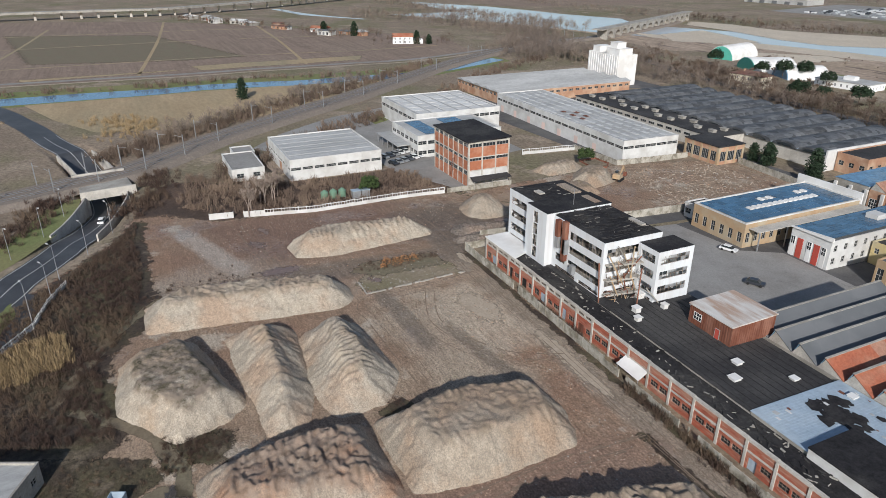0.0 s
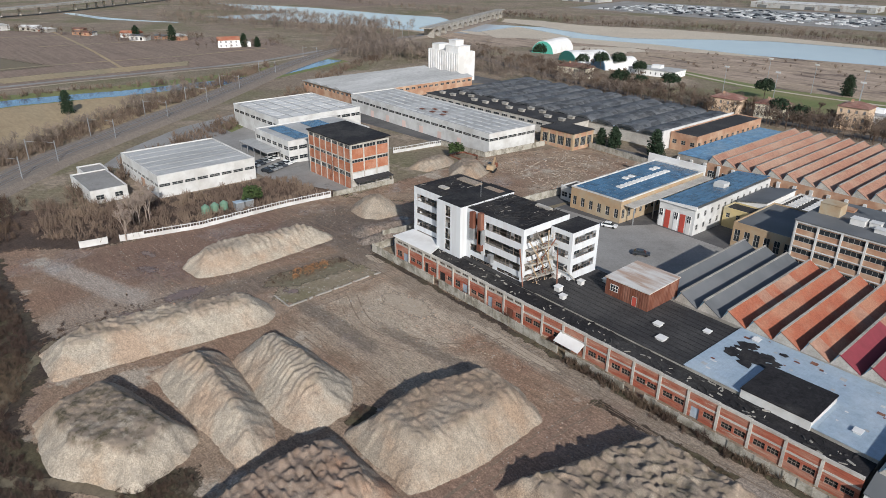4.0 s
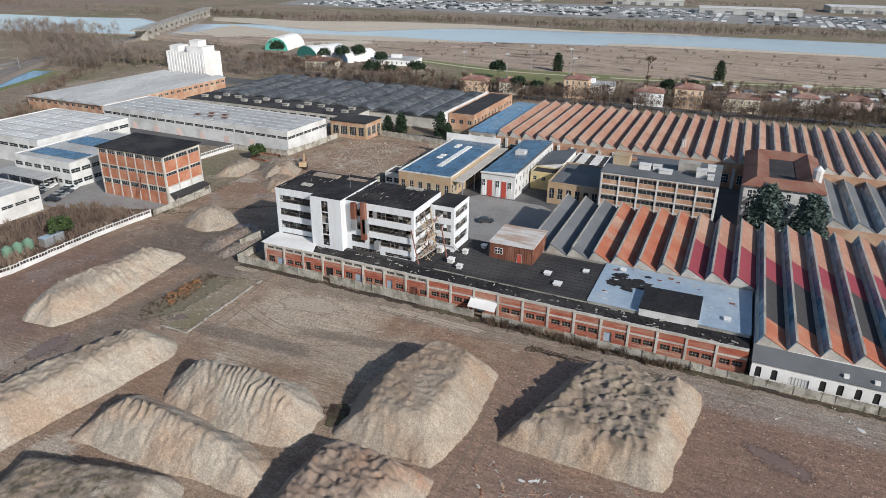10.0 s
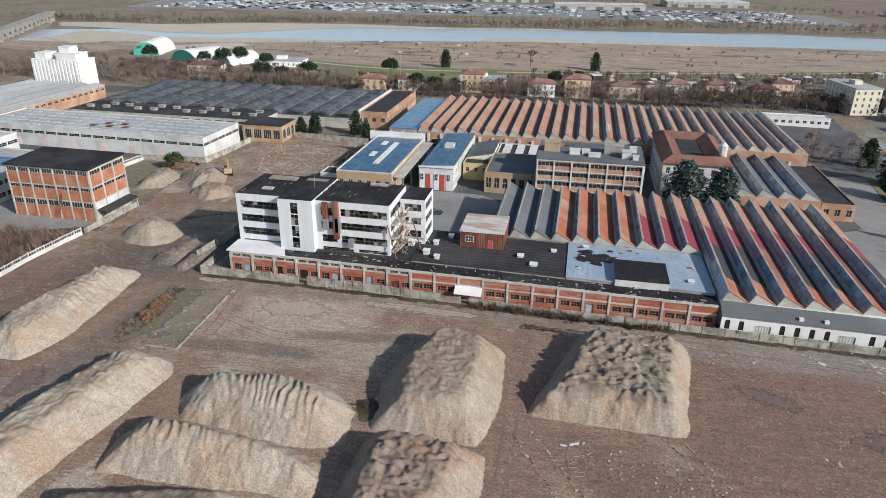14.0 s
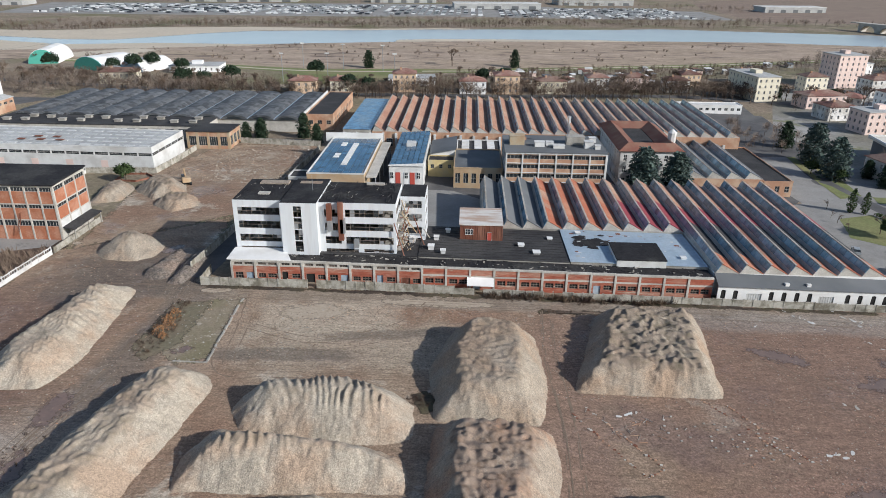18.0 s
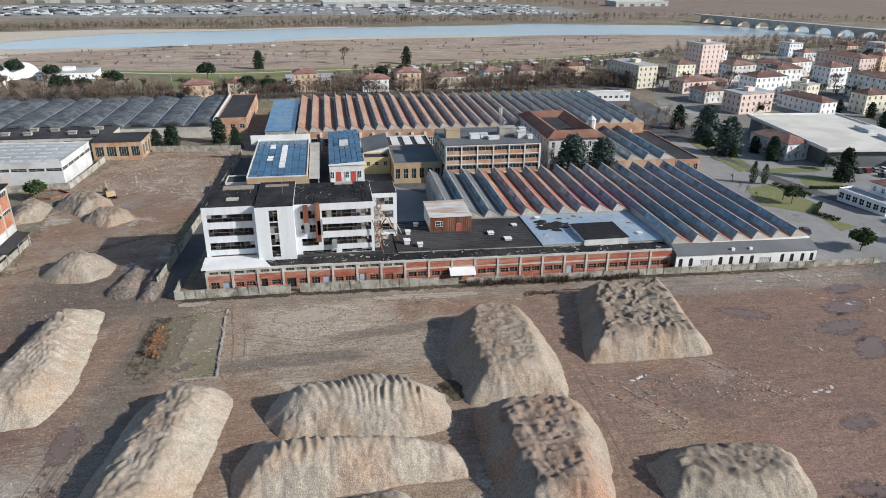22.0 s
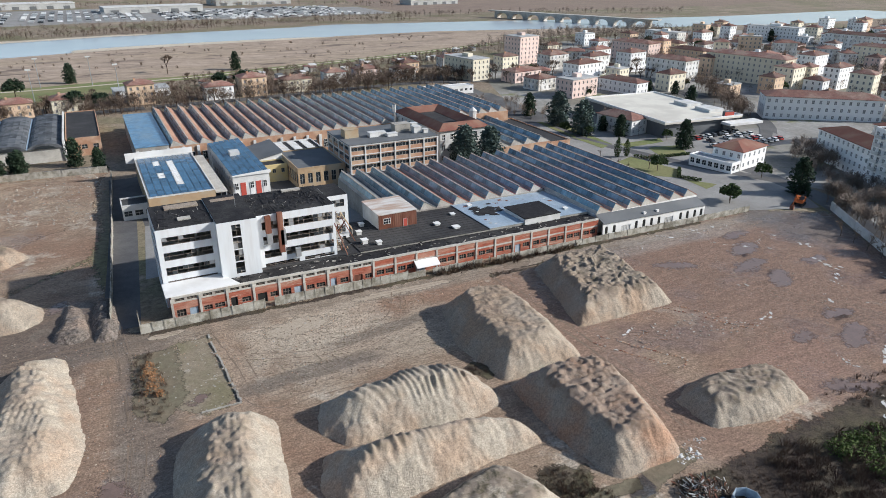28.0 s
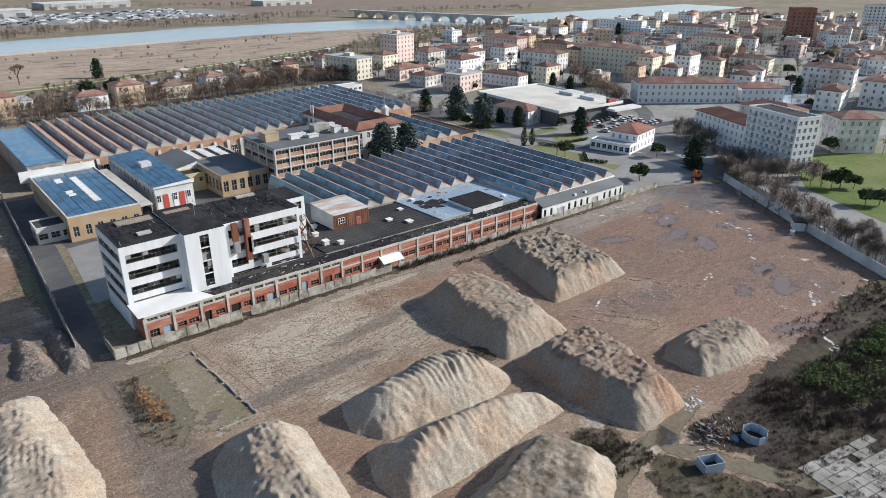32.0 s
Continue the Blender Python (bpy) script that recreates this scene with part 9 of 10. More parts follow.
plant(ROUND, [(147.8, -36.9), (150, -38.6), (153.4, -41.4), (156, -28.3), (138.4, -50), (141.7, -52.6)], "dark evergreen shrub on the park lawn", group="shrubs", smin=0.8, smax=1.3, seed=5)
sheet("church_lawn", [(401, 129), (434, 123), (404, 96), (370, 105)], "grass", 0.05, "green lawn beside the bell tower", "lawn")
sheet("stream", [(262, 36), (268, 30), (288, 33), (334, 50), (385, 68), (379, 76), (337, 61), (282, 42)], "water", 0.06, "pale stream between banks", "water")
block("brick_apartment_tower", 583, 176, 20, 14, 28, "tile_brown", "bitumen2", "tall dark brick apartment tower", "apartment tower", floors=8, fl=3.1, win=(1.4, 1.6, 4.0), rz=-50, far=True)
block("white_tower", 770, 178, 20, 16, 24, "white", "bitumen2", "distant white apartment tower", "apartment tower", floors=7, fl=3.2, win=(1.4, 1.6, 4.0), rz=-50, far=True)
ch = thing("bell_tower", 393, 122, "slim brown brick bell tower", "bell tower", -50)
b = Build()
b.box(-2, -2, -0.3, 2, 2, 13)
part("shaft", b, "brick_pale", ch)
b = Build()
b.hexa([(-2.3, -2.3, 13), (2.3, -2.3, 13), (2.3, 2.3, 13), (-2.3, 2.3, 13)], [(-0.1, -0.1, 15), (0.1, -0.1, 15), (0.1, 0.1, 15), (-0.1, 0.1, 15)])
part("roof", b, "tile_brown", ch)
ap = block("apartment_tower", 161.5, 0, 22, 9.5, 18.4, "facade", "bitumen2", "eight-storey white apartment tower with rows of balconies", "apartment tower", floors=7, fl=2.5, z1=1.0, win=(1.2, 1.45, 2.4), rz=-110, frame_key="white", pane="blind")
for fi in range(7):
    for k in range(4):
        b = Build()
        b.box(1.6 + 5.6 * k, -1.2, 0.75 + 2.5 * fi, 4.6 + 5.6 * k, -0.01, 0.88 + 2.5 * fi)
        b.box(1.6 + 5.6 * k, -1.2, 0.88 + 2.5 * fi, 4.6 + 5.6 * k, -1.12, 1.75 + 2.5 * fi)
        part("balcony", b, "white_dirty", ap)
an2 = block("villa_porch", 133.2, 27.4, 5.4, 16, 3.4, "facade", "greyroof", "low white porch annex of the villa", "porch", rz=11, win=(1.6, 1.8, 2.4), z1=0.8, frame_key="white")
block("low_office", 104, 203, 30, 7, 3.6, "white", "white_dirty", "low white flat-roofed annex behind the rear hall", "annex", win=(1.6, 1.2, 3.0), z1=1.2)
grove("lot_trees", inside([(106, 130), (134, 130), (140, 176), (108, 172)], 34, 96), 3, 7, "twig_grey", "leafless shrubs and trees in the asphalt lot", twigs=260, seed=96)
sm = thing("supermarket", 153.5, 79, "low supermarket with a large cream flat roof", "supermarket", -5)
b = Build()
b.box(0, 0, -1, 38, 55, 6)
part("body", b, "greyroof_dk", sm)
b = Build()
b.box(-1.5, -1.5, 6, 39.5, 56.5, 6.7)
part("roof", b, "membrane", sm, "cream membrane roof")
b = Build()
b.box(-1.5, -1.5, 6.7, 39.5, -1.1, 7.3), b.box(-1.5, 56.1, 6.7, 39.5, 56.5, 7.3), b.box(-1.5, -1.1, 6.7, -1.1, 56.1, 7.3), b.box(39.1, -1.1, 6.7, 39.5, 56.1, 7.3)
part("parapet", b, "white", sm)
for y in (8, 22):
    b = Build()
    b.box(30, y, 6.7, 38, y + 9, 8.0)
    part("roof_house", b, "white_dirty", sm)
b = Build()
b.box(28, -7, 4.2, 46, -1.6, 5.2)
part("canopy", b, "white", sm)
b = Build()
b.box(30, -1.4, -1, 34, 0.4, 9)
part("sign_tower", b, "greyroof_dk", sm)
b = Build()
b.box(29.5, -1.6, 7.4, 34.5, -1.42, 8.8)
part("sign_board", b, "redpaint", sm, "red sign bar")


# ---- cars ----
def car(key):
    e = new("car")
    b = Build()
    b.hexa([(-2.1, -0.85, 0.35), (2.1, -0.85, 0.35), (2.1, 0.85, 0.35), (-2.1, 0.85, 0.35)], [(-2.0, -0.8, 0.9), (2.05, -0.8, 0.8), (2.05, 0.8, 0.8), (-2.0, 0.8, 0.9)])
    b.hexa([(-1.25, -0.66, 1.32), (0.55, -0.66, 1.32), (0.55, 0.66, 1.32), (-1.25, 0.66, 1.32)], [(-1.2, -0.62, 1.42), (0.45, -0.62, 1.42), (0.45, 0.62, 1.42), (-1.2, 0.62, 1.42)])
    part("body", b, key, e)
    b = Build()
    b.hexa([(-1.85, -0.76, 0.9), (1.15, -0.76, 0.86), (1.15, 0.76, 0.86), (-1.85, 0.76, 0.9)], [(-1.25, -0.66, 1.32), (0.55, -0.66, 1.32), (0.55, 0.66, 1.32), (-1.25, 0.66, 1.32)])
    part("window", b, "glass", e)
    for x in (-1.3, 1.3):
        for y in (-0.78, 0.78):
            b = Build()
            b.bar((x, y - 0.1, 0.32), (x, y + 0.1, 0.32), 0.32, n=10)
            part("wheel", b, "tyre", e)
    return e


CARS = {k: car(k) for k in ("carwhite", "carsilver", "cardark", "carred")}
NAMEC = {"carwhite": "white parked hatchback car", "carsilver": "silver parked car", "cardark": "dark parked car", "carred": "red parked hatchback car"}


def park(x, y, rz, key, z=0.1):
    m = pose(x, y, zg(x, y) + z, 0, 0, rz)
    if key in PLANTED:
        ob = copy_thing(CARS[key], m)
    else:
        PLANTED[key] = True
        ob = CARS[key]
        ob.matrix_basis = m
    tagged(ob, NAMEC[key] + " on asphalt", "car", "parked cars")


rng = random.Random(31)
for r in range(4):
    for k in range(10):
        if rng.random() < 0.78:
            park(161 + 3.5 * k - 1.4 * r, 52 + 6.2 * r + 0.3 * k, 80 + rng.uniform(-4, 4), rng.choice(("carwhite", "carwhite", "carsilver", "carsilver", "cardark", "carred")))
for k in range(14):
    park(-126 - 1.2 * k, 8 + 2.4 * (k % 7), 15, rng.choice(("carwhite", "carwhite", "cardark", "carsilver")))
for x, y, rz, k in ((-28, 57, 20, "carwhite"), (99, 30, 70, "carsilver"), (101, 18, 75, "cardark"), (-12, 48, 30, "cardark"), (10, 64, 0, "cardark"), (150, 46, 30, "carwhite"), (-121, -81.5, 170, "carwhite")):
    park(x, y, rz, k, 0.1 if x > -120 else -4.1)
for k in range(9):
    park(190 + 6 * k, -52 + 3 * k, 20, rng.choice(("carwhite", "carwhite", "carsilver", "carsilver", "cardark", "carred")))
# ---- fences and walls ----
def fence(pts, h, pitch, label, kind="panel", pkey="fence", gap=(), seed=0, name="concrete_fence"):
    """Posts with panels or rails between them along a line."""
    rng = random.Random(seed)
    x0, y0 = pts[0]
    t = thing(name, x0, y0, label, "fence", z=0)
    rails = {}
    k = 0
    for (ax, ay), (bx, by) in zip(pts, pts[1:]):
        L = math.hypot(bx - ax, by - ay)
        n = max(1, round(L / pitch))
        an = math.degrees(math.atan2(by - ay, bx - ax))
        s = L / n
        key = round(s, 3)
        if key not in rails:
            p, q = Build(), Build()
            p.box(-0.1, -0.1, -0.4, 0.1, 0.1, h + 0.12)
            if kind == "rail":
                q.box(0.1, -0.05, -0.4, s - 0.1, 0.05, 0.55 * h)
                q.box(0.1, -0.06, h - 0.18, s - 0.1, 0.06, h)
                for j in range(1, 3):
                    q.box(s * j / 3 - 0.05, -0.05, 0.55 * h, s * j / 3 + 0.05, 0.05, h - 0.18)
            else:
                q.box(0.1, -0.05, -0.4, s - 0.1, 0.05, h - 0.1)
                q.box(0.1, -0.075, h - 0.1, s - 0.1, 0.075, h)
            rails[key] = (p.fix(p.mesh("post", [pkey])), q.fix(q.mesh("panel", [pkey])))
        for i in range(n + (1 if (bx, by) == pts[-1] else 0)):
            x, y = ax + (bx - ax) * i / n, ay + (by - ay) * i / n
            m = pose(x - x0, y - y0, zg(x, y), 0, 0, an)
            part("post", rails[key][0], [], t, at=m)
            if i < n and k not in gap:
                lean = rng.gauss(0, 1.6)
                part("panel", rails[key][1], [], t, at=m @ pose(0, 0, rng.uniform(-0.08, 0.03), lean, 0, rng.gauss(0, 0.5)))
            k += 1
    return t


fence([(-53, 3.5), (-53, -2.4), (0, -2.5)], 1.9, 2.05, "weathered pale concrete panel fence along the workshop", gap=(14,))
fence([(0, -2.5), (53, -2.6)], 1.5, 2.05, "low weathered concrete panel fence beside the workshop", gap=(2, 9, 10), seed=2)
fence([(53, -2.6), (90, -2.8), (106, -2.4)], 1.6, 2.05, "cream concrete panel fence before the arched front", seed=3)
fence([(-96, -41), (-93.2, -28), (-93.8, -5), (-92.8, 11)], 1.9, 2.4, "white concrete post-and-rail fence beside the site", "rail", "white_dirty", seed=4)
fence([(-99, -55), (-98, -49), (-96, -41)], 1.7, 2.4, "broken white concrete wall among birches", "panel", "white_dirty", (3,), 5)
fence([(-92.8, 12), (-93.0, 34)], 1.5, 2.6, "low pale wall beside the brick tower", seed=6)
fence([(-122, 56), (-121, 78)], 2.0, 2.6, "white rail fence of the rear yard", "rail", "white_dirty", seed=7)
fence([(-121, 78), (-98.5, 79.5), (-97, 110)], 2.0, 2.6, "pale concrete wall round the rear plot", seed=8)
fence([(-84, 121), (-53, 118)], 2.2, 2.6, "pale concrete wall behind the rear plot", seed=9)
fence([(-57.5, 4), (-54.5, 60), (-52, 112)], 2.2, 2.6, "weathered concrete wall along the factory lane", seed=10)
fence([(129, -11.5), (107.5, -42), (93, -64), (87, -73)], 2.5, 2.6, "tall pale concrete wall along the street", pkey="white_dirty", seed=11)
fence([(-44, -99), (-54.5, -93), (-64, -91), (-72, -88)], 1.3, 2.0, "white guard fence beside the road", "rail", "white_dirty", seed=12, name="guard_fence")

# ---- loose things on the site ----
def digger(x, y, rz, key, label):
    t = thing("excavator", x, y, label, "excavator", rz)
    for s in (-1.1, 1.1):
        b = Build()
        b.along_y([(-1.8, 0.1), (1.8, 0.1), (2.1, 0.45), (1.8, 0.85), (-1.8, 0.85), (-2.1, 0.45)], s - 0.3, s + 0.3)
        part("crawler", b, "tyre", t)
    b = Build()
    b.box(-1.9, -1.2, 1.0, 1.2, 1.2, 2.1)
    b.hexa([(-1.9, -1.2, 2.1), (-0.3, -1.2, 2.1), (-0.3, 1.2, 2.1), (-1.9, 1.2, 2.1)], [(-1.7, -1.1, 2.5), (-0.4, -1.1, 2.5), (-0.4, 1.1, 2.5), (-1.7, 1.1, 2.5)])
    part("body", b, key, t)
    b = Build()
    b.hexa([(0, 0.2, 2.1), (1.3, 0.2, 2.1), (1.3, 1.2, 2.1), (0, 1.2, 2.1)], [(0.1, 0.25, 3.0), (1.0, 0.25, 3.0), (1.0, 1.15, 3.0), (0.1, 1.15, 3.0)])
    part("cab", b, "glass", t)
    b = Build()
    b.bar((1.0, -0.2, 1.8), (3.6, -0.2, 4.0), 0.28)
    bo = part("boom", b, key, t)
    b = Build()
    b.bar((3.6, -0.2, 4.0), (5.6, -0.2, 1.6), 0.2)
    part("arm", b, key, t)
    b = Build()
    b.along_y([(5.2, 0.2), (6.1, 0.3), (6.2, 1.3), (5.5, 1.7)], -0.7, 0.3)
    part("bucket", b, "rust", t)


digger(124, -5, 200, "orange", "orange crawler excavator parked by the gate")
hu = thing("site_hut", 102.5, -48.5, "small white site hut with dark roof", "hut", 35)
b = Build()
b.box(0, 0, -0.2, 4.2, 2.6, 2.4)
part("body", b, "white", hu)
b = Build()
b.box(-0.3, -0.3, 2.4, 4.5, 2.9, 2.6)
part("roof", b, "bitumen2", hu)
part("window", window_mesh(1.0, 0.9, 2, 1, "frame", "glass"), [], hu, at=pose(0.5, -0.09, 1.0))
part("door", window_mesh(0.9, 2.0, 1, 1, "frame", "dark"), [], hu, at=pose(2.6, -0.09, 0.05))
for x, y, rz in ((97.5, -48, 20), (107, -52, 60)):
    sc = thing("scrap_box", x, y, "small dented white steel scrap box", "box", rz)
    b = Build()
    b.box(0, 0, 0, 1.6, 1.0, 1.0), b.box(-0.05, -0.05, 1.0, 1.65, 1.05, 1.08)
    part("body", b, "vent", sc)
sk2 = thing("skip", -1.6, -80.6, "open blue-grey steel skip among dead weeds", "skip", -25)
for (x0, y0, x1, y1), nm in (((0, 0, 3.0, 0.1), "side_wall"), ((0, 1.9, 3.0, 2.0), "side_wall"), ((0, 0.1, 0.1, 1.9), "end_wall"), ((2.9, 0.1, 3.0, 1.9), "end_wall")):
    b = Build()
    b.box(x0, y0, 0, x1, y1, 1.5)
    part(nm, b, "bluesteel", sk2)
b = Build()
b.box(0.1, 0.1, 0.05, 2.9, 1.9, 0.2)
part("floor", b, "dark", sk2)
tk = thing("open_tank", 11, -81, "open eight-sided tank of pale blue steel panels", "tank")
for k in range(8):
    a, c = k * math.pi / 4, (k + 1) * math.pi / 4
    b = Build()
    b.bar((1.75 * math.cos(a), 1.75 * math.sin(a), 0), (1.75 * math.cos(a), 1.75 * math.sin(a), 1.5), 0.07)
    part("post", b, "metal", tk)
    b = Build()
    b.hexa([(1.7 * math.cos(a), 1.7 * math.sin(a), 0), (1.7 * math.cos(c), 1.7 * math.sin(c), 0), (1.78 * math.cos(c), 1.78 * math.sin(c), 0), (1.78 * math.cos(a), 1.78 * math.sin(a), 0)],
           [(1.7 * math.cos(a), 1.7 * math.sin(a), 1.4), (1.7 * math.cos(c), 1.7 * math.sin(c), 1.4), (1.78 * math.cos(c), 1.78 * math.sin(c), 1.4), (1.78 * math.cos(a), 1.78 * math.sin(a), 1.4)])
    part("side_panel", b, "bluesteel", tk)
tp = thing("tarpaulin", 8.2, -80.2, "crumpled blue tarpaulin on the scrap", "tarpaulin", 20)
b = Build()
b.hexa([(0, 0, 0), (1.6, 0.1, 0), (1.7, 1.2, 0), (0.1, 1.1, 0)], [(0.2, 0.1, 0.4), (1.3, 0.3, 0.15), (1.4, 1.0, 0.5), (0.2, 0.9, 0.2)])
part("cloth", b, "tarp", tp)
b = Build()
rng = random.Random(77)
for i in range(420):
    x, y = rng.gauss(7.6, 1.7), rng.gauss(-77.2, 1.0)
    z = zg(x, y) + max(0.05, 1.7 - 0.5 * math.hypot((x - 7.6) / 1.5, y + 77.2)) * rng.random()
    a, l = rng.uniform(0, 3.14), rng.uniform(0.2, 1.3)
    b.bar((x, y, z), (x + l * math.cos(a), y + l * math.sin(a), z + rng.uniform(-0.1, 0.5)), rng.uniform(0.02, 0.1), mi=rng.randrange(5))
tagged(part("scrap_pile", b, ["white_dirty", "rust", "dark", "bark", "bark"]), "pile of mixed timber and metal scrap", "scrap", kind="stuff")
b = Build()
for i in range(46):
    x, y = rng.gauss(29, 3.2), rng.gauss(-44, 2.2)
    a, l = rng.uniform(0, 3.1), rng.uniform(0.4, 2.6)
    z = zg(x, y) + rng.uniform(0.05, 0.09)
    b.bar((x, y, z), (x + 0.6 * l * math.cos(a), y + 0.6 * l * math.sin(a), z + rng.uniform(-0.03, 0.06)), rng.uniform(0.03, 0.07), mi=rng.randrange(3))
tagged(part("timber_scraps", b, ["brick_pale", "twig_pale", "concrete"]), "broken timber and brick scraps on red earth", "scrap", kind="stuff")
sp = thing("slab_paving", 7.5, -97, "cracked grid of pale concrete floor slabs in weeds", "paving", -12)
b = Build()
b.box(0.06, 0.06, -0.1, 1.5, 1.5, 0.07)
me = b.fix(b.mesh("slab", ["concrete"]))
for i in range(10):
    for j in range(6):
        if rng.random() < 0.75:
            part("slab", me, [], sp, at=pose(1.56 * i, 1.56 * j, zg(6 + 1.5 * i, -90) - sp.location.z + rng.uniform(0, 0.05), rng.gauss(0, 1), rng.gauss(0, 1), rng.gauss(0, 1.5)))
for k, y in enumerate((-23, -20.4, -17.8)):
    t = thing("green_tank", -101, y, "upright green steel tank with conical top", "tank", group="green tanks")
    b = Build()
    b.tube(0, 0, 0.7, 2.5, 1.1, 14)
    part("shell", b, "green", t)
    b = Build()
    b.tube(0, 0, 2.5, 3.2, 1.1, 14, r2=0.25)
    part("top", b, "green", t)
    b = Build()
    b.tube(0, 0, 0.2, 0.7, 0.4, 14, r2=1.1)
    part("cone", b, "green", t)
    for a in (0.8, 2.4, 3.9, 5.5):
        b = Build()
        b.bar((math.cos(a), math.sin(a), -0.1), (math.cos(a), math.sin(a), 1.2), 0.07)
        part("leg", b, "metal", t)
for k, y in enumerate((-15.2, -12.4)):
    t = thing("metal_cabinet", -101, y, "grey-blue steel equipment cabinet", "cabinet", group="cabinets")
    b = Build()
    b.box(0, 0, 0, 2.0, 2.4, 2.1)
    part("body", b, "metal", t)
    b = Build()
    b.box(-0.1, -0.1, 2.1, 2.1, 2.5, 2.25)
    part("lid", b, "bluesteel", t)
cv = thing("white_awning", 2.6, -1.9, "sagging white sheet lean-to against the workshop", "awning")
b = Build()
b.hexa([(0, 0, 1.7), (5.6, 0, 1.6), (5.6, 1.9, 2.7), (0, 1.9, 2.8)], [(0, 0, 1.8), (5.6, 0, 1.7), (5.6, 1.9, 2.8), (0, 1.9, 2.9)])
part("sheet", b, "white", cv)
for x in (0.2, 5.4):
    b = Build()
    b.bar((x, 0.1, -0.3), (x, 0.1, 1.7), 0.06)
    part("post", b, "metal", cv)

# ---- roof clutter of the low halls ----
for x, y, s, h in ((-14, 8.5, 1.1, 0.9), (-6, 8, 1.2, 0.9), (-3.2, 6.2, 1.0, 0.7), (-10.5, 12.5, 1.3, 0.8), (-5, 14, 1.0, 0.8), (-17, 17, 1.2, 0.7), (-2.5, 19, 1.0, 0.7), (14, 12, 1.2, 0.4), (21, 17, 1.0, 0.3), (17, 8, 1.4, 0.35), (28, 21, 1.0, 0.5), (49, 8, 1.0, 0.5)):
    t = thing("roof_vent", x, y, "small white box vent on the hall roof", "vent", group="roof vents", z=zg(x, y) + 4.9)
    b = Build()
    b.box(0, 0, 0.1, s, s, h + 0.3)
    part("shaft", b, "vent", t)
    b = Build()
    b.box(-0.15, -0.15, h + 0.3, s + 0.15, s + 0.15, h + 0.42)
    part("cap", b, "white", t)
b = Build()
for i in range(64):
    x, y = rng.gauss(30.3, 1.7), rng.gauss(16.2, 1.5)
    s = rng.uniform(0.4, 1.5)
    a = rng.uniform(0, 3)
    z = zg(x, y) + 5.48 + 0.004 * (i % 8)
    b.quad([(x + s * math.cos(a + q), y + s * rng.uniform(0.4, 1.1) * math.sin(a + q), z) for q in (0, 1.3, 2.6, 3.9, 5.2)])
sr = Build()
for i in range(57):
    x0 = 24.9 + 0.5 * i
    if 34 < x0 < 45:
        ya = 13.8
    else:
        ya = 4.7
    sr.hexa([(x0, ya, zg(x0, ya) + 5.4), (x0 + 0.05, ya, zg(x0, ya) + 5.4), (x0 + 0.05, 23.6, zg(x0, 23.6) + 5.4), (x0, 23.6, zg(x0, 23.6) + 5.4)], [(x0, ya, zg(x0, ya) + 5.445), (x0 + 0.05, ya, zg(x0, ya) + 5.445), (x0 + 0.05, 23.6, zg(x0, 23.6) + 5.445), (x0, 23.6, zg(x0, 23.6) + 5.445)])
tagged(part("roof_seams", sr, "bluesteel"), "raised seams of the blue metal roof", "roof seams", kind="stuff")
tagged(part("torn_felt", b, "bitumen"), "torn black hole and felt on the blue roof", "roof damage", kind="stuff")
b = Build()
for i in range(40):
    x, y = rng.uniform(26, 52), rng.uniform(6, 23)
    s = rng.uniform(0.3, 1.1)
    z = zg(x, y) + 5.43
    b.box(x, y, z, x + s, y + s * rng.uniform(0.3, 1.0), z + 0.05, rng.randrange(3))
tagged(part("roof_patches", b, ["vent", "greyroof", "rust"]), "loose sheets and patches on the blue roof", "roof debris", kind="stuff")
b = Build()
for i in range(12):
    y = 5.2 + 1.5 * i
    for x0, x1 in ((-7.6, 7.6), (8, 24.2)):
        b.hexa([(x0, y, zg(x0, y) + 5.2), (x1, y, zg(x1, y) + 5.2), (x1, y + 0.08, zg(x1, y) + 5.2), (x0, y + 0.08, zg(x0, y) + 5.2)], [(x0, y, zg(x0, y) + 5.27), (x1, y, zg(x1, y) + 5.27), (x1, y + 0.08, zg(x1, y) + 5.27), (x0, y + 0.08, zg(x0, y) + 5.27)])
tagged(part("felt_seams", b, "bitumen"), "raised felt seams on the black roof", "roof seams", kind="stuff")
b = Build()
for i in range(300):
    x, y = rng.uniform(-46, 52), rng.uniform(0.7, 4.3)
    z = zg(x, y) + 4.73
    a, l = rng.uniform(0, 3.1), rng.uniform(0.2, 1.6)
    b.bar((x, y, z), (x + l * math.cos(a), y + 0.4 * l * math.sin(a), z + rng.uniform(0, 0.2)), rng.uniform(0.05, 0.2), mi=rng.randrange(4))
tagged(part("roof_litter", b, ["concrete", "bitumen", "bitumen", "bitumen2"]), "broken boards and felt on the workshop roof", "debris", kind="stuff")

def tent(x, y, w, d, h, rz, key, end, label):
    t = thing("sports_tent", x, y, label, "sports hall", rz)
    prof = [(-0.0, -0.3)] + [(w / 2 - w / 2 * math.cos(a), h * math.sin(a)) for a in (0.05, 0.4, 0.8, 1.2, 1.57, 1.94, 2.34, 2.74, 3.09)] + [(w, -0.3)]
    b = Build()
    b.along_y(prof, 0, d)
    part("canopy", b, key, t)
    b = Build()
    b.along_y([(0.3 + u * (w - 0.6) / w, z * 0.97) for u, z in prof], -0.4, -0.02)
    part("end_wall", b, end, t)


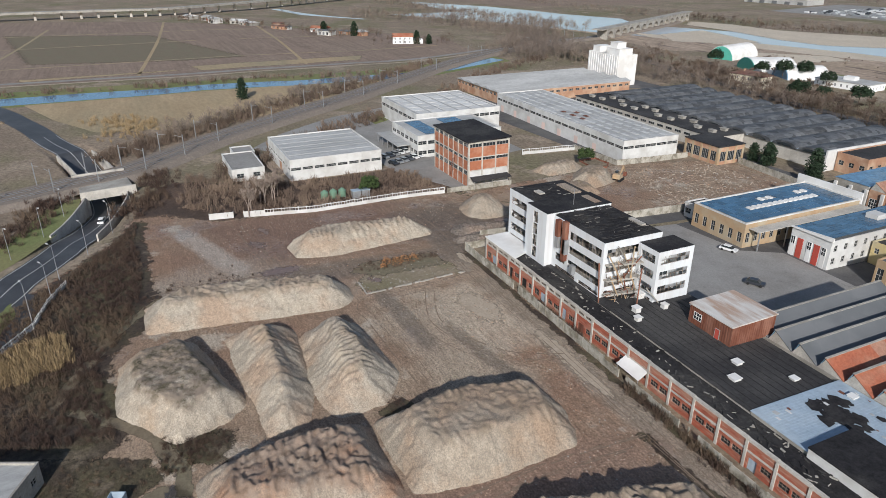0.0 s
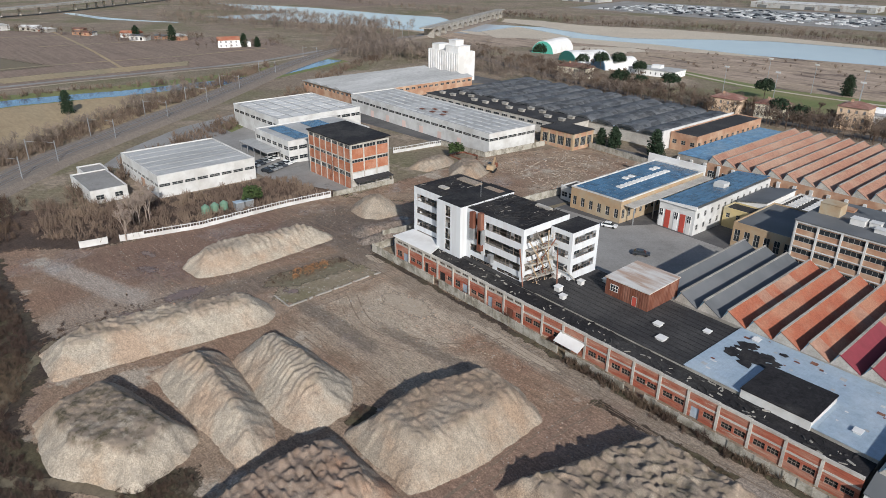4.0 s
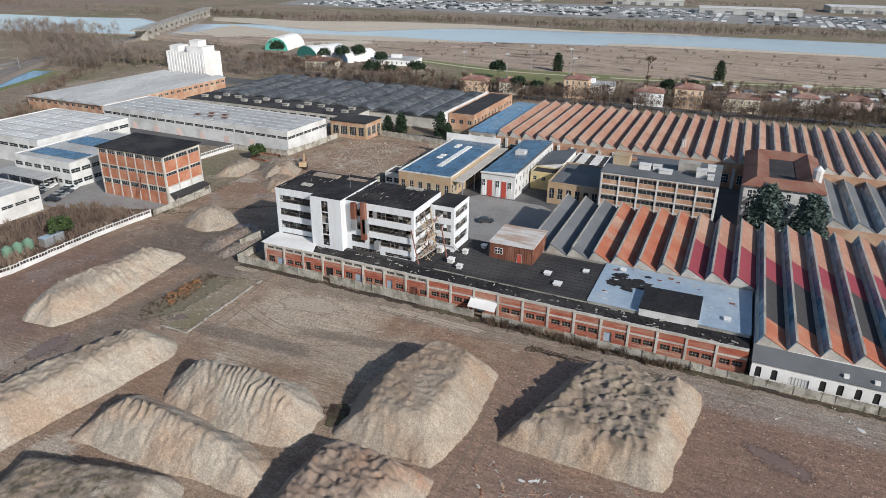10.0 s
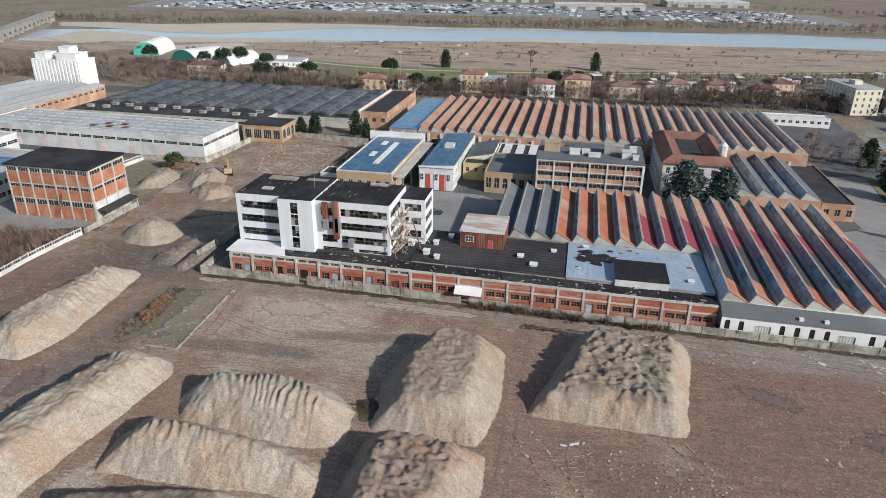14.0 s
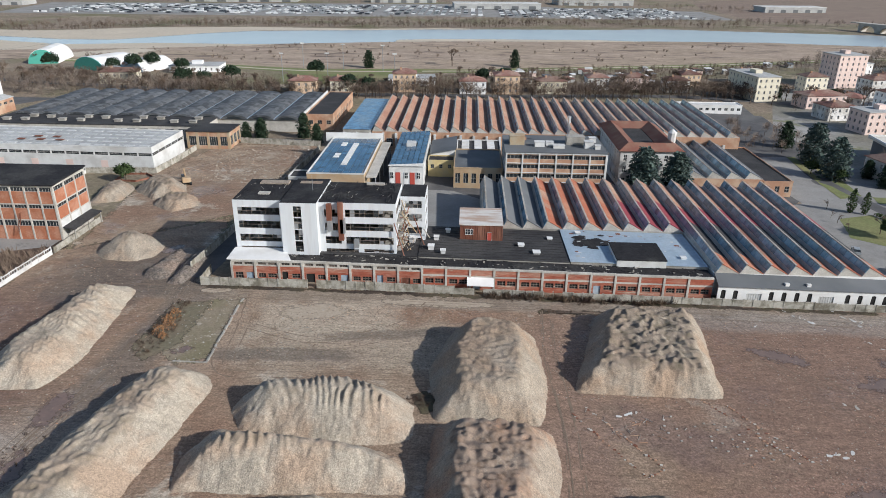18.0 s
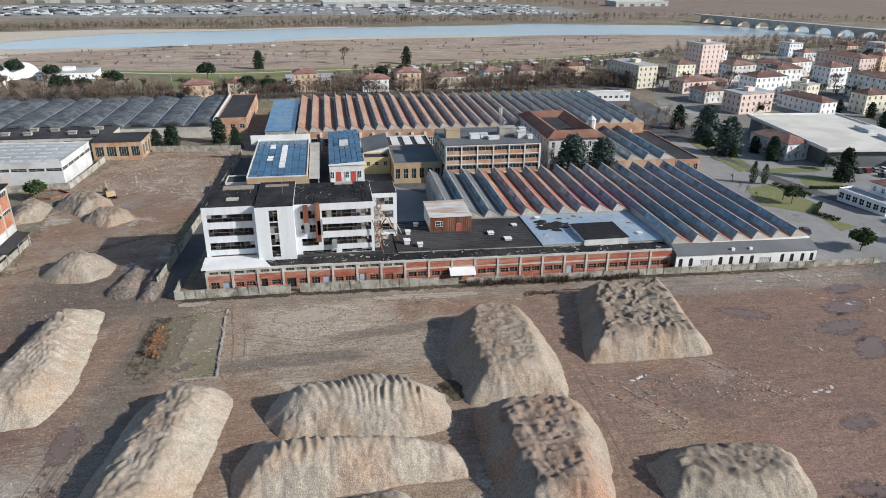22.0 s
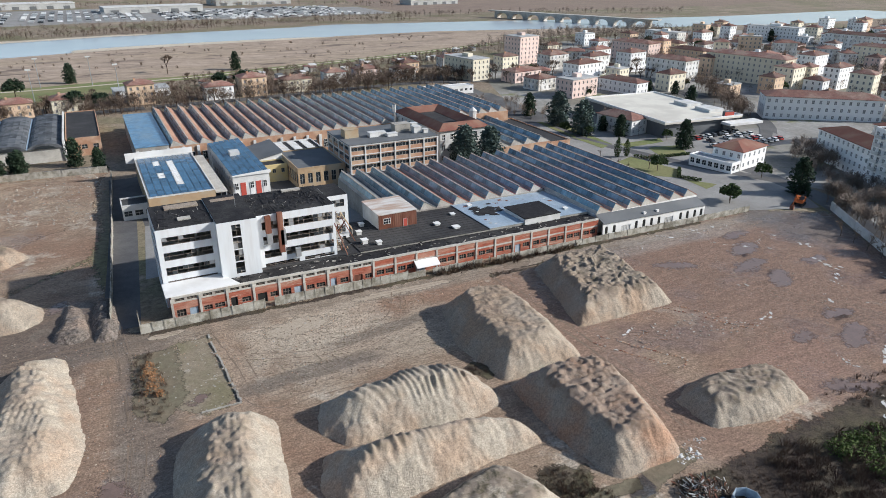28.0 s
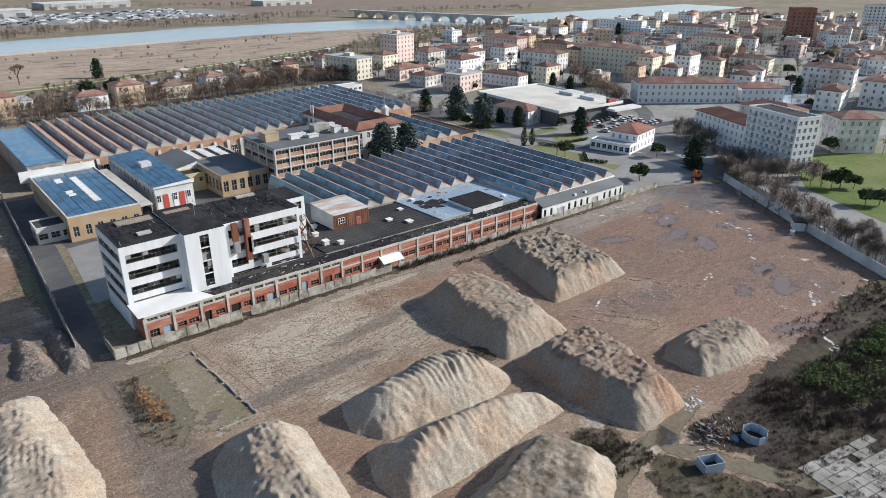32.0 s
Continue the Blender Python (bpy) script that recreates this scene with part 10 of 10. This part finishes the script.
tent(-281, 306, 18, 34, 9, 14, "white", "teal", "barrel sports hall with white top and green end")
tent(-243, 292, 28, 26, 8, -25, "white", "teal", "white air dome over courts")
tent(-212, 288, 20, 24, 7, -25, "white", "tarp", "smaller white air dome over courts")
fence([(-107.4, 70.3), (-100.7, 69.5), (-97, 74), (-101, 78), (-108, 77.5), (-107.4, 70.3)], 0.6, 2.0, "low red-brown safety barrier round a pit", pkey="rust", seed=13, name="safety_barrier")
for x, y in ((-102.3, 304.9), (-76.5, 302.2), (-51.4, 299.6), (-103, 256.9), (-78, 260), (-40, 262)):
    t = thing("floodlight_mast", x, y, "tall slim floodlight mast beside the sports field", "floodlight", 0, "floodlights")
    b = Build()
    b.bar((0, 0, -0.3), (0, 0, 15), 0.22, 0.12, n=6)
    part("pole", b, "metal", t)
    b = Build()
    b.box(-1.2, -0.15, 15, 1.2, 0.15, 15.8)
    part("lamp_head", b, "vent", t)
digger(-84.3, 68.5, 120, "stucco_o", "dusty tracked excavator in the rear plot")
for k, (x, y, rz) in enumerate(((-66, -90.5, 210), (-76, -89.5, 215), (-88, -84, 205), (-100, -78.5, 200), (-92, -100, 25), (-104, -94, 20), (-118, -90, 15), (-58, -93.5, 200))):
    t = thing("street_lamp", x, y, "slim grey street lamp beside the sunken road", "street lamp", rz, "street lamps")
    b = Build()
    b.bar((0, 0, -0.2), (0, 0, 8.0), 0.09, 0.05, n=6)
    part("pole", b, "metal", t)
    b = Build()
    b.bar((0, 0, 7.9), (1.4, 0, 8.2), 0.04)
    part("arm", b, "metal", t)
    b = Build()
    b.box(1.2, -0.13, 8.14, 1.9, 0.13, 8.28)
    part("lamp_head", b, "vent", t)
# ---- pilasters of the rear hall front ----
ph = thing("rear_front", -43.6, 114.7, "brick front of the rear hall with white pilasters and windows", "facade")
for i in range(30):
    x = 4.75 * i
    z = zg(-43.6 + x, 114.7) - ph.location.z
    b = Build()
    b.box(x, -0.3, z - 0.5, x + 0.9, 0.25, z + 6.6)
    part("pilaster", b, "white_dirty", ph)
    part("window", window_mesh(2.2, 3.0, 3, 3, "white", "glass"), [], ph, at=pose(x + 1.75, 0.15, z + 1.6))
